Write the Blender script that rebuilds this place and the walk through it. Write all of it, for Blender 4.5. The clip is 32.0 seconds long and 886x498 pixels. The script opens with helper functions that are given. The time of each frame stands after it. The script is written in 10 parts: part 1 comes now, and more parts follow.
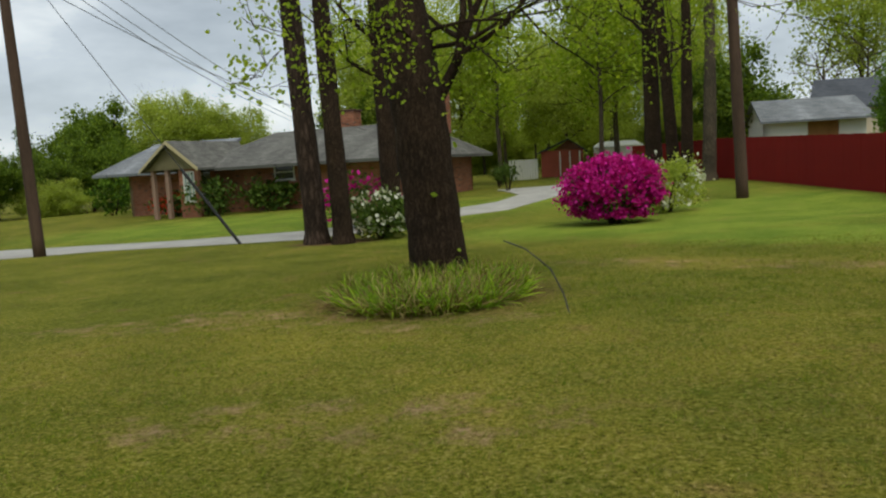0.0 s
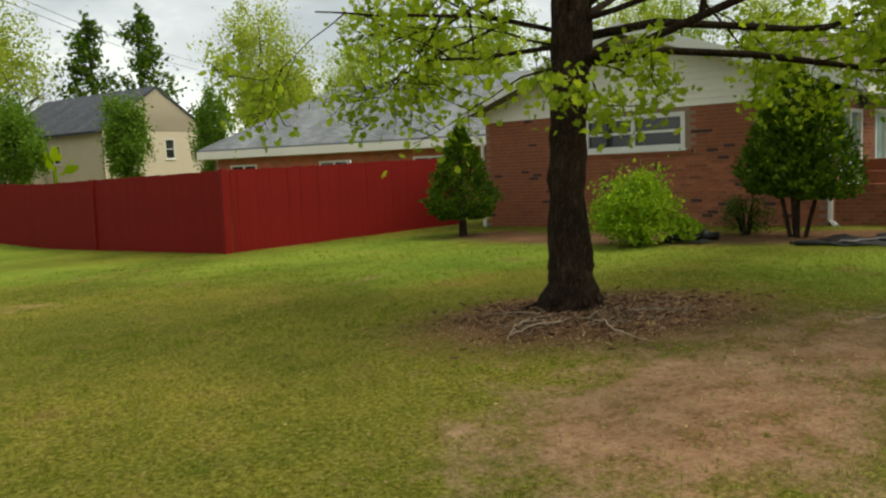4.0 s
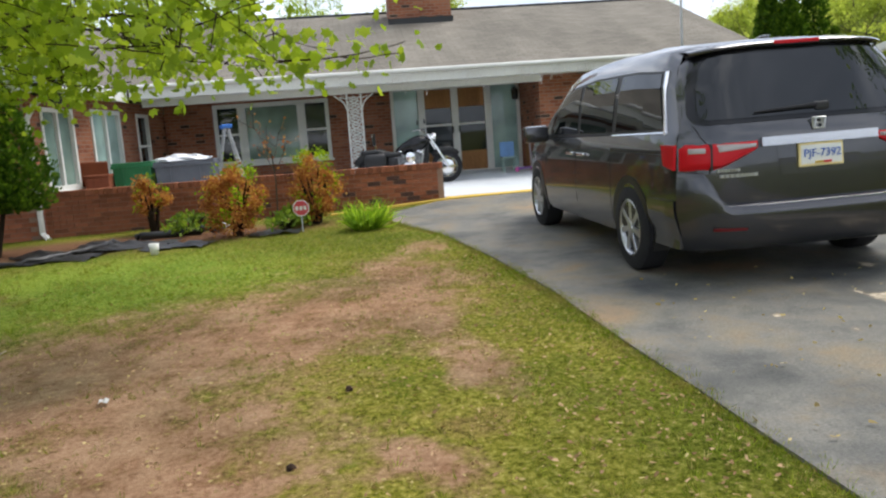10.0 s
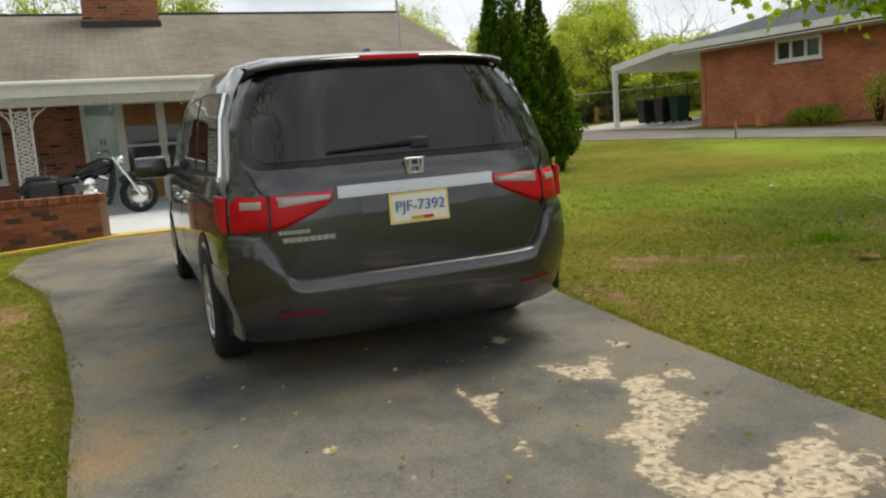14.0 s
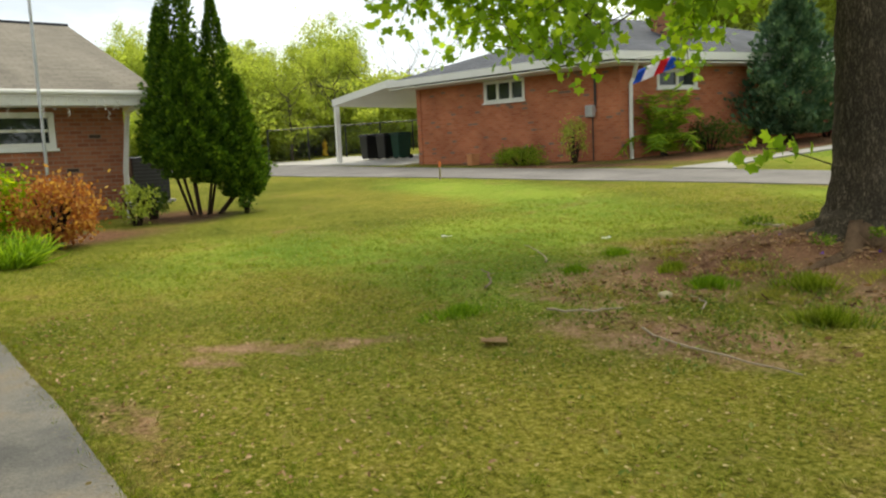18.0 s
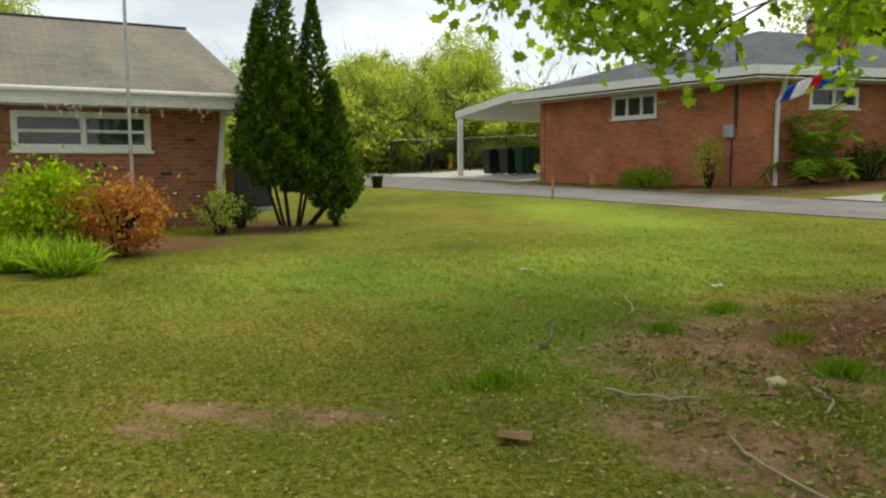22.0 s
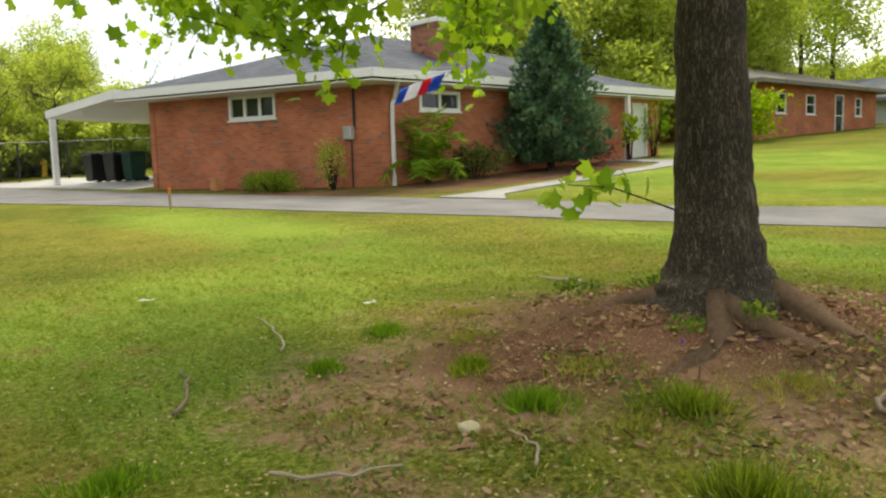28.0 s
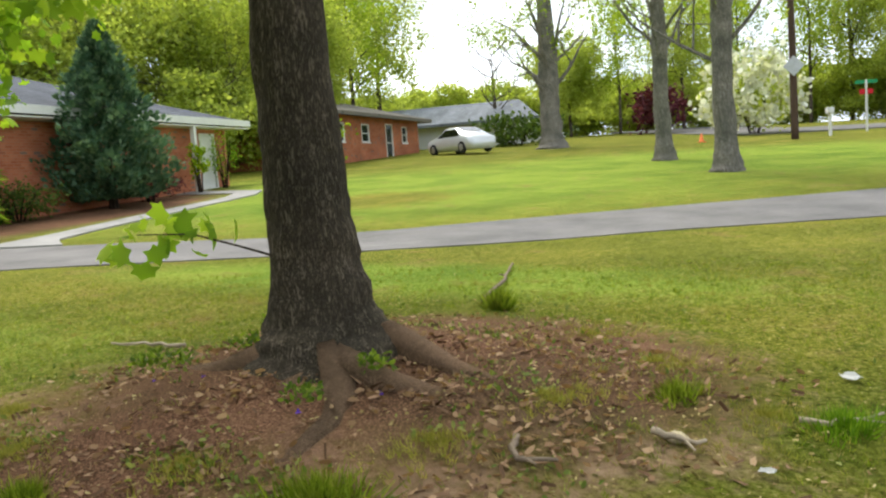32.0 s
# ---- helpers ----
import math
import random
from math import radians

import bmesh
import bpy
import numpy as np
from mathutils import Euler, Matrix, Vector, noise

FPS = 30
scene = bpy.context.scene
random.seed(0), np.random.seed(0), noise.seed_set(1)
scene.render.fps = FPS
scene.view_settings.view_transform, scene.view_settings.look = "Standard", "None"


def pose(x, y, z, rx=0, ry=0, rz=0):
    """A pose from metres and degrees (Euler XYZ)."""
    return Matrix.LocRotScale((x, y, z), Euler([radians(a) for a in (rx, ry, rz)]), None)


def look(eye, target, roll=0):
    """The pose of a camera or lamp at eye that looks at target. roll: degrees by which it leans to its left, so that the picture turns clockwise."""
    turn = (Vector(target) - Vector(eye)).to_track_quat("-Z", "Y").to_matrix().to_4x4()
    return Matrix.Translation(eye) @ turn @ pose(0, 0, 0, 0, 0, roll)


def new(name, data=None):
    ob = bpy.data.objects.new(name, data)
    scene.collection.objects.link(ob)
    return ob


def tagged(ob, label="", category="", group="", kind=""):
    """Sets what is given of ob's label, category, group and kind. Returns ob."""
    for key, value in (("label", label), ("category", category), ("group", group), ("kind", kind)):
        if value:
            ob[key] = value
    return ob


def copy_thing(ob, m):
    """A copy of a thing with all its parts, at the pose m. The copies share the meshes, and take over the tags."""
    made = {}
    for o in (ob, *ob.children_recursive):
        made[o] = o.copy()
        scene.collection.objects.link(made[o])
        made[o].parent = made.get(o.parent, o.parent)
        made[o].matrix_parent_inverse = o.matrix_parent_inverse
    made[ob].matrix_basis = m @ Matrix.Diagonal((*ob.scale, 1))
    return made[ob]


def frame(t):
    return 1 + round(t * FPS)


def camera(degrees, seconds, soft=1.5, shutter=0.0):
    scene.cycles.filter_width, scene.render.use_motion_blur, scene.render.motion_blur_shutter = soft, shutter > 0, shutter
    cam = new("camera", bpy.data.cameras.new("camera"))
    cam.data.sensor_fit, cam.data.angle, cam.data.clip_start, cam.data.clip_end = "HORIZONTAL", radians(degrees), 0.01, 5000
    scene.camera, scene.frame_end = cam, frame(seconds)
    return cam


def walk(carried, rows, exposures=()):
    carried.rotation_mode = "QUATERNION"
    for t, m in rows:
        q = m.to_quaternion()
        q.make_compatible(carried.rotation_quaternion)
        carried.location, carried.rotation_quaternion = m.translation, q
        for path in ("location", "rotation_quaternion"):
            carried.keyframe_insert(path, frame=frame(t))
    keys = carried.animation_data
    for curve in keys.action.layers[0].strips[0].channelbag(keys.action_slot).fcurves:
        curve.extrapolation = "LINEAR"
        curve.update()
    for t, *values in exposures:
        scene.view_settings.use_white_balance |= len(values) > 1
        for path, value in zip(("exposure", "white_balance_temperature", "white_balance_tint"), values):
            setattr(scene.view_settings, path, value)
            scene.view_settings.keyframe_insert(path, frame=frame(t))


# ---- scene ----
cam = camera(58.2, 32.0, 2.25)
PATH = [
    (0, (1.589, -2.23, 1.511), (0.993, -0.333, 1.298), -3.3),
    (0.5, (1.594, -2.274, 1.529), (1.183, -0.329, 1.307), -2.8),
    (1, (1.632, -2.367, 1.54), (1.314, -0.398, 1.397), -3.1),
    (1.5, (1.619, -2.523, 1.546), (1.628, -0.529, 1.389), -3.2),
    (2, (1.684, -2.7, 1.552), (1.984, -0.73, 1.376), -3.7),
    (2.5, (1.721, -2.728, 1.527), (2.473, -0.885, 1.339), -3.8),
    (3, (1.746, -2.778, 1.529), (2.781, -1.077, 1.334), -3.8),
    (3.5, (1.908, -2.778, 1.51), (2.999, -1.111, 1.326), -2.7),
    (4, (2.009, -2.781, 1.502), (3.286, -1.254, 1.309), -2.3),
    (4.5, (2.087, -2.706, 1.512), (3.634, -1.456, 1.302), -2.5),
    (6.5, (2.734, -3.0, 1.517), (4.445, -1.988, 1.298), -3.5),
    (7, (2.982, -3.041, 1.487), (4.69, -2.024, 1.267), -3.7),
    (7.5, (3.182, -3.174, 1.475), (5.005, -2.384, 1.244), -4.2),
    (8, (3.358, -3.235, 1.458), (5.288, -2.777, 1.202), -4.6),
    (8.5, (3.553, -3.299, 1.458), (5.514, -3.008, 1.19), -4.8),
    (9, (3.78, -3.437, 1.439), (5.739, -3.132, 1.17), -4.3),
    (9.5, (4.036, -3.527, 1.426), (5.996, -3.231, 1.159), -4.1),
    (10, (4.294, -3.651, 1.433), (6.268, -3.497, 1.153), -4.2),
    (10.5, (4.547, -3.813, 1.439), (6.519, -3.63, 1.157), -3.7),
    (11, (4.819, -3.914, 1.428), (6.788, -3.705, 1.145), -2.6),
    (11.5, (5.088, -4.083, 1.457), (7.058, -3.879, 1.179), -3.1),
    (12, (5.283, -4.325, 1.477), (7.262, -4.315, 1.19), -3.2),
    (12.5, (5.48, -4.51, 1.473), (7.443, -4.756, 1.177), -3.8),
    (13, (5.638, -4.711, 1.484), (7.581, -5.09, 1.199), -4.4),
    (13.5, (5.759, -4.972, 1.496), (7.7, -5.361, 1.211), -4.2),
    (14, (5.896, -5.207, 1.488), (7.842, -5.57, 1.203), -4.0),
    (14.5, (6.056, -5.429, 1.515), (7.967, -5.943, 1.223), -3.7),
    (15, (6.164, -5.699, 1.513), (8.063, -6.255, 1.219), -3.7),
    (15.5, (6.357, -5.881, 1.515), (8.185, -6.64, 1.223), -3.3),
    (17.5, (6.948, -6.703, 1.531), (8.661, -7.706, 1.288), -3.0),
    (18, (7.037, -6.905, 1.535), (8.782, -7.852, 1.291), -2.6),
    (18.5, (7.143, -7.051, 1.526), (8.911, -7.952, 1.272), -2.3),
    (19, (7.315, -7.195, 1.54), (9.095, -8.069, 1.282), -2.6),
    (19.5, (7.421, -7.379, 1.535), (9.217, -8.221, 1.277), -2.0),
    (20, (7.517, -7.52, 1.541), (9.347, -8.282, 1.279), -1.5),
    (20.5, (7.696, -7.612, 1.54), (9.543, -8.331, 1.271), -2.0),
    (21, (7.817, -7.75, 1.536), (9.673, -8.441, 1.257), -3.0),
    (21.5, (7.878, -7.947, 1.544), (9.752, -8.609, 1.318), -0.5),
    (22, (7.978, -8.058, 1.547), (9.861, -8.701, 1.347), -0.3),
    (22.5, (8.139, -8.14, 1.559), (10.028, -8.769, 1.371), -1.4),
    (23, (8.218, -8.296, 1.562), (10.083, -8.991, 1.367), -0.9),
    (23.5, (8.258, -8.368, 1.572), (10.13, -9.045, 1.372), -0.5),
    (24, (8.43, -8.357, 1.586), (10.311, -9.005, 1.385), -0.8),
    (24.5, (8.61, -8.354, 1.587), (10.498, -8.981, 1.386), -2.0),
    (26.5, (8.932, -8.541, 1.576), (10.668, -9.514, 1.378), -1.2),
    (27, (8.953, -8.537, 1.577), (10.52, -9.762, 1.367), -1.9),
    (27.5, (8.966, -8.524, 1.581), (10.439, -9.86, 1.366), -1.7),
    (28, (8.95, -8.515, 1.586), (10.341, -9.936, 1.376), -1.6),
    (28.5, (8.923, -8.516, 1.594), (10.167, -10.072, 1.423), -1.8),
    (29, (8.898, -8.514, 1.596), (10.088, -10.113, 1.437), -1.6),
    (29.5, (8.915, -8.602, 1.585), (9.983, -10.285, 1.419), -2.4),
    (30, (8.993, -8.762, 1.597), (10.052, -10.451, 1.431), -3.1),
    (30.5, (9.07, -8.845, 1.603), (10.145, -10.524, 1.435), -3.2),
    (31, (9.203, -8.89, 1.623), (10.252, -10.585, 1.451), -4.2),
    (31.5, (9.33, -8.983, 1.605), (10.055, -10.836, 1.404), -4.9),
    (32, (9.391, -9.135, 1.637), (9.888, -11.063, 1.447), -4.2),
]
EXPOSURES = [(0, -0.47, 6800, 4), (1, -0.4, 7000, 4), (2, -0.2, 7200, 4), (4, -0.12, 7600, 3), (6.5, 0.9, 6600, 11), (8, 0.76, 6400, 11), (9, 0.66, 6350, 11), (10, 0.48, 6450, 11), (11, 0.42, 6600, 12), (12, 0.28, 6700, 12), (13, -0.12, 7000, 10), (14, 0.12, 7450, 8), (15, 0.15, 7650, 7), (18, 0.5, 7400, 5), (20, 0.55, 7400, 5), (21, 0.46, 7350, 4), (22, 0.2, 7350, 3), (24, 0.3, 7350, 4), (27, 0.68, 7500, 7), (28, 0.68, 7350, 7), (30, 0.62, 6850, 8), (31, 0.6, 6700, 8), (32, 0.74, 6650, 8)]
walk(cam, [(t, look(e, a, r)) for t, e, a, r in PATH], EXPOSURES)

# ---- light ----
world = bpy.data.worlds.new("sky")
scene.world = world
world.use_nodes = True
wn, wl = world.node_tree.nodes, world.node_tree.links
wn.clear()
w_out, w_bg = wn.new("ShaderNodeOutputWorld"), wn.new("ShaderNodeBackground")
w_sky = wn.new("ShaderNodeTexSky")
w_sky.sky_type, w_sky.sun_disc = "NISHITA", False
w_sky.sun_elevation, w_sky.sun_rotation = radians(58), radians(143)
w_co, w_map = wn.new("ShaderNodeTexCoord"), wn.new("ShaderNodeMapping")
w_map.inputs["Scale"].default_value = (1.0, 1.0, 2.6)
w_noise, w_ramp, w_mix = wn.new("ShaderNodeTexNoise"), wn.new("ShaderNodeValToRGB"), wn.new("ShaderNodeMix")
w_noise.inputs["Scale"].default_value, w_noise.inputs["Detail"].default_value = 2.6, 7
w_noise.inputs["Roughness"].default_value = 0.55
w_mix.data_type = "RGBA"
w_ramp.color_ramp.elements[0].position, w_ramp.color_ramp.elements[0].color = 0.36, (3.6, 4.05, 4.8, 1)
w_ramp.color_ramp.elements[1].position, w_ramp.color_ramp.elements[1].color = 0.74, (12.0, 12.2, 12.5, 1)
w_mid = w_ramp.color_ramp.elements.new(0.5)
w_mid.color = (5.2, 5.7, 6.6, 1)
w_mix.inputs["Factor"].default_value = 0.88
wl.new(w_co.outputs["Generated"], w_map.inputs["Vector"])
wl.new(w_map.outputs["Vector"], w_noise.inputs["Vector"])
wl.new(w_noise.outputs["Fac"], w_ramp.inputs["Fac"])
wl.new(w_sky.outputs["Color"], w_mix.inputs["A"])
wl.new(w_ramp.outputs["Color"], w_mix.inputs["B"])
w_sep, w_rise, w_grad = wn.new("ShaderNodeSeparateXYZ"), wn.new("ShaderNodeMapRange"), wn.new("ShaderNodeMix")
w_grad.data_type, w_grad.blend_type = "RGBA", "MULTIPLY"
w_grad.inputs["Factor"].default_value = 1.0
w_rise.inputs["From Min"].default_value, w_rise.inputs["From Max"].default_value = 0.0, 0.9
w_rise.inputs["To Min"].default_value, w_rise.inputs["To Max"].default_value = 1.35, 1.02
wl.new(w_co.outputs["Generated"], w_sep.inputs["Vector"])
wl.new(w_sep.outputs["Z"], w_rise.inputs["Value"])
wl.new(w_mix.outputs["Result"], w_grad.inputs["A"])
wl.new(w_rise.outputs["Result"], w_grad.inputs["B"])
wl.new(w_grad.outputs["Result"], w_bg.inputs["Color"])
w_bg.inputs["Strength"].default_value = 0.128
wl.new(w_bg.outputs["Background"], w_out.inputs["Surface"])
sun = new("sun", bpy.data.lights.new("sun", "SUN"))
sun.data.energy, sun.data.angle, sun.data.color = 2.75, radians(38), (1.0, 0.95, 0.88)
sun.matrix_world = look((0, 0, 30), (-0.32, 0.42, 29.15))


# ---- materials ----
def node_mat(name):
    m = bpy.data.materials.new(name)
    m.use_nodes = True
    return m, m.node_tree.nodes, m.node_tree.links, m.node_tree.nodes["Principled BSDF"]


def ramp(nodes, stops):
    r = nodes.new("ShaderNodeValToRGB")
    while len(r.color_ramp.elements) < len(stops):
        r.color_ramp.elements.new(0.5)
    for e, (p, c) in zip(r.color_ramp.elements, stops):
        e.position, e.color = p, (*c, 1)
    return r


def mixed(nodes, links, fac, a, b, kind="MIX"):
    m = nodes.new("ShaderNodeMix")
    m.data_type, m.blend_type = "RGBA", kind
    for key, value in (("Factor", fac), ("A", a), ("B", b)):
        if isinstance(value, (int, float)):
            m.inputs[key].default_value = value
        elif isinstance(value, tuple):
            m.inputs[key].default_value = (*value, 1)
        else:
            links.new(value, m.inputs[key])
    return m.outputs["Result"]


def plain(name, color, rough=0.7, metal=0.0, vary=0.25, scale=8.0, bump=0.2, stretch=(1, 1, 1), coat=0.0, island=False, spec=None, each=0.0):
    """A painted, wooden, plastic or metal surface with grain at two scales."""
    m, n, l, p = node_mat(name)
    co, mp = n.new("ShaderNodeTexCoord"), n.new("ShaderNodeMapping")
    mp.inputs["Scale"].default_value = stretch
    l.new(co.outputs["Object"], mp.inputs["Vector"])
    fine, broad = n.new("ShaderNodeTexNoise"), n.new("ShaderNodeTexNoise")
    for t, s, d in ((fine, scale * 6, 5), (broad, scale * 0.5, 3)):
        t.inputs["Scale"].default_value, t.inputs["Detail"].default_value = s, d
        l.new(mp.outputs["Vector"], t.inputs["Vector"])
    dark, light = tuple(c * (1 - vary) for c in color), tuple(min(1, c * (1 + vary)) for c in color)
    r1, r2 = ramp(n, [(0.3, dark), (0.7, light)]), ramp(n, [(0.3, dark), (0.7, light)])
    l.new(fine.outputs["Fac"], r1.inputs["Fac"])
    l.new(broad.outputs["Fac"], r2.inputs["Fac"])
    col = mixed(n, l, 0.5, r1.outputs["Color"], r2.outputs["Color"])
    if island:
        g, r3 = n.new("ShaderNodeNewGeometry"), ramp(n, [(0, (0.55, 0.55, 0.55)), (1, (1.35, 1.35, 1.35))])
        l.new(g.outputs["Random Per Island"], r3.inputs["Fac"])
        col = mixed(n, l, 1.0, col, r3.outputs["Color"], "MULTIPLY")
    if each:
        oi, r4 = n.new("ShaderNodeObjectInfo"), ramp(n, [(0, (1 - each,) * 3), (1, (1 + each,) * 3)])
        l.new(oi.outputs["Random"], r4.inputs["Fac"])
        col = mixed(n, l, 1.0, col, r4.outputs["Color"], "MULTIPLY")
    l.new(col, p.inputs["Base Color"])
    p.inputs["Roughness"].default_value, p.inputs["Metallic"].default_value = rough, metal
    p.inputs["Coat Weight"].default_value = coat
    p.inputs["Specular IOR Level"].default_value = spec if spec is not None else 0.5 if rough < 0.5 else 0.2
    if bump:
        b = n.new("ShaderNodeBump")
        b.inputs["Strength"].default_value, b.inputs["Distance"].default_value = bump, 0.01
        l.new(fine.outputs["Fac"], b.inputs["Height"])
        l.new(b.outputs["Normal"], p.inputs["Normal"])
    return m


def brick_mat(name, a, b, c, mortar, dark=0.06):
    """Laid bricks in running bond, by metres on the wall's own sheet."""
    m, n, l, p = node_mat(name)
    uv = n.new("ShaderNodeTexCoord")
    t = n.new("ShaderNodeTexBrick")
    t.inputs["Scale"].default_value, t.inputs["Mortar Size"].default_value = 1.0, 0.008
    t.inputs["Brick Width"].default_value, t.inputs["Row Height"].default_value = 0.215, 0.075
    t.inputs["Color1"].default_value, t.inputs["Color2"].default_value, t.inputs["Mortar"].default_value = (0, 0, 0, 1), (1, 1, 1, 1), (0.5, 0.5, 0.5, 1)
    l.new(uv.outputs["UV"], t.inputs["Vector"])
    r = ramp(n, [(0.0, (dark, dark * 0.72, dark * 0.6)), (0.035, (dark, dark * 0.7, dark * 0.55)), (0.06, a), (0.5, b), (1.0, c)])
    l.new(t.outputs["Color"], r.inputs["Fac"])
    dirt = n.new("ShaderNodeTexNoise")
    dirt.inputs["Scale"].default_value, dirt.inputs["Detail"].default_value = 0.9, 6
    l.new(uv.outputs["UV"], dirt.inputs["Vector"])
    r2 = ramp(n, [(0.3, (0.72, 0.7, 0.7)), (0.7, (1.12, 1.1, 1.08))])
    l.new(dirt.outputs["Fac"], r2.inputs["Fac"])
    col = mixed(n, l, t.outputs["Fac"], r.outputs["Color"], mortar)
    l.new(mixed(n, l, 1.0, col, r2.outputs["Color"], "MULTIPLY"), p.inputs["Base Color"])
    fine = n.new("ShaderNodeTexNoise")
    fine.inputs["Scale"].default_value = 60
    l.new(uv.outputs["UV"], fine.inputs["Vector"])
    hgt = n.new("ShaderNodeMath")
    hgt.operation = "MULTIPLY_ADD"
    l.new(t.outputs["Fac"], hgt.inputs[0])
    hgt.inputs[1].default_value = -1.0
    l.new(fine.outputs["Fac"], hgt.inputs[2])
    bp = n.new("ShaderNodeBump")
    bp.inputs["Strength"].default_value, bp.inputs["Distance"].default_value = 0.5, 0.008
    l.new(hgt.outputs[0], bp.inputs["Height"])
    l.new(bp.outputs["Normal"], p.inputs["Normal"])
    p.inputs["Roughness"].default_value, p.inputs["Specular IOR Level"].default_value = 0.88, 0.2
    return m


def shingle_mat(name, a, b, streak=0.25):
    m, n, l, p = node_mat(name)
    uv, t = n.new("ShaderNodeTexCoord"), n.new("ShaderNodeTexBrick")
    t.inputs["Scale"].default_value, t.inputs["Mortar Size"].default_value = 1.0, 0.006
    t.inputs["Brick Width"].default_value, t.inputs["Row Height"].default_value = 0.3, 0.14
    t.inputs["Color1"].default_value, t.inputs["Color2"].default_value, t.inputs["Mortar"].default_value = (*a, 1), (*b, 1), (*(c * 0.6 for c in a), 1)
    l.new(uv.outputs["UV"], t.inputs["Vector"])
    mp, dirt = n.new("ShaderNodeMapping"), n.new("ShaderNodeTexNoise")
    mp.inputs["Scale"].default_value = (1.0, 0.25, 1)
    dirt.inputs["Scale"].default_value, dirt.inputs["Detail"].default_value = 0.8, 7
    l.new(uv.outputs["UV"], mp.inputs["Vector"])
    l.new(mp.outputs["Vector"], dirt.inputs["Vector"])
    r2 = ramp(n, [(0.3, (1 - streak,) * 3), (0.7, (1 + streak,) * 3)])
    l.new(dirt.outputs["Fac"], r2.inputs["Fac"])
    l.new(mixed(n, l, 1.0, t.outputs["Color"], r2.outputs["Color"], "MULTIPLY"), p.inputs["Base Color"])
    grit = n.new("ShaderNodeTexNoise")
    grit.inputs["Scale"].default_value = 90
    l.new(uv.outputs["UV"], grit.inputs["Vector"])
    bp = n.new("ShaderNodeBump")
    bp.inputs["Strength"].default_value, bp.inputs["Distance"].default_value = 0.4, 0.01
    l.new(grit.outputs["Fac"], bp.inputs["Height"])
    l.new(bp.outputs["Normal"], p.inputs["Normal"])
    p.inputs["Roughness"].default_value, p.inputs["Specular IOR Level"].default_value = 0.95, 0.2
    return m


def leaf_mat(name, a, b, through_light=0.35, rough=0.55, patch=None):
    """Foliage: colour differs leaf by leaf, and some light passes through. patch: a colour that takes over in patches of the lawn."""
    m, n, l, p = node_mat(name)
    g = n.new("ShaderNodeNewGeometry")
    r = ramp(n, [(0.0, tuple(c * 0.8 for c in a)), (0.45, a), (1.0, b)])
    l.new(g.outputs["Random Per Island"], r.inputs["Fac"])
    col = r.outputs["Color"]
    if patch:
        co, t, s = n.new("ShaderNodeTexCoord"), n.new("ShaderNodeTexNoise"), n.new("ShaderNodeMapRange")
        t.inputs["Scale"].default_value, t.inputs["Detail"].default_value, t.inputs["Roughness"].default_value = 2.2, 6, 0.75
        s.inputs["From Min"].default_value, s.inputs["From Max"].default_value = 0.46, 0.66
        l.new(co.outputs["Object"], t.inputs["Vector"])
        l.new(t.outputs["Fac"], s.inputs["Value"])
        col = mixed(n, l, s.outputs["Result"], col, patch)
    l.new(col, p.inputs["Base Color"])
    p.inputs["Roughness"].default_value = rough
    p.inputs["Specular IOR Level"].default_value = 0.1
    tr, mx = n.new("ShaderNodeBsdfTranslucent"), n.new("ShaderNodeMixShader")
    bright = mixed(n, l, 1.0, col, (1.5, 1.45, 0.8), "MULTIPLY")
    l.new(bright, tr.inputs["Color"])
    mx.inputs["Fac"].default_value = through_light
    l.new(p.outputs["BSDF"], mx.inputs[1])
    l.new(tr.outputs["BSDF"], mx.inputs[2])
    l.new(mx.outputs["Shader"], n["Material Output"].inputs["Surface"])
    return m


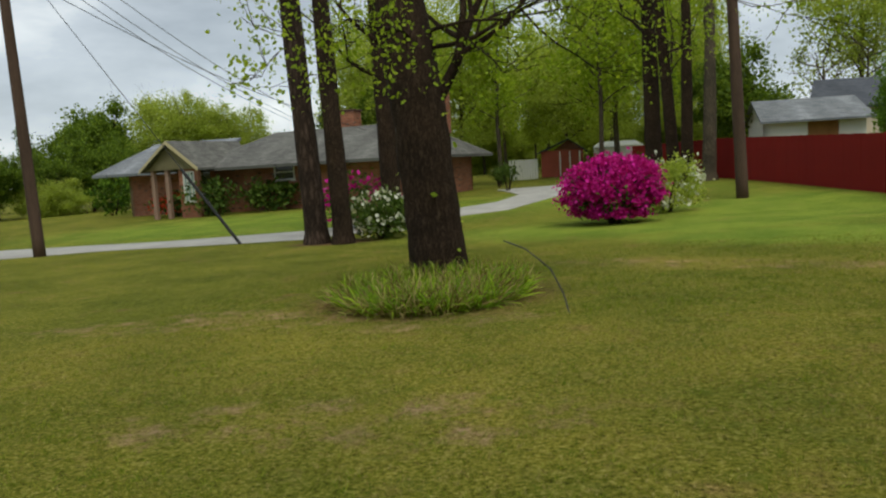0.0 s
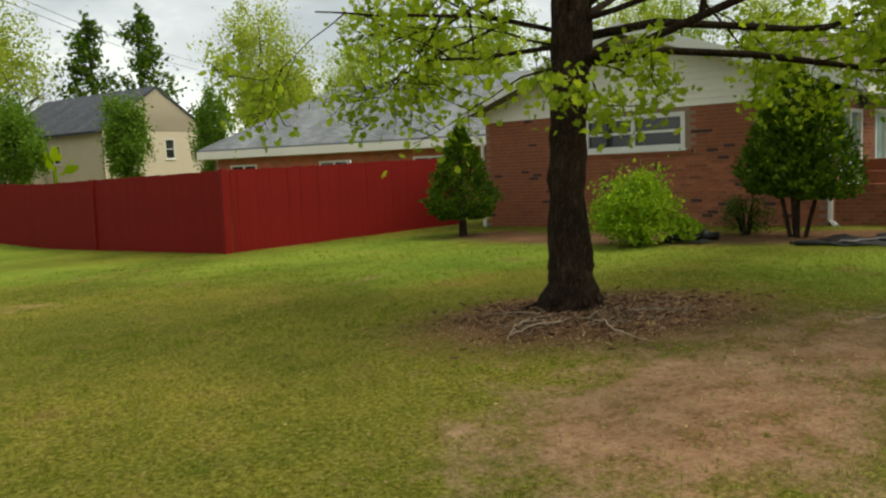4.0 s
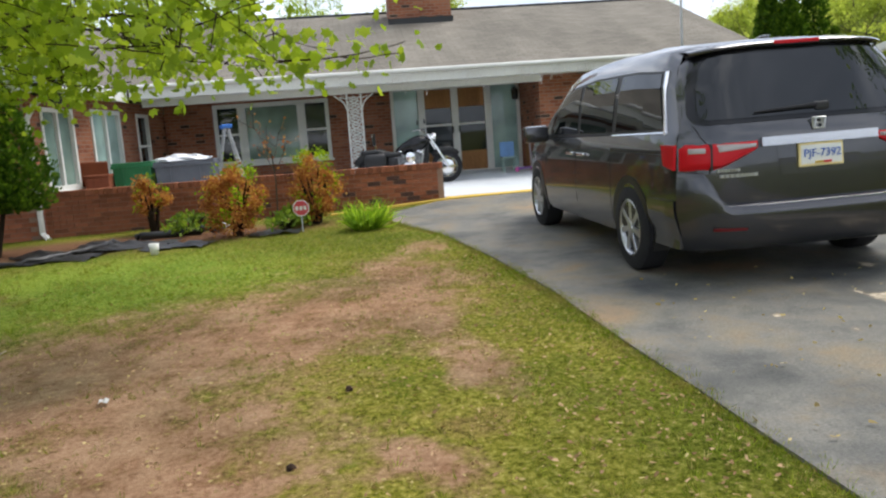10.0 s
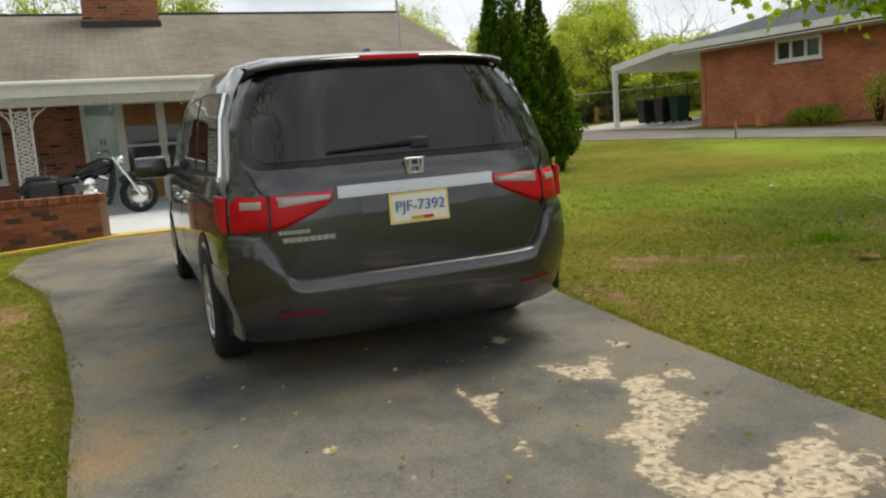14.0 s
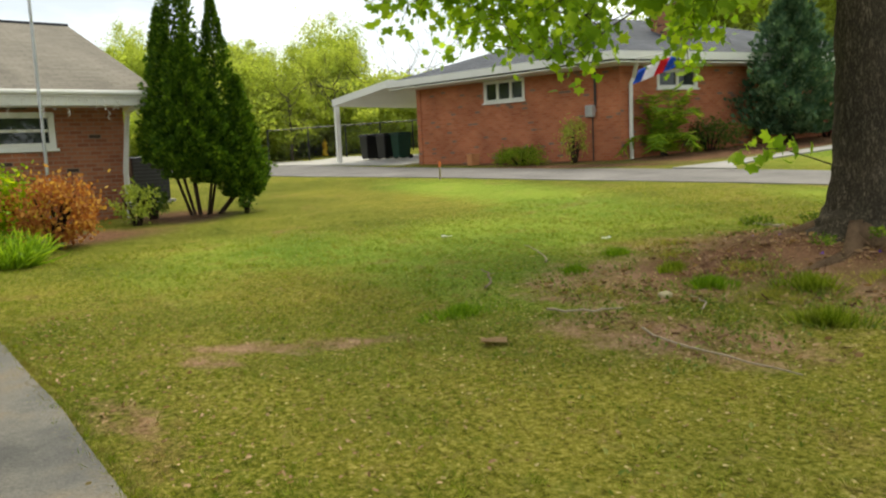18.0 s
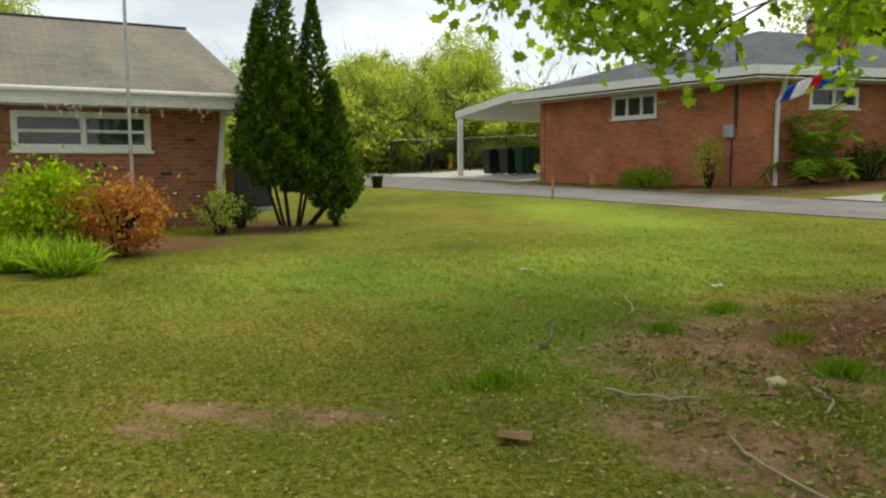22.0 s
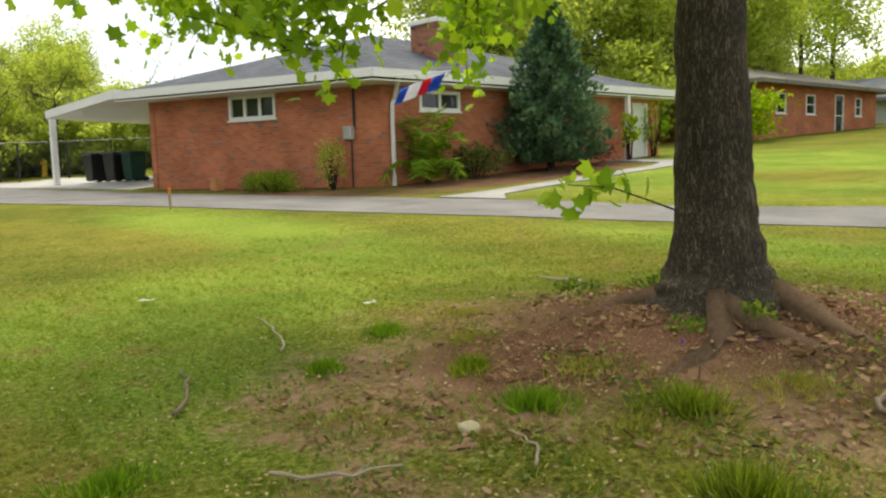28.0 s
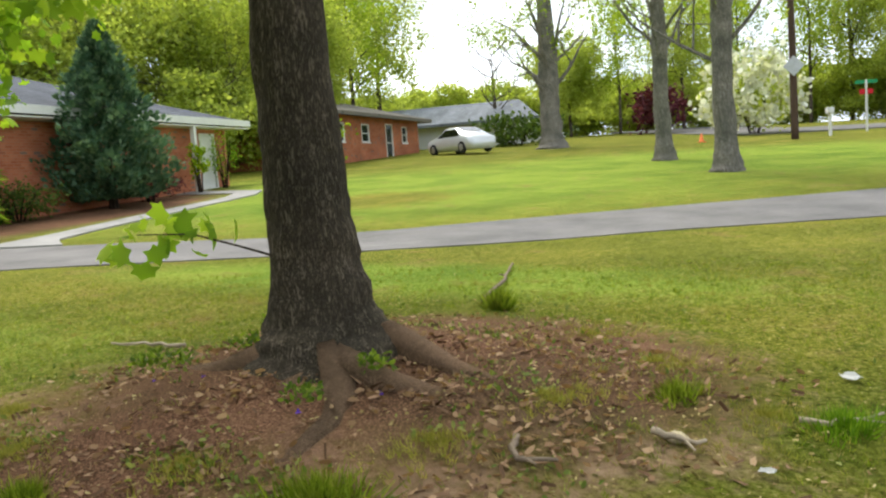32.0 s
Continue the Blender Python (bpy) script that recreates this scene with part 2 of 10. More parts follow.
def bark_mat(name, a, b, scale=14.0):
    m, n, l, p = node_mat(name)
    co, mp = n.new("ShaderNodeTexCoord"), n.new("ShaderNodeMapping")
    mp.inputs["Scale"].default_value = (1, 1, 0.22)
    l.new(co.outputs["Object"], mp.inputs["Vector"])
    v, nz, big = n.new("ShaderNodeTexVoronoi"), n.new("ShaderNodeTexNoise"), n.new("ShaderNodeTexNoise")
    v.feature = "DISTANCE_TO_EDGE"
    v.inputs["Scale"].default_value = scale
    nz.inputs["Scale"].default_value, nz.inputs["Detail"].default_value = scale * 3, 6
    big.inputs["Scale"].default_value, big.inputs["Detail"].default_value = 1.6, 4
    warp = mixed(n, l, 0.12, mp.outputs["Vector"], nz.outputs["Color"])
    l.new(mp.outputs["Vector"], nz.inputs["Vector"])
    l.new(co.outputs["Object"], big.inputs["Vector"])
    l.new(warp, v.inputs["Vector"])
    r = ramp(n, [(0.0, tuple(c * 0.45 for c in a)), (0.18, a), (0.8, b)])
    l.new(v.outputs["Distance"], r.inputs["Fac"])
    r2 = ramp(n, [(0.3, (0.65, 0.68, 0.66)), (0.72, (1.35, 1.33, 1.28))])
    l.new(big.outputs["Fac"], r2.inputs["Fac"])
    l.new(mixed(n, l, 1.0, r.outputs["Color"], r2.outputs["Color"], "MULTIPLY"), p.inputs["Base Color"])
    hgt = n.new("ShaderNodeMath")
    hgt.operation = "ADD"
    l.new(v.outputs["Distance"], hgt.inputs[0])
    l.new(nz.outputs["Fac"], hgt.inputs[1])
    bp = n.new("ShaderNodeBump")
    bp.inputs["Strength"].default_value, bp.inputs["Distance"].default_value = 0.9, 0.03
    l.new(hgt.outputs[0], bp.inputs["Height"])
    l.new(bp.outputs["Normal"], p.inputs["Normal"])
    p.inputs["Roughness"].default_value, p.inputs["Specular IOR Level"].default_value = 0.92, 0.1
    return m


def glass_mat(name, tint, rough=0.03, spec=0.9):
    """Window glass with a dim room or a dark interior behind it."""
    m, n, l, p = node_mat(name)
    co, t = n.new("ShaderNodeTexCoord"), n.new("ShaderNodeTexNoise")
    t.inputs["Scale"].default_value = 1.3
    l.new(co.outputs["Object"], t.inputs["Vector"])
    r = ramp(n, [(0.35, tuple(c * 0.7 for c in tint)), (0.65, tuple(c * 1.3 for c in tint))])
    l.new(t.outputs["Fac"], r.inputs["Fac"])
    l.new(r.outputs["Color"], p.inputs["Base Color"])
    p.inputs["Roughness"].default_value, p.inputs["Specular IOR Level"].default_value = rough, spec
    return m


def ground_mat():
    """Lawn, bare red clay, mulch and dry grass, laid out by the sheet's own masks."""
    m, n, l, p = node_mat("lawn")
    co = n.new("ShaderNodeTexCoord")

    def nz(scale, detail=5, rough=0.6):
        t = n.new("ShaderNodeTexNoise")
        t.inputs["Scale"].default_value, t.inputs["Detail"].default_value, t.inputs["Roughness"].default_value = scale, detail, rough
        l.new(co.outputs["Object"], t.inputs["Vector"])
        return t.outputs["Fac"]

    def mask(name, grain, amount):
        """A sheet mask, its rim broken up by grain."""
        a = n.new("ShaderNodeAttribute")
        a.attribute_name = name
        k = n.new("ShaderNodeMath")
        k.operation = "MULTIPLY_ADD"
        l.new(grain, k.inputs[0])
        k.inputs[1].default_value = amount
        l.new(a.outputs["Fac"], k.inputs[2])
        s = n.new("ShaderNodeMapRange")
        s.inputs["From Min"].default_value, s.inputs["From Max"].default_value = 0.36 + amount / 2, 0.8 + amount / 2
        l.new(k.outputs[0], s.inputs["Value"])
        return s.outputs["Result"]

    fine, mid, big, tiny, clump = nz(30, 10, 0.8), nz(2.6, 10, 0.78), nz(0.55, 4), nz(90, 4, 0.75), nz(8.0, 8, 0.7)

    def over(col, field, lo, hi, tint):
        """Lays tint over col where a field rises from lo to hi."""
        s = n.new("ShaderNodeMapRange")
        s.inputs["From Min"].default_value, s.inputs["From Max"].default_value = lo, hi
        s.inputs["To Max"].default_value = 0.65
        l.new(field, s.inputs["Value"])
        return mixed(n, l, s.outputs["Result"], col, tint)

    grass = ramp(n, [(0.36, (0.02, 0.025, 0.004)), (0.47, (0.1, 0.118, 0.012)), (0.56, (0.205, 0.207, 0.033)), (0.67, (0.46, 0.4, 0.15))])
    l.new(fine, grass.inputs["Fac"])
    lush = ramp(n, [(0.34, (0.04, 0.08, 0.008)), (0.48, (0.15, 0.222, 0.024)), (0.64, (0.33, 0.39, 0.08))])
    l.new(fine, lush.inputs["Fac"])
    dry = ramp(n, [(0.37, (0.035, 0.037, 0.005)), (0.48, (0.155, 0.156, 0.019)), (0.57, (0.265, 0.248, 0.048)), (0.69, (0.47, 0.42, 0.145))])
    l.new(fine, dry.inputs["Fac"])
    clay = ramp(n, [(0.34, (0.07, 0.032, 0.016)), (0.45, (0.22, 0.125, 0.07)), (0.56, (0.37, 0.24, 0.145)), (0.7, (0.54, 0.39, 0.27))])
    l.new(mixed(n, l, 0.45, mid, fine), clay.inputs["Fac"])
    mulch = ramp(n, [(0.35, (0.04, 0.02, 0.012)), (0.5, (0.14, 0.075, 0.043)), (0.68, (0.37, 0.22, 0.13))])
    l.new(tiny, mulch.inputs["Fac"])
    grassy = over(grass.outputs["Color"], clump, 0.54, 0.72, (0.3, 0.26, 0.075))
    grassy = over(grassy, nz(5.0, 7, 0.65), 0.55, 0.7, (0.045, 0.085, 0.007))
    drier = over(dry.outputs["Color"], clump, 0.54, 0.72, (0.31, 0.255, 0.08))
    drier = over(drier, nz(4.0, 7, 0.65), 0.55, 0.68, (0.08, 0.12, 0.01))
    col = mixed(n, l, mask("lush", mid, 1.0), grassy, lush.outputs["Color"])
    col = mixed(n, l, mask("dry", mid, 1.5), col, drier)
    soil = ramp(n, [(0.4, (0.06, 0.035, 0.018)), (0.62, (0.27, 0.17, 0.085))])
    l.new(fine, soil.inputs["Fac"])
    thin = n.new("ShaderNodeMapRange")
    thin.inputs["From Min"].default_value, thin.inputs["From Max"].default_value, thin.inputs["To Max"].default_value = 0.56, 0.68, 0.6
    l.new(nz(1.1, 9, 0.72), thin.inputs["Value"])
    col = mixed(n, l, thin.outputs["Result"], col, soil.outputs["Color"])
    col = mixed(n, l, mask("clay", mid, 2.1), col, clay.outputs["Color"])
    col = mixed(n, l, mask("mulch", fine, 1.0), col, mulch.outputs["Color"])
    tone = ramp(n, [(0.3, (0.66, 0.74, 0.7)), (0.7, (1.32, 1.22, 1.25))])
    l.new(big, tone.inputs["Fac"])
    col = mixed(n, l, 1.0, col, tone.outputs["Color"], "MULTIPLY")
    l.new(col, p.inputs["Base Color"])
    p.inputs["Roughness"].default_value, p.inputs["Specular IOR Level"].default_value = 0.95, 0.03
    bp = n.new("ShaderNodeBump")
    bp.inputs["Strength"].default_value, bp.inputs["Distance"].default_value = 0.8, 0.03
    l.new(fine, bp.inputs["Height"])
    l.new(bp.outputs["Normal"], p.inputs["Normal"])
    return m


def paving_mat(name, stops, patch=None, scale=1.0):
    """Worn concrete or asphalt: stains, fine grit, and flaked patches of pale concrete."""
    m, n, l, p = node_mat(name)
    co = n.new("ShaderNodeTexCoord")

    def nz(s, d=6, r=0.6):
        t = n.new("ShaderNodeTexNoise")
        t.inputs["Scale"].default_value, t.inputs["Detail"].default_value, t.inputs["Roughness"].default_value = s * scale, d, r
        l.new(co.outputs["Object"], t.inputs["Vector"])
        return t.outputs["Fac"]

    base = ramp(n, stops)
    l.new(nz(0.9), base.inputs["Fac"])
    grit = ramp(n, [(0.3, (0.72,) * 3), (0.7, (1.2,) * 3)])
    fine = nz(70, 4)
    l.new(fine, grit.inputs["Fac"])
    col = mixed(n, l, 1.0, base.outputs["Color"], grit.outputs["Color"], "MULTIPLY")
    hgt = fine
    if patch:
        wash = ramp(n, [(0.34, (0.6, 0.63, 0.64)), (0.5, (1.0, 1.0, 1.0)), (0.62, (1.12, 1.0, 0.84)), (0.74, (1.3, 0.95, 0.66))])
        l.new(nz(2.3, 9, 0.66), wash.inputs["Fac"])
        col = mixed(n, l, 0.8, col, wash.outputs["Color"], "MULTIPLY")
        a = n.new("ShaderNodeAttribute")
        a.attribute_name = "flake"
        k = n.new("ShaderNodeMath")
        k.operation = "ADD"
        l.new(nz(4.5, 12, 0.76), k.inputs[0])
        l.new(a.outputs["Fac"], k.inputs[1])
        s = n.new("ShaderNodeMapRange")
        s.inputs["From Min"].default_value, s.inputs["From Max"].default_value = 1.04, 1.09
        l.new(k.outputs[0], s.inputs["Value"])
        stones = n.new("ShaderNodeTexVoronoi")
        stones.inputs["Scale"].default_value = 38
        l.new(co.outputs["Object"], stones.inputs["Vector"])
        pr = ramp(n, [(0.3, tuple(c * 0.45 for c in patch)), (0.5, patch), (0.75, tuple(min(1, c * 1.35) for c in patch))])
        l.new(mixed(n, l, 0.5, nz(24, 6), stones.outputs["Color"]), pr.inputs["Fac"])
        halo = n.new("ShaderNodeMapRange")
        halo.inputs["From Min"].default_value, halo.inputs["From Max"].default_value = 0.86, 1.05
        halo.inputs["To Max"].default_value = 0.55
        l.new(k.outputs[0], halo.inputs["Value"])
        col = mixed(n, l, halo.outputs["Result"], col, tuple(c * 0.42 for c in patch))
        col = mixed(n, l, s.outputs["Result"], col, pr.outputs["Color"])
        low = n.new("ShaderNodeMath")
        low.operation = "MULTIPLY_ADD"
        l.new(s.outputs["Result"], low.inputs[0])
        low.inputs[1].default_value = -1.5
        l.new(mixed(n, l, s.outputs["Result"], fine, stones.outputs["Distance"]), low.inputs[2])
        hgt = low.outputs[0]
    l.new(col, p.inputs["Base Color"])
    p.inputs["Roughness"].default_value, p.inputs["Specular IOR Level"].default_value = 0.75, 0.3
    bp = n.new("ShaderNodeBump")
    bp.inputs["Strength"].default_value, bp.inputs["Distance"].default_value = 0.35, 0.01
    l.new(hgt, bp.inputs["Height"])
    l.new(bp.outputs["Normal"], p.inputs["Normal"])
    return m


LAWN = ground_mat()
DRIVE = paving_mat("worn_concrete", [(0.28, (0.06, 0.062, 0.062)), (0.4, (0.115, 0.113, 0.102)), (0.5, (0.165, 0.158, 0.137)), (0.58, (0.185, 0.165, 0.125)), (0.7, (0.25, 0.18, 0.11))], (0.44, 0.37, 0.27))
ASPHALT = paving_mat("asphalt", [(0.3, (0.085, 0.08, 0.076)), (0.7, (0.18, 0.17, 0.16))])
CONCRETE = paving_mat("pale_concrete", [(0.3, (0.3, 0.29, 0.27)), (0.7, (0.45, 0.44, 0.41))])
WALK = paving_mat("grey_walk_concrete", [(0.3, (0.2, 0.195, 0.18)), (0.7, (0.32, 0.31, 0.29))])
PATIO = paving_mat("painted_patio", [(0.3, (0.5, 0.53, 0.55)), (0.7, (0.62, 0.64, 0.66))])
YELLOW = plain("yellow_paint", (0.62, 0.42, 0.08), 0.7)
BRICK = brick_mat("red_brick", (0.24, 0.083, 0.045), (0.31, 0.115, 0.06), (0.36, 0.15, 0.085), (0.3, 0.2, 0.15))
BRICK_N = brick_mat("orange_brick", (0.36, 0.11, 0.05), (0.43, 0.142, 0.068), (0.47, 0.17, 0.085), (0.4, 0.2, 0.125), 0.2)
BRICK_P = plain("porch_brick", (0.26, 0.095, 0.05), 0.9, vary=0.3, scale=12, bump=0.6, each=0.3)
BRICK_D = plain("dark_brick", (0.09, 0.05, 0.04), 0.9, vary=0.3, scale=12, bump=0.6)
MORTAR = plain("mortar", (0.3, 0.2, 0.15), 0.95, vary=0.2, scale=20, bump=0.5)
SHINGLE = shingle_mat("brown_shingles", (0.162, 0.146, 0.12), (0.202, 0.184, 0.152))
SHINGLE_G = shingle_mat("grey_shingles", (0.16, 0.175, 0.19), (0.24, 0.255, 0.27), 0.35)
SHINGLE_D = shingle_mat("slate_shingles", (0.062, 0.07, 0.085), (0.095, 0.103, 0.12))
WHITE = plain("white_paint", (0.68, 0.68, 0.64), 0.55, vary=0.07, scale=3, bump=0.08)
CREAM = plain("cream_siding", (0.8, 0.78, 0.7), 0.6, vary=0.06, scale=2, bump=0.08)
BEIGE = plain("beige_siding", (0.6, 0.52, 0.4), 0.6, vary=0.06, scale=2, bump=0.08)
FENCE = plain("red_fence_paint", (0.2, 0.0072, 0.0055), 0.75, vary=0.14, scale=2.5, bump=0.25, stretch=(1, 1, 0.2), each=0.035)
GLASS = glass_mat("dark_window", (0.02, 0.026, 0.026), spec=0.5)
GLASS_G = glass_mat("curtained_window", (0.19, 0.275, 0.235), spec=0.5)
GLASS_C = glass_mat("car_glass", (0.006, 0.007, 0.008), 0.02, 0.6)
CURTAIN = glass_mat("pale_curtain", (0.32, 0.45, 0.41), 0.08, 0.5)
BLACK = plain("black_plastic", (0.01, 0.01, 0.011), 0.45, vary=0.3, bump=0.1)
RUBBER = plain("tyre_rubber", (0.022, 0.022, 0.024), 0.85, vary=0.3, bump=0.3)
CHROME = plain("chrome", (0.75, 0.76, 0.78), 0.12, 1.0, vary=0.05, bump=0.0)
ALLOY = plain("alloy", (0.5, 0.51, 0.53), 0.28, 0.9, vary=0.06, bump=0.0)
CARPAINT = plain("grey_metallic_paint", (0.042, 0.043, 0.048), 0.26, 0.6, vary=0.05, scale=30, bump=0.0, coat=0.9)
STEEL = plain("galvanised_steel", (0.42, 0.43, 0.44), 0.45, 0.8, vary=0.2, bump=0.1)
WOOD = plain("varnished_wood", (0.3, 0.15, 0.06), 0.8, vary=0.3, scale=5, bump=0.4, stretch=(1, 1, 0.2))
POLE = plain("creosoted_pole", (0.075, 0.048, 0.034), 0.9, vary=0.4, scale=8, bump=0.6, stretch=(1, 1, 0.1))
BARK_A = bark_mat("grey_bark", (0.1, 0.08, 0.058), (0.42, 0.35, 0.26), 24)
BARK_B = bark_mat("dark_bark", (0.042, 0.027, 0.018), (0.14, 0.1, 0.068), 20)
BARK_P = bark_mat("pine_bark", (0.05, 0.034, 0.026), (0.15, 0.105, 0.08), 10)
LEAF_S = leaf_mat("spring_leaf", (0.21, 0.31, 0.025), (0.38, 0.48, 0.05), 0.5)
LEAF_M = leaf_mat("maple_leaf", (0.17, 0.3, 0.025), (0.38, 0.52, 0.05), 0.5)
LEAF_W = leaf_mat("wood_leaf", (0.29, 0.365, 0.075), (0.48, 0.54, 0.13), 0.6)
LEAF_D = leaf_mat("dark_leaf", (0.05, 0.09, 0.016), (0.12, 0.18, 0.03), 0.3)
LEAF_C = leaf_mat("conifer_leaf", (0.042, 0.095, 0.01), (0.14, 0.235, 0.022), 0.35)
LEAF_G = leaf_mat("pear_leaf", (0.1, 0.2, 0.025), (0.2, 0.33, 0.045), 0.4)
LEAF_B = leaf_mat("blue_spruce_leaf", (0.06, 0.125, 0.07), (0.17, 0.26, 0.15), 0.25)
LEAF_R = leaf_mat("red_leaf", (0.34, 0.12, 0.04), (0.6, 0.36, 0.09), 0.4)
LEAF_P = leaf_mat("magenta_flower", (0.42, 0.008, 0.19), (0.72, 0.03, 0.42), 0.3)
LEAF_F = leaf_mat("white_flower", (0.6, 0.62, 0.52), (0.85, 0.86, 0.8), 0.3)
LEAF_L = leaf_mat("lime_leaf", (0.17, 0.29, 0.008), (0.42, 0.52, 0.02), 0.4)
LEAF_X = leaf_mat("maroon_leaf", (0.07, 0.018, 0.022), (0.16, 0.04, 0.05), 0.2)
BLADE = leaf_mat("grass_blade", (0.108, 0.165, 0.012), (0.28, 0.345, 0.042), 0.45, patch=(0.25, 0.22, 0.062))
BLADE_D = leaf_mat("dry_blade", (0.17, 0.14, 0.04), (0.45, 0.38, 0.16), 0.25)


# ---- mesh helpers ----
def part(name, bm, material, parent=None, label="", smooth=False):
    """A bmesh as one mesh object, under a thing or a part."""
    me = bpy.data.meshes.new(name)
    bm.to_mesh(me)
    bm.free()
    me.materials.append(material)
    if smooth:
        me.polygons.foreach_set("use_smooth", [True] * len(me.polygons))
    ob = new(name, me)
    ob.parent = parent
    return tagged(ob, label)


def shared(name, me, parent, m):
    ob = new(name, me)
    ob.parent = parent
    ob.matrix_basis = m
    return ob


def thing(name, m, label, category, group="", kind=""):
    ob = new(name)
    ob.empty_display_size = 0.2
    ob.matrix_basis = m
    return tagged(ob, label, category, group, kind)


def box(bm, x0, x1, y0, y1, z0, z1, bevel=0.0):
    """A box with metres on its faces' sheets; bevel rounds its edges."""
    r = bmesh.ops.create_cube(bm, size=1.0, matrix=Matrix.LocRotScale(((x0 + x1) / 2, (y0 + y1) / 2, (z0 + z1) / 2), None, (x1 - x0, y1 - y0, z1 - z0)))
    if bevel:
        es = list({e for v in r["verts"] for e in v.link_edges})
        bmesh.ops.bevel(bm, geom=es, offset=bevel, segments=2, affect="EDGES", profile=0.6)
    return bm


def boxes(*specs, bevel=0.0):
    bm = bmesh.new()
    for s in specs:
        box(bm, *s, bevel=bevel)
    return bm


def tube(bm, pts, radii, sides=8, squash=1.0, rough=0.0, closed=True):
    """A tapering tube along pts."""
    pts = [Vector(p) for p in pts]
    rings, ref = [], Vector((0, 1, 0.03)).normalized()
    for i, p in enumerate(pts):
        d = (pts[min(i + 1, len(pts) - 1)] - pts[max(i - 1, 0)]).normalized()
        a = d.cross(ref)
        if a.length < 0.2:
            a = d.cross(Vector((1, 0.1, 0)))
        a.normalize()
        b = d.cross(a)
        ring = []
        for k in range(sides):
            w = 2 * math.pi * k / sides
            q = radii[i] * (1 + (rough * noise.noise(Vector((math.cos(w) * 1.7, math.sin(w) * 1.7, i * 0.6 + p.x))) if rough else 0))
            ring.append(bm.verts.new(p + a * (math.cos(w) * q) + b * (math.sin(w) * q * squash)))
        rings.append(ring)
    for r0, r1 in zip(rings, rings[1:]):
        for k in range(sides):
            bm.faces.new((r0[k], r0[(k + 1) % sides], r1[(k + 1) % sides], r1[k]))
    if closed:
        bm.faces.new(rings[0][::-1])
        bm.faces.new(rings[-1])
    return bm


def rod(a, b, r, sides=8):
    return tube(bmesh.new(), [a, b], [r, r], sides)


def lathe(bm, profile, sides=24, axis="z", at=(0, 0, 0)):
    """Turns (radius, height) round an axis."""
    rings = []
    for r, z in profile:
        ring = []
        for k in range(sides):
            w = 2 * math.pi * k / sides
            c, s = r * math.cos(w), r * math.sin(w)
            q = {"z": (c, s, z), "y": (c, z, s), "x": (z, c, s)}[axis]
            ring.append(bm.verts.new((q[0] + at[0], q[1] + at[1], q[2] + at[2])))
        rings.append(ring)
    for r0, r1 in zip(rings, rings[1:]):
        for k in range(sides):
            bm.faces.new((r0[k], r0[(k + 1) % sides], r1[(k + 1) % sides], r1[k]))
    return bm


def uv_face(bm, pts, uvs):
    lay = bm.loops.layers.uv.verify()
    f = bm.faces.new([bm.verts.new(p) for p in pts])
    for lp, uv in zip(f.loops, uvs):
        lp[lay].uv = uv
    return f


def wall_piece(bm, p0, d, nrm, s0, s1, z0, z1, t):
    """One block of a wall from s0 to s1 along d; nrm points outwards; t is its thickness."""
    def at(s, z, k):
        return (p0[0] + d[0] * s - nrm[0] * k, p0[1] + d[1] * s - nrm[1] * k, z)
    uv_face(bm, [at(s0, z0, 0), at(s1, z0, 0), at(s1, z1, 0), at(s0, z1, 0)], [(s0, z0), (s1, z0), (s1, z1), (s0, z1)])
    uv_face(bm, [at(s1, z0, t), at(s0, z0, t), at(s0, z1, t), at(s1, z1, t)], [(s1, z0), (s0, z0), (s0, z1), (s1, z1)])
    uv_face(bm, [at(s0, z0, t), at(s0, z0, 0), at(s0, z1, 0), at(s0, z1, t)], [(0, z0), (t, z0), (t, z1), (0, z1)])
    uv_face(bm, [at(s1, z0, 0), at(s1, z0, t), at(s1, z1, t), at(s1, z1, 0)], [(0, z0), (t, z0), (t, z1), (0, z1)])
    uv_face(bm, [at(s0, z1, 0), at(s1, z1, 0), at(s1, z1, t), at(s0, z1, t)], [(s0, 0), (s1, 0), (s1, t), (s0, t)])
    uv_face(bm, [at(s0, z0, t), at(s1, z0, t), at(s1, z0, 0), at(s0, z0, 0)], [(s0, 0), (s1, 0), (s1, t), (s0, t)])


def wall_mesh(p0, p1, z0, z1, openings=(), t=0.22):
    """A wall whose outer face runs from p0 to p1 (outside on the right hand), with openings (s0, s1, z0, z1) through it."""
    bm = bmesh.new()
    d = Vector((p1[0] - p0[0], p1[1] - p0[1]))
    length = d.length
    d.normalize()
    nrm = (d[1], -d[0])
    s = 0.0
    for a, b, lo, hi in sorted(openings):
        wall_piece(bm, p0, d, nrm, s, a, z0, z1, t)
        if lo > z0:
            wall_piece(bm, p0, d, nrm, a, b, z0, lo, t)
        if hi < z1:
            wall_piece(bm, p0, d, nrm, a, b, hi, z1, t)
        s = b
    wall_piece(bm, p0, d, nrm, s, length, z0, z1, t)
    return bm


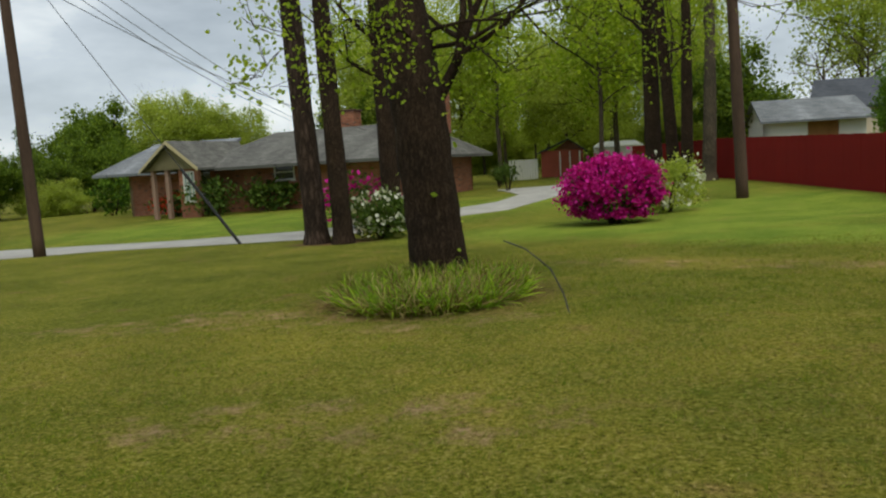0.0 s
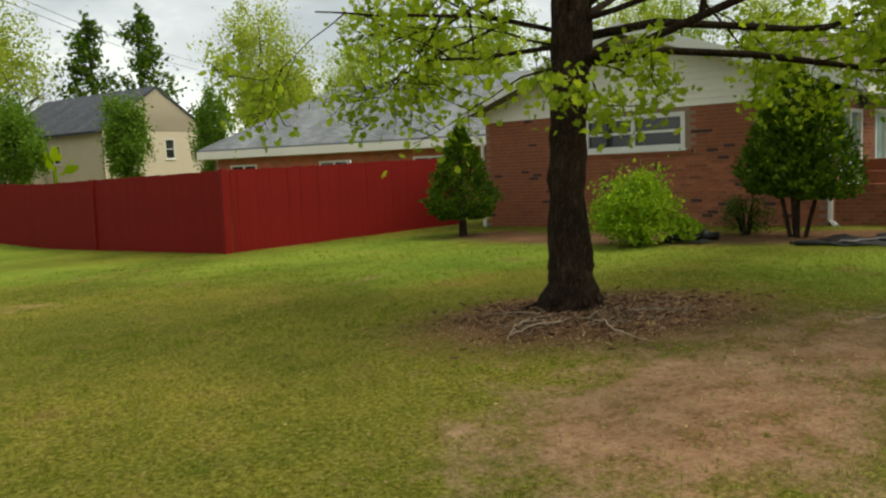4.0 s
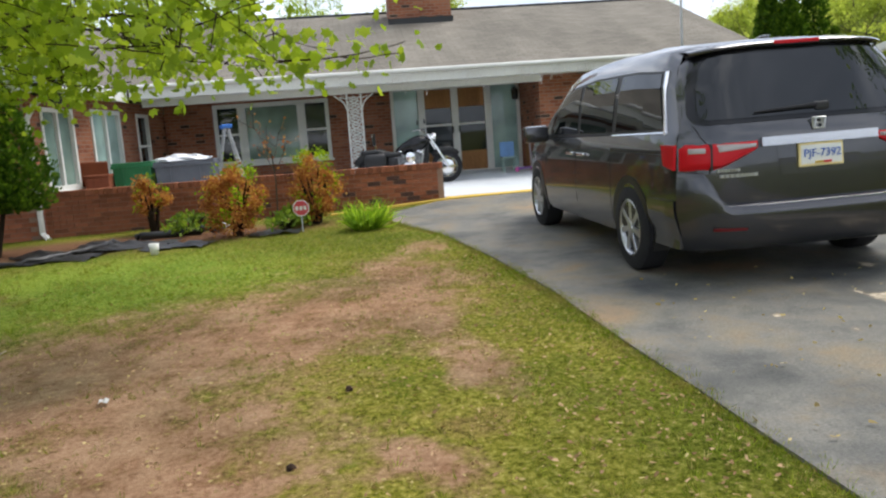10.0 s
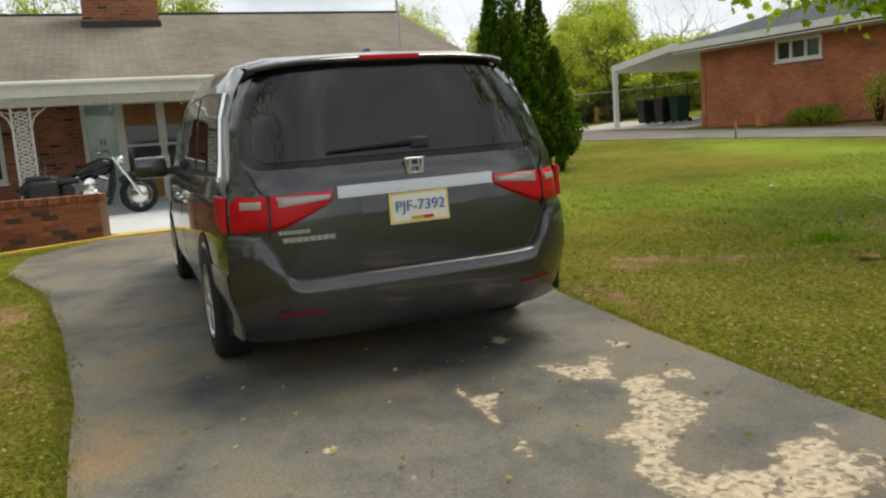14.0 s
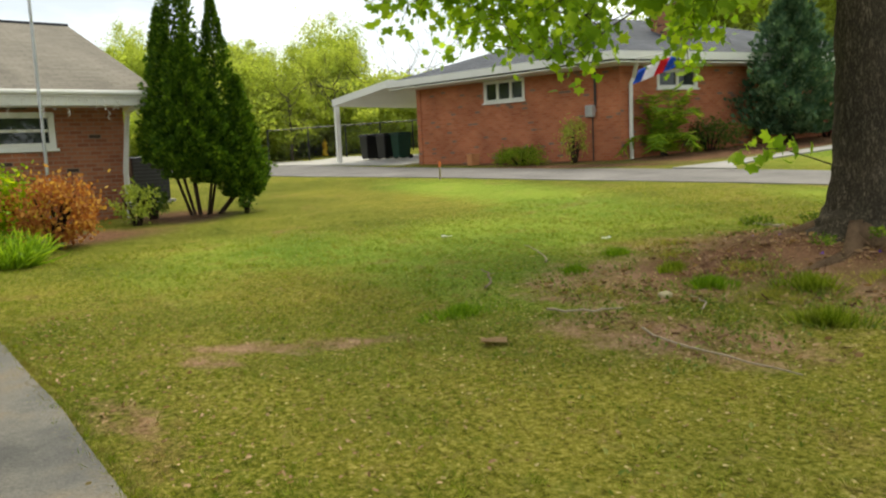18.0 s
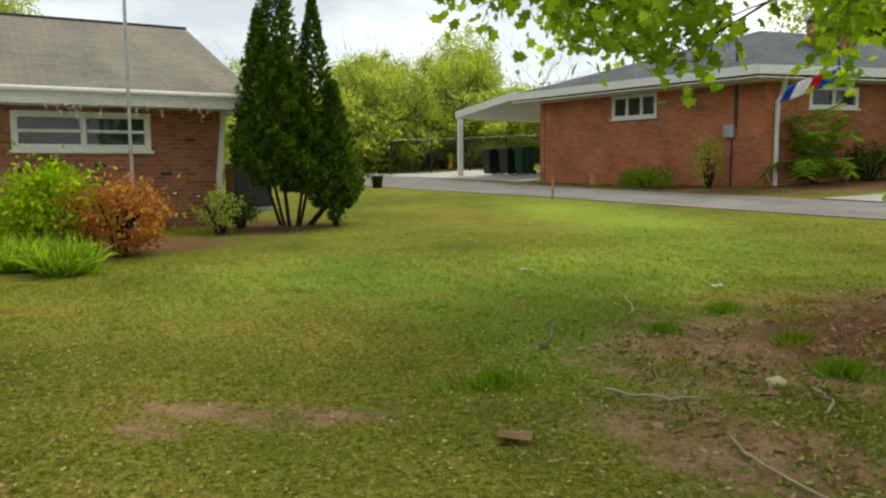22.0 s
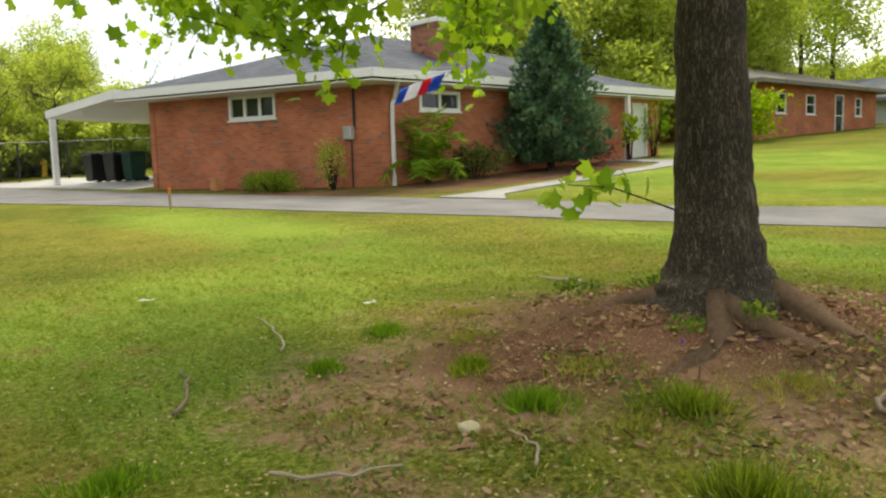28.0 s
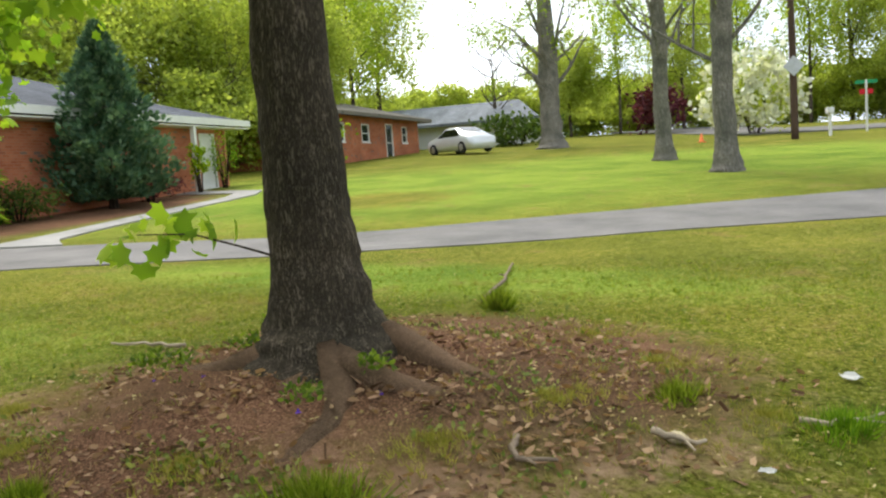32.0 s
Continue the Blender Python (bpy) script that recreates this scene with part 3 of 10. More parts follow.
def slab(bm, a, b, c, d, t):
    """A sloping slab with corners a, b, c, d and thickness t downwards."""
    a, b, c, d = (Vector(v) for v in (a, b, c, d))
    w, hgt = (b - a).length, ((d - a).length + (c - b).length) / 2
    sh = (d - a).dot((b - a).normalized())
    sc = (c - a).dot((b - a).normalized())
    uv_face(bm, [a, b, c, d], [(0, 0), (w, 0), (sc, hgt), (sh, hgt)])
    dn = Vector((0, 0, -t))
    uv_face(bm, [d + dn, c + dn, b + dn, a + dn], [(0, 0), (w, 0), (w, hgt), (0, hgt)])
    for p, q in ((a, b), (b, c), (c, d), (d, a)):
        uv_face(bm, [p + dn, q + dn, q, p], [(0, 0), (1, 0), (1, 0.1), (0, 0.1)])
    return bm


def window(parent, p0, d, s0, s1, z0, z1, glass, bars=(), cross=(), fw=0.07, name="window", sill=True, depth=0.1, outer=0.02):
    """A window in a wall's opening: frame, sill, mullions at bars (share of the width), rails at cross (share of the height), panes."""
    nrm = Vector((d[1], -d[0], 0))
    m = Matrix.Translation((p0[0] + d[0] * s0, p0[1] + d[1] * s0, z0)) @ Matrix(((d[0], -nrm[0], 0, 0), (d[1], -nrm[1], 0, 0), (0, 0, 1, 0), (0, 0, 0, 1)))
    w, hh = s1 - s0, z1 - z0
    w_ob = new(name)
    w_ob.parent = parent
    w_ob.matrix_basis = m
    bm = bmesh.new()
    for x0, x1, a, b in ((0, fw, 0, hh), (w - fw, w, 0, hh), (fw, w - fw, 0, fw), (fw, w - fw, hh - fw, hh)):
        box(bm, x0, x1, -outer, depth, a, b)
    part("window_frame", bm, WHITE, w_ob)
    xs = [fw, *(b * w for b in bars), w - fw]
    for b in bars:
        part("mullion", boxes((b * w - fw * 0.45, b * w + fw * 0.45, -outer * 0.5, depth, fw, hh - fw)), WHITE, w_ob)
    for x0, x1 in zip(xs, xs[1:]):
        a, b = x0 + (fw * 0.45 if x0 > fw else 0), x1 - (fw * 0.45 if x1 < w - fw else 0)
        for c in cross:
            part("rail", boxes((a, b, 0.0, depth, c * hh - 0.025, c * hh + 0.025)), WHITE, w_ob)
        part("pane", boxes((a, b, depth * 0.5, depth * 0.6, fw, hh - fw)), glass, w_ob)
    if sill:
        part("window_sill", boxes((-0.04, w + 0.04, -0.07, depth, -0.05, 0.0), bevel=0.01), WHITE, w_ob)
    return w_ob


def mesh_from(name, verts, faces, material, smooth=False):
    me = bpy.data.meshes.new(name)
    me.from_pydata([tuple(v) for v in verts], [], faces)
    me.materials.append(material)
    if smooth:
        me.polygons.foreach_set("use_smooth", [True] * len(me.polygons))
    return me


# ---- lie of the land ----
def smooth01(a, b, x):
    u = min(1.0, max(0.0, (x - a) / (b - a)))
    return u * u * (3 - 2 * u)


def ground(x, y):
    z = -0.06 + 0.0226 * max(-60, min(70, x)) - 0.0108 * max(-90, min(90, y))
    if y < -9:
        z += 0.22 * smooth01(9, 17, -y)
    if y < -20:
        z += 0.045 * min(-y - 20, 60)
    if y > 20:
        z += 0.04 * (min(y, 35) - 20) + 0.015 * min(max(0, y - 35), 60)
    d = math.hypot(x - 11.05, y + 13.0)
    z += 0.26 * math.exp(-((d / 1.25) ** 2)) + 0.06 * math.exp(-((d / 3.0) ** 2))
    z += 0.07 * math.exp(-(((x + 1.7) / 1.5) ** 2 + ((y - 7.7) / 1.2) ** 2))
    z += 0.05 * math.exp(-(((x - 7.9) / 1.3) ** 2 + ((y - 2.3) / 1.3) ** 2))
    return z


def on_ground(x, y, rz=0.0):
    return pose(x, y, ground(x, y), 0, 0, rz)


# ---- ground sheet ----
def spread(lo, hi, step, far, grow=1.35):
    """Grid lines: even between lo and hi, widening out to far on both sides."""
    xs = list(np.arange(lo, hi + step / 2, step))
    a, s = xs[-1], step
    while a < far:
        s *= grow
        a += s
        xs.append(a)
    a, s = xs[0], step
    while a > -far:
        s *= grow
        a -= s
        xs.insert(0, a)
    return xs


def blob(x, y, cx, cy, rx, ry, turn=0.0):
    c, s = math.cos(radians(turn)), math.sin(radians(turn))
    dx, dy = x - cx, y - cy
    a, b = (c * dx + s * dy) / rx, (-s * dx + c * dy) / ry
    return max(0.0, 1.25 - 0.75 * math.hypot(a, b))


BARE = [(9.7, -3.05, 0.9, 0.28, 15), (8.5, -3.5, 0.5, 0.2, 15), (7.3, -3.3, 0.4, 0.2, 40), (11.2, -2.75, 1.2, 0.5, 14), (8.6, -0.9, 3.0, 1.35, -30), (6.0, -0.3, 1.6, 1.1, 0), (9.9, -2.3, 1.7, 1.0, -20), (7.4, -2.1, 1.6, 0.8, 20)]
THIN = [(-3.9, 5.95, 1.3, 0.55, -12), (-2.2, 6.0, 1.2, 0.35, 0), (-5.2, 5.4, 0.9, 0.35, 0), (8.3, 6.3, 0.5, 0.16, 20), (-0.8, 5.6, 0.9, 0.3, 20), (-0.6, 2.3, 1.4, 0.5, 10), (2.0, 9.6, 2.6, 0.4, -22)]
CLAY = BARE + [(12.05, -8.42, 0.8, 0.16, 64), (11.2, -7.3, 0.45, 0.14, 10), (12.2, -11.3, 0.7, 0.5, 0),
        (10.6, -10.4, 0.9, 0.4, 20), (11.0, -12.6, 1.9, 1.2, 0), (9.9, -13.7, 0.9, 0.8, 0), (11.8, -11.0, 0.9, 0.5, 30), (11.9, -7.95, 0.3, 0.1, 50), (12.84, -2.8, 0.45, 0.25, 0), (14.2, 3.0, 1.2, 0.5, -70)]
MULCH = [(22.2, -26.6, 1.3, 5.4, 0), (7.8, 1.95, 1.9, 1.35, -30), (13.5, 9.3, 1.0, 0.8, 0), (13.6, 6.5, 1.2, 3.8, 10), (15.0, 2.0, 1.0, 3.6, 10), (-1.6, 7.3, 1.6, 1.5, 0), (22.2, -9.7, 1.4, 0.9, 0), (20.0, -7.2, 1.1, 2.0, 10), (24.6, -20.6, 3.6, 0.6, 20), (23.2, -27.5, 1.5, 6.0, 0), (22.9, -24.2, 1.9, 2.8, 0), (27.9, -20.85, 4.4, 0.6, 18), (23.6, -22.9, 1.2, 1.0, 0), (9.9, -13.2, 1.0, 0.8, 0), (11.0, -12.9, 1.5, 1.0, 0), (10.3, -13.9, 1.5, 0.8, -15), (11.6, -11.9, 0.8, 0.6, 0), (-7.5, 17.2, 1.4, 1.0, 0)]
DRY = [(8.8, -3.1, 3.2, 1.1, 13), (7.0, -1.6, 1.2, 0.8, 0), (10.6, -3.0, 2.4, 0.7, 12), (8.3, -3.4, 2.0, 0.7, 12), (12.5, -7.9, 3.0, 0.6, 8), (2.0, 9.6, 3.4, 0.8, -22), (4.7, 7.6, 1.6, 0.5, -35), (0.5, 3.5, 4.5, 2.6, 0), (4.0, 2.0, 3.0, 3.0, 0), (-2.5, 4.5, 4.0, 1.6, 0), (6.5, -2.8, 2.6, 1.2, 0), (10.0, -9.4, 2.2, 1.2, 0), (8.6, 4.5, 2.0, 0.8, 0), (12.7, -12.6, 0.8, 0.4, 0), (13.2, -9.0, 2.6, 1.0, 0), (9.0, -11.4, 1.6, 1.2, 0), (20.5, -13.0, 4.0, 1.2, 0), (7.4, -21.4, 2.0, 0.8, 0), (15.5, -27.0, 2.0, 2.0, 0), (5.5, 6.5, 2.5, 1.2, 0)]
LUSH = [(2.5, 3.5, 0.6, 0.3, 0), (10.5, 10.6, 3.5, 1.2, 0), (4.0, 13.5, 4.0, 2.0, -20), (10.5, 6.2, 3.6, 2.6, -20), (11.8, 0.5, 1.9, 2.2, 0), (1.0, 17.5, 6.5, 3.2, 0), (15.2, -12.2, 2.3, 1.5, -20), (14.5, -9.8, 3.5, 2.0, 0), (-14.0, 26.0, 12.0, 6.0, 0), (10.0, 10.0, 4.0, 2.0, 0), (17.0, -30.0, 12.0, 8.0, 0), (-2.0, 32.0, 6.0, 4.0, 0), (19.0, -14.5, 6.0, 1.6, -10), (5.0, -36.0, 14.0, 8.0, 0), (12.0, -16.8, 4.0, 1.0, -15), (4.4, 21.0, 4.0, 5.0, 0)]


def masks(x, y):
    return [max((blob(x, y, *b) for b in some), default=0.0) for some in (CLAY, MULCH, DRY, LUSH)]


gx, gy = spread(-6, 27, 0.22, 900), spread(-34, 14, 0.22, 900)
verts, values = [], []
for y in gy:
    for x in gx:
        near = -8 < x < 30 and -34 < y < 16
        verts.append((x, y, ground(x, y) + (0.008 * noise.noise(Vector((x * 1.3, y * 1.3, 0))) if near else 0)))
        v4 = masks(x, y)
        bare = max(blob(x, y, *b) for b in BARE)
        thin = max(blob(x, y, *b) for b in THIN)
        values.append([max(min(bare, 0.92), min(v4[0], 0.74), min(thin, 0.42))] + v4[1:])
nx = len(gx)
faces = [(j * nx + i, j * nx + i + 1, (j + 1) * nx + i + 1, (j + 1) * nx + i) for j in range(len(gy) - 1) for i in range(nx - 1)]
me = mesh_from("ground", verts, faces, LAWN, True)
for k, key in enumerate(("clay", "mulch", "dry", "lush")):
    me.attributes.new(key, "FLOAT", "POINT").data.foreach_set("value", [v[k] for v in values])
tagged(new("ground", me), "patchy spring lawn with bare red clay and mulch", "ground", kind="structure")


def paved(name, left, right, material, label, lift=0.014, rows=10, flake=False):
    """Paving between two edge lines, laid on the land, with a visible edge."""
    def even(line, k):
        ls = [0.0]
        for a, b in zip(line, line[1:]):
            ls.append(ls[-1] + math.dist(a, b))
        out = []
        for i in range(k + 1):
            s = ls[-1] * i / k
            j = max(n for n in range(len(ls) - 1) if ls[n] <= s + 1e-9)
            u = (s - ls[j]) / (ls[j + 1] - ls[j])
            out.append((line[j][0] * (1 - u) + line[j + 1][0] * u, line[j][1] * (1 - u) + line[j + 1][1] * u))
        return out
    long = max(sum(math.dist(a, b) for a, b in zip(s, s[1:])) for s in (left, right))
    k = max(6, int(long / (0.14 if flake else 0.35)))
    a, b = even(left, k), even(right, k)
    vs, fs, fl = [], [], []
    for i in range(k + 1):
        for j in range(rows + 1):
            u = j / rows
            wob = 0.016 * noise.noise(Vector((a[i][0], a[i][1], 7.0 + 3 * u))) if 0 < i < k else 0
            x, y = a[i][0] * (1 - u) + b[i][0] * u, a[i][1] * (1 - u) + b[i][1] * u
            if j in (0, rows):
                y += wob
            vs.append((x, y, ground(x, y) + lift))
            fl.append(min(0.7, 0.7 * max(blob(x, y, *f) for f in FLAKES)) if flake else 0.0)
    for i in range(k):
        for j in range(rows):
            q = i * (rows + 1) + j
            fs.append((q, q + rows + 1, q + rows + 2, q + 1))
    top = len(vs)
    rim = [i * (rows + 1) for i in range(k + 1)] + [k * (rows + 1) + j for j in range(1, rows + 1)] + [i * (rows + 1) + rows for i in range(k - 1, -1, -1)] + [j for j in range(rows - 1, 0, -1)]
    for q in rim:
        vs.append((vs[q][0], vs[q][1], vs[q][2] - 0.12))
        fl.append(0.0)
    for n in range(len(rim)):
        n2 = (n + 1) % len(rim)
        fs.append((rim[n], rim[n2], top + n2, top + n))
    m = mesh_from(name, vs, fs, material)
    m.attributes.new("flake", "FLOAT", "POINT").data.foreach_set("value", fl)
    return tagged(new(name, m), label, name.split("_")[-1], kind="structure")


FLAKES = [(9.6, -6.6, 0.36, 0.13, 35), (9.15, -6.82, 0.42, 0.14, 30), (9.4, -7.03, 0.14, 0.09, 30), (9.75, -6.42, 0.2, 0.08, 40), (9.58, -5.9, 0.22, 0.06, 20), (9.43, -6.1, 0.2, 0.1, 60), (9.2, -5.98, 0.3, 0.04, 5), (8.85, -6.02, 0.2, 0.07, 0),
          (8.8, -6.52, 0.25, 0.2, 50), (8.9, -6.7, 0.22, 0.12, 50), (8.5, -6.45, 0.26, 0.16, 0), (8.3, -6.6, 0.3, 0.22, 80), (8.35, -7.05, 0.32, 0.26, 60), (8.2, -6.85, 0.26, 0.22, 0), (7.9, -6.75, 0.5, 0.35, 0), (7.3, -7.1, 0.5, 0.3, 0),
          (9.13, -5.26, 0.1, 0.06, 0), (9.08, -5.46, 0.12, 0.06, 30), (10.18, -6.7, 0.16, 0.06, 20), (10.35, -6.36, 0.2, 0.1, 20), (8.65, -7.2, 0.12, 0.07, 30), (7.0, -5.4, 0.3, 0.15, 0), (6.4, -6.4, 0.3, 0.2, 0), (9.66, -6.62, 0.34, 0.14, 125), (9.4, -6.82, 0.26, 0.13, 70), (9.07, -6.72, 0.24, 0.14, 20), (10.0, -6.95, 0.22, 0.08, 30), (8.7, -5.55, 0.1, 0.05, 0), (8.3, -5.75, 0.16, 0.08, 20)]
paved("driveway", [(-25, -14.5), (-12, -9.6), (-2, -6.6), (4, -5.4), (7.18, -4.69), (8.69, -4.32), (10.2, -4.0), (11.8, -3.55), (13.7, -2.9), (15.1, -2.15), (16.3, -2.0), (17.5, -2.62)],
      [(-25, -17.8), (-12, -12.6), (-2, -9.6), (4, -8.35), (7.2, -7.72), (8.8, -7.42), (10.2, -7.2), (11.4, -7.06), (13.1, -6.82), (14.6, -6.6), (16.3, -6.35), (18.35, -6.1)], DRIVE,
      "stained grey concrete driveway with flaked pale patches", flake=True, rows=30)
paved("neighbour_driveway", [(-40, -37), (-6, -25), (6.2, -21.3), (9.0, -20.6), (11.7, -19.6), (14.3, -18.8), (17.0, -18.25), (21.4, -17.0), (24.3, -16.3), (29.8, -14.8), (32.4, -14.3), (44, -11.5)],
      [(-40, -41), (-6, -29), (5.2, -25.0), (10.7, -22.7), (13.4, -21.5), (15.2, -20.95), (18.0, -20.9), (22.5, -20.3), (26.2, -19.3), (31.4, -18.3), (36, -17.6), (44, -19.5)], ASPHALT, "weathered grey asphalt driveway", rows=6)
paved("carport_pavement", [(32.3, -19.2), (35.5, -18.2), (41, -16.6)], [(35.5, -24), (39, -23), (44, -21.5)], CONCRETE, "pale concrete carport floor", lift=0.03, rows=4)
paved("front_walk_pavement", [(19.2, -20.85), (19.9, -21.6), (20.05, -23.4), (20.15, -26.4), (20.2, -30.0), (20.8, -31.7), (23.7, -32.4)], [(20.9, -20.65), (20.7, -22.3), (20.85, -25.8), (20.85, -29.4), (21.3, -30.8), (23.7, -31.5)], WALK, "grey concrete front walk", lift=0.03, rows=3)
paved("north_driveway", [(-60, 20.5), (-22.8, 20.9), (-15.4, 20.9), (-10.7, 21.7), (-7.6, 24.5), (-6.8, 27.3), (-5.8, 29), (-5.6, 32.3), (-8, 38)], [(-60, 15.5), (-19, 17.3), (-16, 18.5), (-11.1, 18.5), (-9.1, 18.7), (-5.8, 23.9), (-4.5, 25.0), (-3.4, 30.8), (-4.0, 39)], CONCRETE, "pale concrete driveway of the next house", rows=5)
paved("far_road", [(-90, -52), (-20, -54), (4, -56), (12, -80)], [(-90, -60), (-20, -61), (0, -63), (4, -84)], ASPHALT, "grey street beyond the lawn", rows=3, lift=0.06)


# ---- the brick house ----
def house_frame(x, y, z, deg):
    a = radians(deg)
    return Matrix(((math.sin(a), math.cos(a), 0, x), (-math.cos(a), math.sin(a), 0, y), (0, 0, 1, z), (0, 0, 0, 1)))


HM = house_frame(16.4, 3.68, 0.25, 11)
house = thing("brick_house", HM, "single-storey red brick house with a brown shingle roof and a porch", "house")
# walls, seen from outside with the outside on the right hand
GW = (2.61, 4.84, 1.53, 2.25)
wing_wall = part("wall", wall_mesh((-7.45, 0), (0, 0), -0.6, 2.34, [(7.45 - 4.84, 7.45 - 2.61, 1.53, 2.25)]), MORTAR, house)
SIDE = [(0.45, 1.6, 0.75, 2.12), (2.3, 3.65, 0.22, 2.15), (4.5, 5.2, 0.75, 2.12)]
part("wall", wall_mesh((0.012, 0.012), (0.8, 6.2), -0.4, 2.34, SIDE), BRICK, house)
PORCH = [(1.1, 3.8, 0.86, 2.28), (5.28, 8.45, 0.24, 2.4)]
part("wall", wall_mesh((0.82, 6.2), (9.3, 6.2), -0.2, 2.5, PORCH), BRICK, house)
part("wall", wall_mesh((9.28, 6.18), (9.28, 4.42), -0.2, 2.5), BRICK, house)
part("wall", wall_mesh((9.28, 4.2), (13.7, 4.2), -0.3, 2.42, [(1.05, 3.2, 1.64, 2.28)]), BRICK, house)
part("wall", wall_mesh((13.7, 4.21), (13.7, 13.8), -0.3, 2.5), BRICK, house)
part("wall", wall_mesh((13.7, 13.8), (-7.4, 13.8), -0.6, 2.5), BRICK, house)
part("wall", wall_mesh((-7.45, 13.8), (-7.45, 0.01), -0.6, 2.34), BRICK, house)
d_x = (1.0, 0.0)
gwin = window(house, (-7.45, 0), d_x, *(7.45 - 4.84, 7.45 - 2.61, 1.53, 2.25), GLASS, (0.5,), (0.5,), fw=0.09)
side_d = Vector((0.788, 6.188)).normalized()
window(house, (0.012, 0.012), side_d, *SIDE[0], GLASS_G, (0.5,), fw=0.07)
slider = window(house, (0.012, 0.012), side_d, *SIDE[1], CURTAIN, (0.5,), fw=0.08, name="sliding_door", sill=False)
window(house, (0.012, 0.012), side_d, *SIDE[2], GLASS, (), (0.5,), fw=0.07)
window(house, (0.82, 6.2), d_x, 1.1, 1.75, 0.86, 2.28, GLASS, (), (0.5,), fw=0.09)
window(house, (0.82, 6.2), d_x, 1.75, 3.15, 0.86, 2.28, GLASS_G, (), (), fw=0.1)
window(house, (0.82, 6.2), d_x, 3.15, 3.8, 0.86, 2.28, GLASS, (), (0.5,), fw=0.09)
window(house, (0.82, 6.2), d_x, 5.28, 6.02, 0.24, 2.4, CURTAIN, (), (), fw=0.08, sill=False, name="sidelight")
window(house, (0.82, 6.2), d_x, 7.66, 8.45, 0.24, 2.4, CURTAIN, (), (), fw=0.08, sill=False, name="sidelight")
for s in (6.02, 6.84):
    dr = window(house, (0.82, 6.2), d_x, s, s + 0.82, 0.24, 2.4, GLASS, (), (0.56,), fw=0.085, sill=False, name="storm_door")
    part("kick_panel", boxes((0.085, 0.735, 0.02, 0.045, 0.09, 0.55)), WOOD, dr, "varnished wooden kick panel")
    part("upper_panel", boxes((0.085, 0.735, 0.04, 0.049, 1.62, 2.07)), WOOD, dr, "wooden inner door seen through the glass")
    part("handle", boxes((0.72 if s < 6.5 else 0.06, 0.76 if s < 6.5 else 0.1, -0.06, -0.02, 1.0, 1.16), bevel=0.008), BLACK, dr, "black lever handle")
window(house, (9.28, 4.2), d_x, 1.05, 3.2, 1.64, 2.28, GLASS, (0.5,), (0.5,), fw=0.1)
# gable of the wing: lapped siding
bm = bmesh.new()
rise = 0.36
for k in range(14):
    z0, z1 = 2.34 + k * 0.125, 2.34 + (k + 1) * 0.125
    half0, half1 = 3.95 - (z0 - 2.5) / rise, 3.95 - (z1 - 2.5) / rise
    half0, half1 = min(half0, 3.72), min(half1, 3.72)
    if half1 < 0.05:
        break
    c = -3.73
    vs = [bm.verts.new(v) for v in ((c - half0, -0.035, z0), (c + half0, -0.035, z0), (c + half1, -0.008, z1), (c - half1, -0.008, z1), (c - half0, 0.0, z0), (c + half0, 0.0, z0))]
    bm.faces.new(vs[:4])
    bm.faces.new((vs[4], vs[5], vs[1], vs[0]))
part("gable_siding", bm, CREAM, house, "cream lapped siding in the gable")
part("gable_backing", slab(bmesh.new(), (-7.4, 0.02, 2.34), (0, 0.02, 2.34), (-3.5, 0.02, 3.9), (-3.9, 0.02, 3.9), 0.02), CREAM, house)
# roofs
bm = bmesh.new()
slab(bm, (-7.66, -0.55, 2.637), (-7.66, 9.0, 2.637), (-3.73, 9.0, 4.02), (-3.73, -0.55, 4.02), 0.14)
slab(bm, (0.7, 9.0, 2.5), (0.7, -0.55, 2.5), (-3.73, -0.55, 4.02), (-3.73, 9.0, 4.02), 0.14)
part("roof", bm, SHINGLE, house, "brown-grey asphalt shingles")
bm = bmesh.new()
slab(bm, (-7.7, 3.55, 2.62), (14.2, 3.55, 2.62), (14.2, 9.0, 4.58), (-7.7, 9.0, 4.58), 0.14)
slab(bm, (14.2, 14.4, 2.62), (-7.7, 14.4, 2.62), (-7.7, 9.0, 4.58), (14.2, 9.0, 4.58), 0.14)
part("roof", bm, SHINGLE, house, "brown-grey asphalt shingles")
part("ridge_cap", tube(bmesh.new(), [(-7.7, 9.0, 4.58), (14.2, 9.0, 4.58)], [0.05, 0.05], 6), SHINGLE_D, house)
part("fascia", boxes((0.75, 14.2, 3.5, 3.545, 2.35, 2.62)), WHITE, house, "white painted fascia")
part("gutter", tube(bmesh.new(), [(0.8, 3.455, 2.585), (14.25, 3.455, 2.565)], [0.042, 0.042], 8), WHITE, house, "white rain gutter")
part("soffit", boxes((0.75, 14.15, 3.56, 6.2, 2.36, 2.42)), WHITE, house, "white porch ceiling")
for a, b in (((-7.7, -0.57, 2.5), (-3.73, -0.57, 3.9)), ((0.75, -0.57, 2.36), (-3.73, -0.57, 3.9))):
    bm = bmesh.new()
    slab(bm, (a[0], -0.6, a[2] + 0.16), (a[0], -0.55, a[2] + 0.16), (b[0], -0.55, b[2] + 0.16), (b[0], -0.6, b[2] + 0.16), 0.22)
    part("bargeboard", bm, WHITE, house, "white bargeboard along the gable")
part("fascia", boxes((0.66, 0.71, -0.5, 3.5, 2.3, 2.52)), WHITE, house)
part("soffit", boxes((0.0, 0.66, -0.5, 3.5, 2.33, 2.36)), WHITE, house)
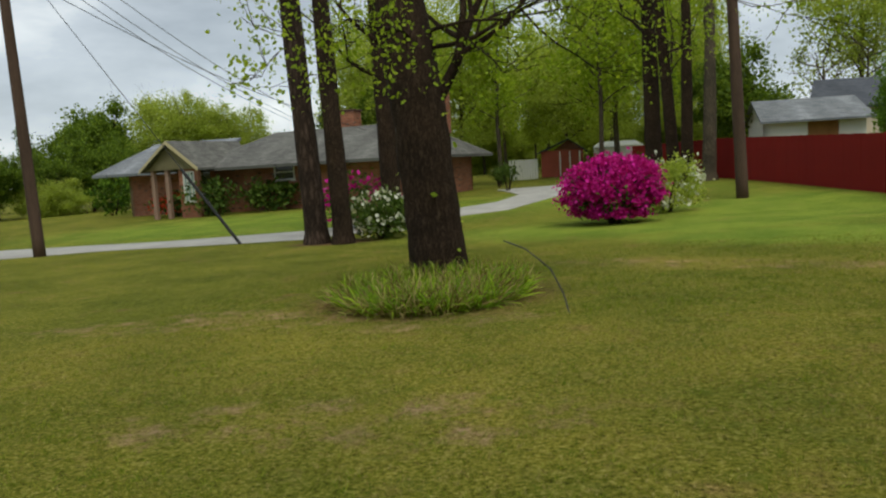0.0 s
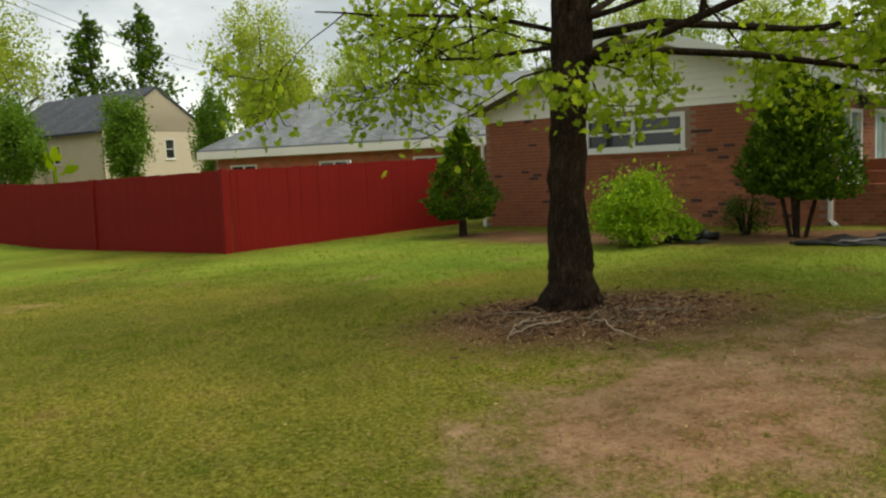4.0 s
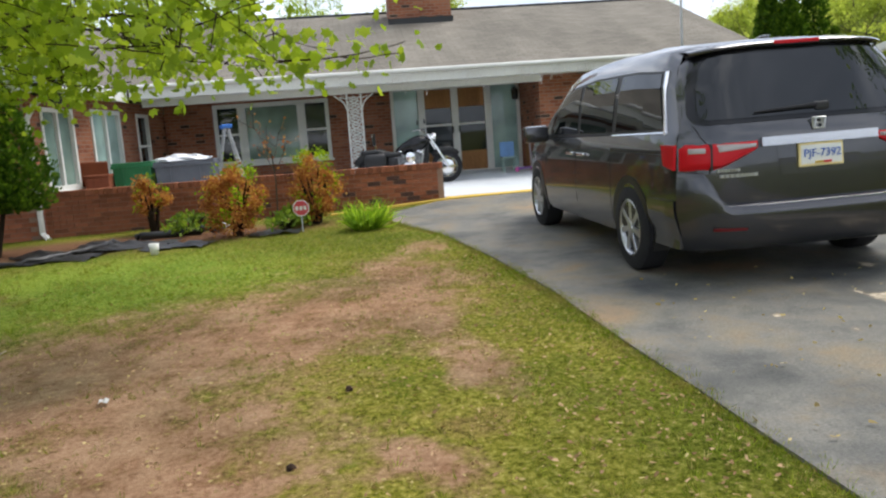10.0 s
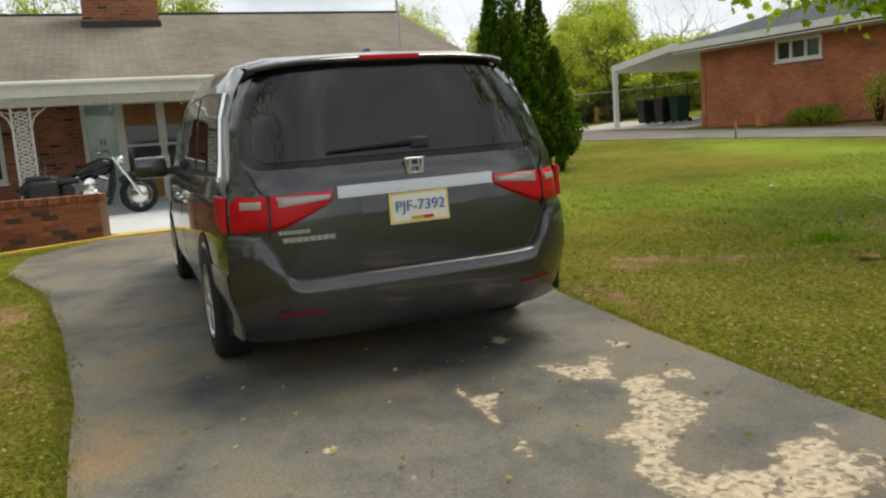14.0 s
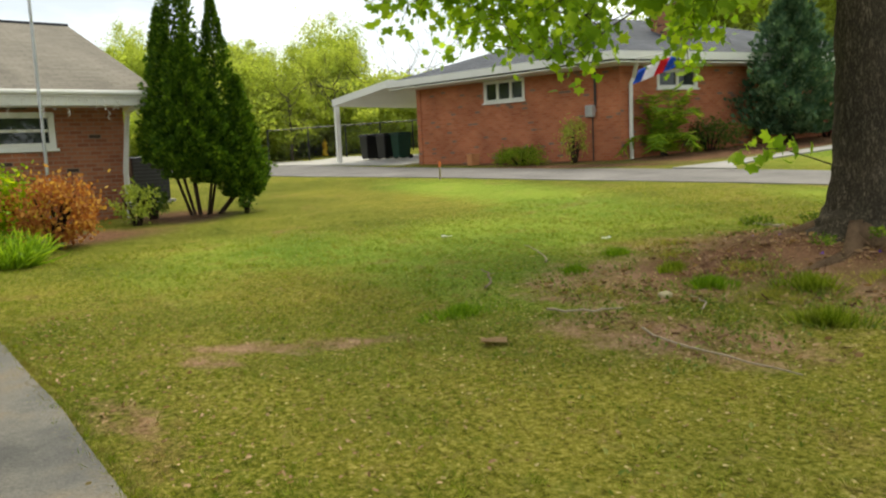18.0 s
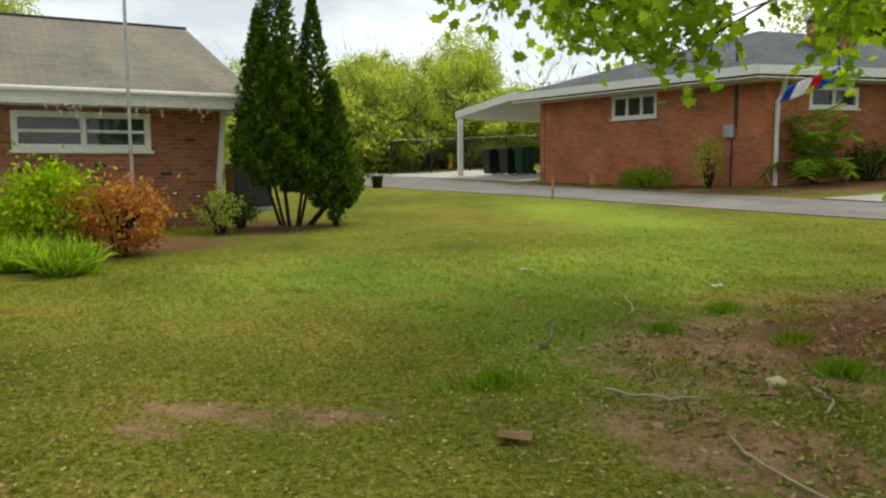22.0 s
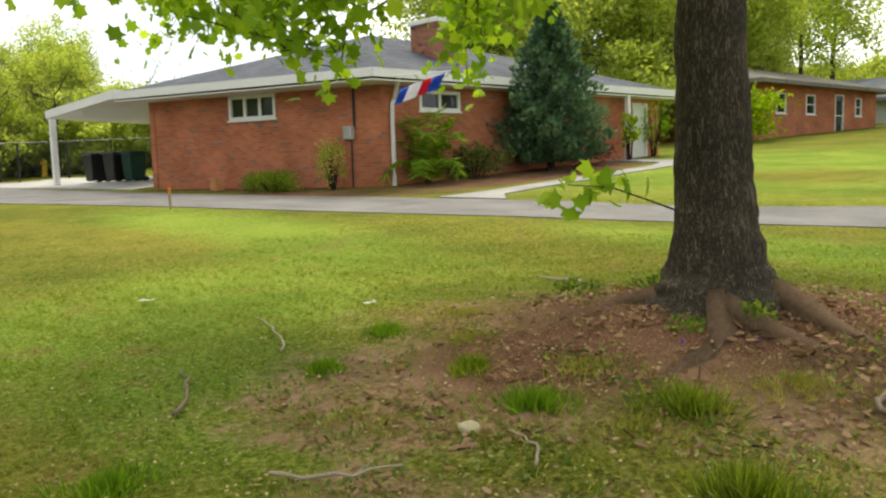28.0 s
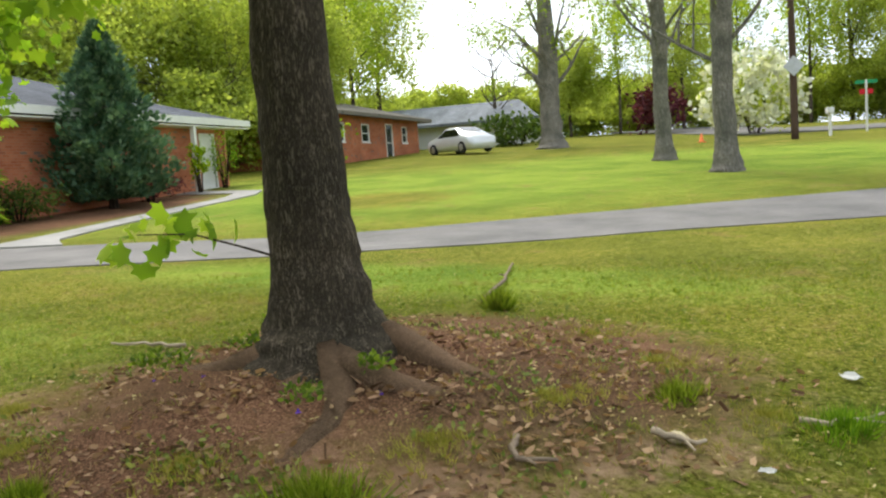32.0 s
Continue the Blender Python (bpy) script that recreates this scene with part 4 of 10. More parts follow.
part("porch_beam", boxes((0.85, 9.28, 4.02, 4.2, 2.22, 2.36)), WHITE, house, "white porch beam")
part("header_trim", boxes((1.5, 9.28, 6.12, 6.19, 2.41, 2.5)), WHITE, house)
# ornamental iron column
col = new("porch_column")
col.parent, col.matrix_basis = house, pose(5.2, 4.1, 0)
for x in (-0.15, 0.15):
    part("upright", boxes((x - 0.02, x + 0.02, -0.02, 0.02, 0.1, 2.22)), WHITE, col)
for k in range(15):
    bm = bmesh.new()
    z = 0.2 + k * 0.135
    for q in range(12):
        w0, w1 = 2 * math.pi * q / 12, 2 * math.pi * (q + 1) / 12
        s = 0.105 if k % 2 else 0.085
        tube(bm, [(s * math.cos(w0), 0, z + 0.06 * math.sin(w0)), (s * math.cos(w1), 0, z + 0.06 * math.sin(w1))], [0.014, 0.014], 4)
    tube(bm, [(-0.13, 0, z - 0.05), (0.13, 0, z + 0.06)], [0.012, 0.012], 4)
    tube(bm, [(0.13, 0, z - 0.05), (-0.13, 0, z + 0.06)], [0.012, 0.012], 4)
    part("scrollwork", bm, WHITE, col)
for sgn in (-1, 1):
    bm = bmesh.new()
    tube(bm, [(sgn * 0.15, 0, 1.85), (sgn * 0.22, 0, 2.05), (sgn * 0.42, 0, 2.2)], [0.016] * 3, 5)
    tube(bm, [(sgn * 0.17, 0, 2.12), (sgn * 0.3, 0, 2.16), (sgn * 0.24, 0, 2.04)], [0.014] * 3, 5)
    part("corner_bracket", bm, WHITE, col)
# chimney
part("chimney", wall_mesh((6.35, 7.7), (7.95, 7.7), 3.6, 5.9, (), 0.9), BRICK, house, "square brick chimney")
part("flashing", boxes((6.31, 7.99, 7.64, 8.66, 3.98, 4.24)), BLACK, house, "black tarred flashing")
part("chimney_cap", boxes((6.28, 8.02, 7.63, 8.67, 5.9, 6.02), bevel=0.02), CONCRETE, house)
part("vent_pipe", rod((1.6, 7.5, 4.0), (1.6, 7.5, 4.5), 0.05), STEEL, house)
part("vent_pipe", rod((2.3, 8.0, 4.1), (2.3, 8.0, 4.5), 0.05), STEEL, house)
# downspouts
bm = bmesh.new()
tube(bm, [(0.62, -0.42, 2.35), (0.2, -0.12, 2.1), (0.06, -0.07, 1.9), (0.06, -0.07, 0.12), (0.22, -0.28, 0.03)], [0.045] * 5, 6)
part("downspout", bm, WHITE, house, "white downspout")
bm = bmesh.new()
tube(bm, [(13.95, 3.5, 2.5), (13.72, 4.05, 2.25), (13.62, 4.1, 1.2), (13.62, 4.1, 0.2)], [0.05] * 4, 6)
part("downspout", bm, WHITE, house, "white downspout")
bm = bmesh.new()
tube(bm, [(-7.9, -0.4, 2.35), (-7.6, -0.1, 2.0), (-7.5, -0.08, 1.9), (-7.5, -0.08, -0.1)], [0.045] * 4, 6)
part("downspout", bm, WHITE, house, "white downspout")
# icicle lights along the eave
ICICLE = plain("icicle_light_plastic", (0.62, 0.6, 0.55), 0.5, vary=0.2)
for x0, x1 in ((4.9, 9.4), (9.5, 14.1)):
    bm = bmesh.new()
    x = x0
    while x < x1:
        n_drop = random.uniform(0.04, 0.16) if random.random() < 0.55 else random.uniform(0.16, 0.36)
        P = [(x, 3.43, 2.5)]
        while P[-1][2] > 2.5 - n_drop:
            P.append((P[-1][0] + random.uniform(-0.045, 0.045), 3.42 + random.uniform(-0.02, 0.02), P[-1][2] - 0.05))
        tube(bm, P, [0.0045] * len(P), 3)
        for px_, py_, pz_ in P[1:]:
            q_ = random.uniform(-0.035, 0.035)
            tube(bm, [(px_, py_, pz_), (px_ + q_, py_ - 0.01, pz_ - random.uniform(0.01, 0.045))], [0.005, 0.009], 4)
        x += random.uniform(0.04, 0.1) if random.random() < 0.8 else random.uniform(0.15, 0.4)
    tube(bm, [(x0, 3.43, 2.5), (x1, 3.43, 2.5)], [0.008, 0.008], 4)
    tagged(part("icicle_light_string", bm, ICICLE), "string of white icicle lights hung along the eave", "string lights").matrix_basis = HM
# lamp by the door, flood lamp on the wing
part("wall_lantern", lathe(bmesh.new(), [(0.0, 0.3), (0.09, 0.22), (0.07, 0.0), (0.0, -0.02)], 8, "z", (9.12, 6.0, 1.95)), BLACK, house, "black wall lantern")
part("flood_lamp", lathe(bmesh.new(), [(0.02, 0.0), (0.1, 0.06), (0.13, 0.2), (0.0, 0.2)], 10, "z", (0.62, -0.3, 2.05)), BLACK, house, "black flood lamp")
# antenna mast at the right-hand gable
mast = thing("flag_mast", HM @ pose(11.9, 2.6, 0.15), "bare grey metal mast in the flower bed", "pole")
part("mast", tube(bmesh.new(), [(0, 0, 0), (0, 0, 5.4)], [0.03, 0.022], 8), STEEL, mast)
part("base_plate", lathe(bmesh.new(), [(0.0, 0.0), (0.1, 0.0), (0.1, 0.05), (0.03, 0.12)], 12), STEEL, mast)

# patio and its low brick wall
bm = bmesh.new()
slab(bm, (0.15, 0.2, 0.15), (10.2, 0.2, 0.17), (9.3, 6.2, 0.3), (0.85, 6.2, 0.3), 0.4)
patio = tagged(part("patio_pavement", bm, PATIO), "pale painted concrete patio", "patio", kind="structure")
patio.matrix_basis = HM
bm = bmesh.new()
slab(bm, (6.55, -0.1, 0.155), (10.3, -0.1, 0.175), (10.3, 0.22, 0.18), (6.55, 0.22, 0.16), 0.3)
slab(bm, (4.6, -0.75, 0.1), (6.55, -0.12, 0.155), (6.55, 0.04, 0.155), (4.6, -0.6, 0.1), 0.3)
tagged(part("yellow_kerb", bm, YELLOW), "kerb painted yellow at the patio's edge", "kerb", kind="structure").matrix_basis = HM

# ---- the neighbour's brick house ----
nk = Vector((24.55, -22.3))
ns = Vector((math.cos(radians(18)), math.sin(radians(18))))
nf = Vector((-0.07, -0.998)).normalized()
NZ = 0.95
n_house = thing("neighbour_house", pose(0, 0, 0), "orange brick ranch house with a dark slate-grey hip roof", "house")
p_l, p_f = nk + ns * 8.1, nk + nf * 12.6
p_b = p_l + Vector((0.15, -0.98)).normalized() * 13.0
part("wall", wall_mesh(p_l, nk, NZ - 0.8, 3.7, [(8.1 - 5.0, 8.1 - 3.35, 3.0, 3.68)]), BRICK_N, n_house)
FRONT = [(1.3, 2.8, 3.05, 3.6), (11.0, 11.9, 1.65, 3.55)]
part("wall", wall_mesh(nk + nf * 0.01, p_f, NZ - 0.8, 3.75, FRONT), BRICK_N, n_house)
part("wall", wall_mesh(p_f, p_b, NZ - 0.8, 3.7), BRICK_N, n_house)
part("wall", wall_mesh(p_b, p_l, NZ - 0.8, 3.7), BRICK_N, n_house)
window(n_house, p_l, (-ns).to_tuple(), 8.1 - 5.0, 8.1 - 3.35, 3.0, 3.68, GLASS, (0.34, 0.66), (), fw=0.09)
window(n_house, nk, nf, *FRONT[0], GLASS, (0.5,), (), fw=0.09)
window(n_house, nk, nf, *FRONT[1], WHITE, (), (), fw=0.08, sill=False, name="front_door")
cx = (nk + p_l + p_f + p_b) / 4


def out_from(p, k):
    v = (p - cx)
    return p + v.normalized() * k


eaves = [Vector((*out_from(q, 1.0), 3.98)) for q in (p_l, nk, p_f, p_b)]
mid_a = Vector((*((nk + p_l) / 2 * 0.3 + cx * 0.7), 5.75))
mid_b = Vector((*((p_f + p_b) / 2 * 0.4 + cx * 0.6), 5.75))
bm = bmesh.new()
for a, b, c, d in ((eaves[0], eaves[1], mid_a, mid_a + Vector((0.01, 0, 0))), (eaves[1], eaves[2], mid_b, mid_a), (eaves[2], eaves[3], mid_b, mid_b + Vector((0, 0.01, 0))), (eaves[3], eaves[0], mid_a, mid_b)):
    slab(bm, a, b, c, d, 0.1)
part("roof", bm, SHINGLE_D, n_house, "dark slate-grey shingles")
bm = bmesh.new()
for a, b in zip(eaves, eaves[1:] + eaves[:1]):
    e = (b - a).normalized()
    o = Vector((e.y, -e.x, 0)) * 0.03
    for p, q in ((a, b),):
        slab(bm, p + o + Vector((0, 0, 0.03)), q + o + Vector((0, 0, 0.03)), q - o + Vector((0, 0, 0.03)), p - o + Vector((0, 0, 0.03)), 0.22)
part("fascia", bm, WHITE, n_house, "white fascia and gutter")
bm = bmesh.new()
for p, q in ((p_l, nk), (nk, p_f)):
    a, b = Vector((*p, 3.73)), Vector((*q, 3.73))
    c, d = Vector((*out_from(q, 0.95), 3.75)), Vector((*out_from(p, 0.95), 3.75))
    slab(bm, a, b, c, d, 0.04)
part("soffit", bm, WHITE, n_house, "white soffit")
part("chimney", wall_mesh((25.75, -26.4), (26.95, -26.5), 4.4, 5.8, (), 0.7), BRICK, n_house, "red brick chimney")
part("chimney_cap", boxes((25.7, 27.0, -26.55, -25.65, 5.8, 5.95), bevel=0.03), WHITE, n_house)


def on_wall(p, d, s, z, off):
    return (p[0] + d[0] * s + d[1] * off, p[1] + d[1] * s - d[0] * off, z)


bm = bmesh.new()
dsp = on_wall(nk, nf, 0.35, 0, 0)
tube(bm, [(*out_from(nk, 0.8).lerp(p_f, 0.06).to_tuple(), 3.8), on_wall(nk, nf, 0.4, 3.35, 0.1), on_wall(nk, nf, 0.32, 3.2, 0.07), on_wall(nk, nf, 0.32, NZ + 0.12, 0.07), on_wall(nk, nf, 0.45, NZ + 0.03, 0.35)], [0.06] * 5, 6)
part("downspout", bm, WHITE, n_house, "white downspout")
side = (-ns).to_tuple()
bm = bmesh.new()
c0 = on_wall(p_l, side, 7.15, 2.5, 0.08)
box(bm, c0[0] - 0.16, c0[0] + 0.16, c0[1] - 0.07, c0[1] + 0.07, 2.32, 2.66, 0.02)
lathe(bm, [(0.0, -0.16), (0.09, -0.15), (0.11, 0.0)], 12, "y", (c0[0] - 0.05, c0[1] + 0.03, 2.52))
part("electric_meter", bm, STEEL, n_house, "grey electric meter box")
part("conduit", rod(on_wall(p_l, side, 7.3, 2.6, 0.04), on_wall(p_l, side, 7.3, 4.7, 0.04), 0.035), BLACK, n_house, "dark service mast")
part("conduit", rod(on_wall(p_l, side, 7.2, 1.0, 0.03), on_wall(p_l, side, 7.2, 2.4, 0.03), 0.02), BLACK, n_house)
pp = on_wall(nk, nf, 10.1, 1.2, 0.45)
part("porch_post", boxes((pp[0] - 0.07, pp[0] + 0.07, pp[1] - 0.07, pp[1] + 0.07, 1.2, 3.75)), WHITE, n_house, "white porch post")
# carport
carport = thing("carport", pose(0, 0, 0), "white flat-roofed metal carport beside the brick house", "carport")
bm = bmesh.new()
slab(bm, (37.3, -18.6, 3.75), (33.2, -19.2, 4.15), (36.0, -26.0, 4.15), (40.0, -25.4, 3.75), 0.26)
part("canopy", bm, WHITE, carport, "white flat canopy")
for x, y in ((38.1, -19.1), (39.2, -24.5)):
    part("post", boxes((x - 0.09, x + 0.09, y - 0.09, y + 0.09, ground(x, y), 3.6)), WHITE, carport, "white square post")

# ---- other houses ----
nh = thing("north_house", house_frame(-22.2, 33.9, -0.35, 84), "long low red brick ranch house with a dark weathered roof", "house")
SHINGLE_O = shingle_mat("weathered_shingles", (0.1, 0.1, 0.092), (0.16, 0.158, 0.145), 0.35)
OLIVE = plain("olive_siding", (0.34, 0.3, 0.17), 0.7, vary=0.1, scale=2, bump=0.1)
part("wall", wall_mesh((0, 0), (11.5, 0), -0.6, 2.6, [(4.0, 5.2, 1.5, 2.3)]), BRICK, nh)
window(nh, (0, 0), d_x, 4.0, 5.2, 1.5, 2.3, GLASS, (), (0.5,))
part("wall", wall_mesh((11.5, 0), (11.5, 8), -0.6, 2.6), BRICK, nh)
part("wall", wall_mesh((-7.0, 8), (-7.0, 1.5), -0.6, 2.6), OLIVE, nh)
part("wall", wall_mesh((-7.0, 1.5), (0, 1.5), -0.6, 2.6, [(4.2, 6.2, 0.6, 2.2)]), BRICK, nh)
window(nh, (-7.0, 1.5), d_x, 4.2, 6.2, 0.6, 2.2, GLASS, (0.5,), ())
part("wall", wall_mesh((11.5, 8), (-7.0, 8), -0.6, 2.6), BRICK, nh)
bm = bmesh.new()
slab(bm, (-1, -1.3, 2.3), (12.3, -1.3, 2.3), (10.0, 4, 4.1), (1.5, 4, 4.1), 0.15)
slab(bm, (12.3, 9.3, 2.3), (-1, 9.3, 2.3), (1.5, 4, 4.1), (10.0, 4, 4.1), 0.15)
slab(bm, (12.3, -1.3, 2.3), (12.3, 9.3, 2.3), (10.0, 4, 4.1), (9.98, 4, 4.1), 0.15)
slab(bm, (-1, 9.3, 2.3), (-1, -1.3, 2.3), (1.5, 4, 4.1), (1.52, 4, 4.1), 0.15)
part("roof", bm, SHINGLE_O, nh, "dark weathered hip roof")
bm = bmesh.new()
slab(bm, (-8.2, 0.0, 2.3), (-1.02, 0.0, 2.3), (-1.02, 4.2, 4.0), (-7.2, 4.2, 4.0), 0.15)
part("wing_roof", bm, SHINGLE_G, nh, "grey roof of the far wing")
bm = bmesh.new()
slab(bm, (-2.2, -2.6, 2.35), (-2.2, 3, 2.35), (-0.4, 3, 3.75), (-0.4, -2.6, 3.75), 0.12)
slab(bm, (1.4, 3, 2.35), (1.4, -2.6, 2.35), (-0.4, -2.6, 3.75), (-0.4, 3, 3.75), 0.12)
part("porch_roof", bm, SHINGLE_O, nh)
part("porch_gable", slab(bmesh.new(), (-2.0, -2.3, 2.35), (1.2, -2.3, 2.35), (-0.39, -2.3, 3.6), (-0.41, -2.3, 3.6), 0.03), OLIVE, nh, "olive gable boards")
for sgn in (-1, 1):
    part("bargeboard", slab(bmesh.new(), (-0.4 + sgn * 1.85, -2.66, 2.2), (-0.4 + sgn * 1.85, -2.62, 2.36), (-0.4, -2.62, 3.76), (-0.4, -2.66, 3.58), 0.03), OLIVE, nh)
part("porch_wall", wall_mesh((-0.2, -2.1), (1.0, -2.1), -0.6, 2.4, [(0.25, 0.95, 0.7, 2.2)]), BRICK, nh)
window(nh, (-0.2, -2.1), d_x, 0.25, 0.95, 0.7, 2.2, CURTAIN, (0.33, 0.66))
for x in (-1.9, -1.0):
    part("porch_post", boxes((x, x + 0.2, -2.2, -2.0, -0.6, 2.4)), BRICK, nh)
for x, y, z in ((5.2, 4.0, 4.9), (10.2, 4.5, 5.7)):
    part("chimney", wall_mesh((x, y), (x + 1.3, y), 3.4, z, (), 0.8), BRICK, nh, "brick chimney")
    part("chimney_cap", boxes((x - 0.06, x + 1.36, y - 0.06, y + 0.86, z, z + 0.1)), BRICK_D, nh)

gh = thing("grey_roofed_house", pose(0, 0, 0), "brick house with a large stained grey hip roof", "house")
ga, gd, gi = Vector((15.6, 28.2)), Vector((0.457, -0.889)), Vector((0.889, 0.457))
part("wall", wall_mesh(ga + gi * 0.5, ga + gi * 0.5 + gd * 22, 0.0, 2.5, [(0.8, 2.0, 1.2, 2.1), (5.0, 6.4, 1.2, 2.1), (9.0, 10.4, 1.2, 2.1)]), BRICK_N, gh)
for s in (0.8, 5.0, 9.0):
    window(gh, ga + gi * 0.5, gd, s, s + 1.3, 1.2, 2.1, GLASS, (0.5,))
part("wall", wall_mesh(ga + gi * 10.5, ga + gi * 0.5, 0.0, 2.5), CREAM, gh)
e0, e1 = ga - gd * 0.4, ga + gd * 22
r0, r1 = ga + gi * 5.4 + gd * 3.2, ga + gi * 5.4 + gd * 19
e2, e3 = e1 + gi * 10.8, e0 + gi * 10.8
bm = bmesh.new()
slab(bm, (*e0, 2.75), (*e1, 2.75), (*r1, 5.45), (*r0, 5.45), 0.12)
slab(bm, (*e3, 2.75), (*e0, 2.75), (*r0, 5.45), (*(r0 + gi * 0.02), 5.45), 0.12)
slab(bm, (*e2, 2.75), (*e3, 2.75), (*(r0 + gi * 0.02), 5.45), (*r1, 5.45), 0.12)
part("roof", bm, SHINGLE_G, gh, "stained grey shingles")
part("fascia", slab(bmesh.new(), (*(e0 - gi * 0.06), 2.68), (*(e1 - gi * 0.06), 2.68), (*(e1 + gi * 0.4), 2.66), (*(e0 + gi * 0.4), 2.66), 0.3), CREAM, gh, "cream fascia board")
for s in (8.0, 9.6):
    c = ga + gi * 3.6 + gd * s
    part("roof_vent", lathe(bmesh.new(), [(0.12, 0.0), (0.12, 0.2), (0.2, 0.22), (0.0, 0.34)], 10, "z", (*c, 4.45)), STEEL, gh)

bh = thing("beige_house", house_frame(16.2, 42.9, 0.4, 106), "two-storey beige house with a grey gable roof", "house")
part("wall", wall_mesh((0, 0), (7.2, 0), 0, 4.2, [(4.0, 4.7, 2.5, 3.7)]), BEIGE, bh)
window(bh, (0, 0), d_x, 4.0, 4.7, 2.5, 3.7, GLASS, (), (0.5,))
part("gable", slab(bmesh.new(), (0, -0.03, 4.2), (7.2, -0.03, 4.2), (3.62, -0.03, 6.6), (3.58, -0.03, 6.6), 0.02), BEIGE, bh)
part("wall", wall_mesh((0, 11), (0, 0.01), 0, 4.2, [(6, 6.8, 2.4, 3.5)]), BEIGE, bh)
window(bh, (0, 11), (0, -1), 6, 6.8, 2.4, 3.5, GLASS, (), (0.5,))
part("brick_base", boxes((-0.03, 7.2, -0.03, 0.2, 0, 1.2)), BRICK_N, bh)
bm = bmesh.new()
slab(bm, (-0.4, -0.1, 4.1), (-0.4, 11.5, 4.1), (3.6, 11.5, 6.75), (3.6, -0.1, 6.75), 0.14)
slab(bm, (7.6, 11.5, 4.1), (7.6, -0.1, 4.1), (3.6, -0.1, 6.75), (3.6, 11.5, 6.75), 0.14)
part("roof", bm, SHINGLE_D, bh, "dark grey shingles")
part("wall", wall_mesh((7.2, 0.01), (7.2, 11), 0, 4.2), BEIGE, bh)
part("low_wing", wall_mesh((-6.5, 6), (-0.03, 6), 0, 3.0), BEIGE, bh)
bm = bmesh.new()
slab(bm, (-7, 5.6, 3.0), (-0.05, 5.6, 3.0), (-0.05, 9.5, 4.8), (-5, 9.5, 4.8), 0.14)
part("wing_roof", bm, SHINGLE_D, bh, "dark grey shingles")

gg = thing("white_garage", house_frame(5.0, 39.2, 0.6, 97), "small white garage with a grey gable roof", "garage")
part("wall", wall_mesh((0, 3.5), (0, 0), 0, 2.1), WHITE, gg)
part("wall", wall_mesh((0.01, 0), (4.6, 0), 0, 2.1, [(2.0, 3.4, 0, 1.9)]), WHITE, gg)
part("garage_door", boxes((2.0, 3.4, 0.1, 0.14, 0, 1.9)), WOOD, gg)
part("gable", slab(bmesh.new(), (0.01, 3.5, 2.1), (0.01, 0, 2.1), (0.01, 1.7, 3.0), (0.01, 1.8, 3.0), 0.02), WHITE, gg)
bm = bmesh.new()
slab(bm, (-0.2, -0.5, 2.0), (4.9, -0.5, 2.0), (4.6, 1.75, 3.1), (-0.2, 1.75, 3.1), 0.1)
slab(bm, (4.9, 4.0, 2.0), (-0.2, 4.0, 2.0), (-0.2, 1.75, 3.1), (4.6, 1.75, 3.1), 0.1)
part("roof", bm, SHINGLE_G, gg, "grey shingles")

fh = thing("far_brick_house", pose(0, 0, 0), "orange brick ranch house beyond the lawn", "house")
fa, fd = Vector((24.6, -45.3)), Vector((-0.105, -0.994))
part("wall", wall_mesh(fa, fa + fd * 13.3, 1.6, 5.0, [(2, 3, 3.6, 4.6), (5, 6, 3.6, 4.6), (8.2, 9.2, 2.5, 4.7), (10.6, 11.4, 3.6, 4.6)]), BRICK_N, fh)
for s, z in ((2, 3.6), (5, 3.6), (8.2, 2.5), (10.6, 3.6)):
    window(fh, fa, fd, s, s + (0.8 if s > 10 else 1.0), z, 4.6 if z > 3 else 4.7, GLASS, (), (0.5,))
part("wall", wall_mesh(fa + Vector((9, 1)), fa, 1.6, 5.0), BRICK_N, fh)
bm = bmesh.new()
fr0, fr1 = fa + fd * 3 + Vector((5, 0)), fa + fd * 10.5 + Vector((5, 0))
c0, c1, c2, c3 = fa + Vector((-0.7, 0.8)), fa + fd * 14 + Vector((-0.7, 0)), fa + fd * 14 + Vector((10, 0)), fa + Vector((10, 1))
slab(bm, (*c0, 5.1), (*c1, 5.1), (*fr1, 6.7), (*fr0, 6.7), 0.2)
slab(bm, (*c3, 5.1), (*c0, 5.1), (*fr0, 6.7), (*(fr0 + Vector((0.02, 0))), 6.7), 0.2)
slab(bm, (*c1, 5.1), (*c2, 5.1), (*(fr1 + Vector((0.02, 0))), 6.7), (*fr1, 6.7), 0.2)
part("roof", bm, SHINGLE, fh, "brown shingles")

kh = thing("distant_house", pose(0, 0, 0), "low white house with a grey and red roof down the street", "house")
part("wall", boxes((17, 31, -72, -64, 2.2, 5.0)), WHITE, kh)
bm = bmesh.new()
slab(bm, (16, -63, 5.0), (25, -63, 5.0), (25, -68, 6.6), (18, -68, 6.6), 0.2)
slab(bm, (25, -63, 5.0), (32, -63, 5.0), (32, -68, 6.6), (25, -68, 6.6), 0.2)
part("roof", bm, SHINGLE_G, kh)

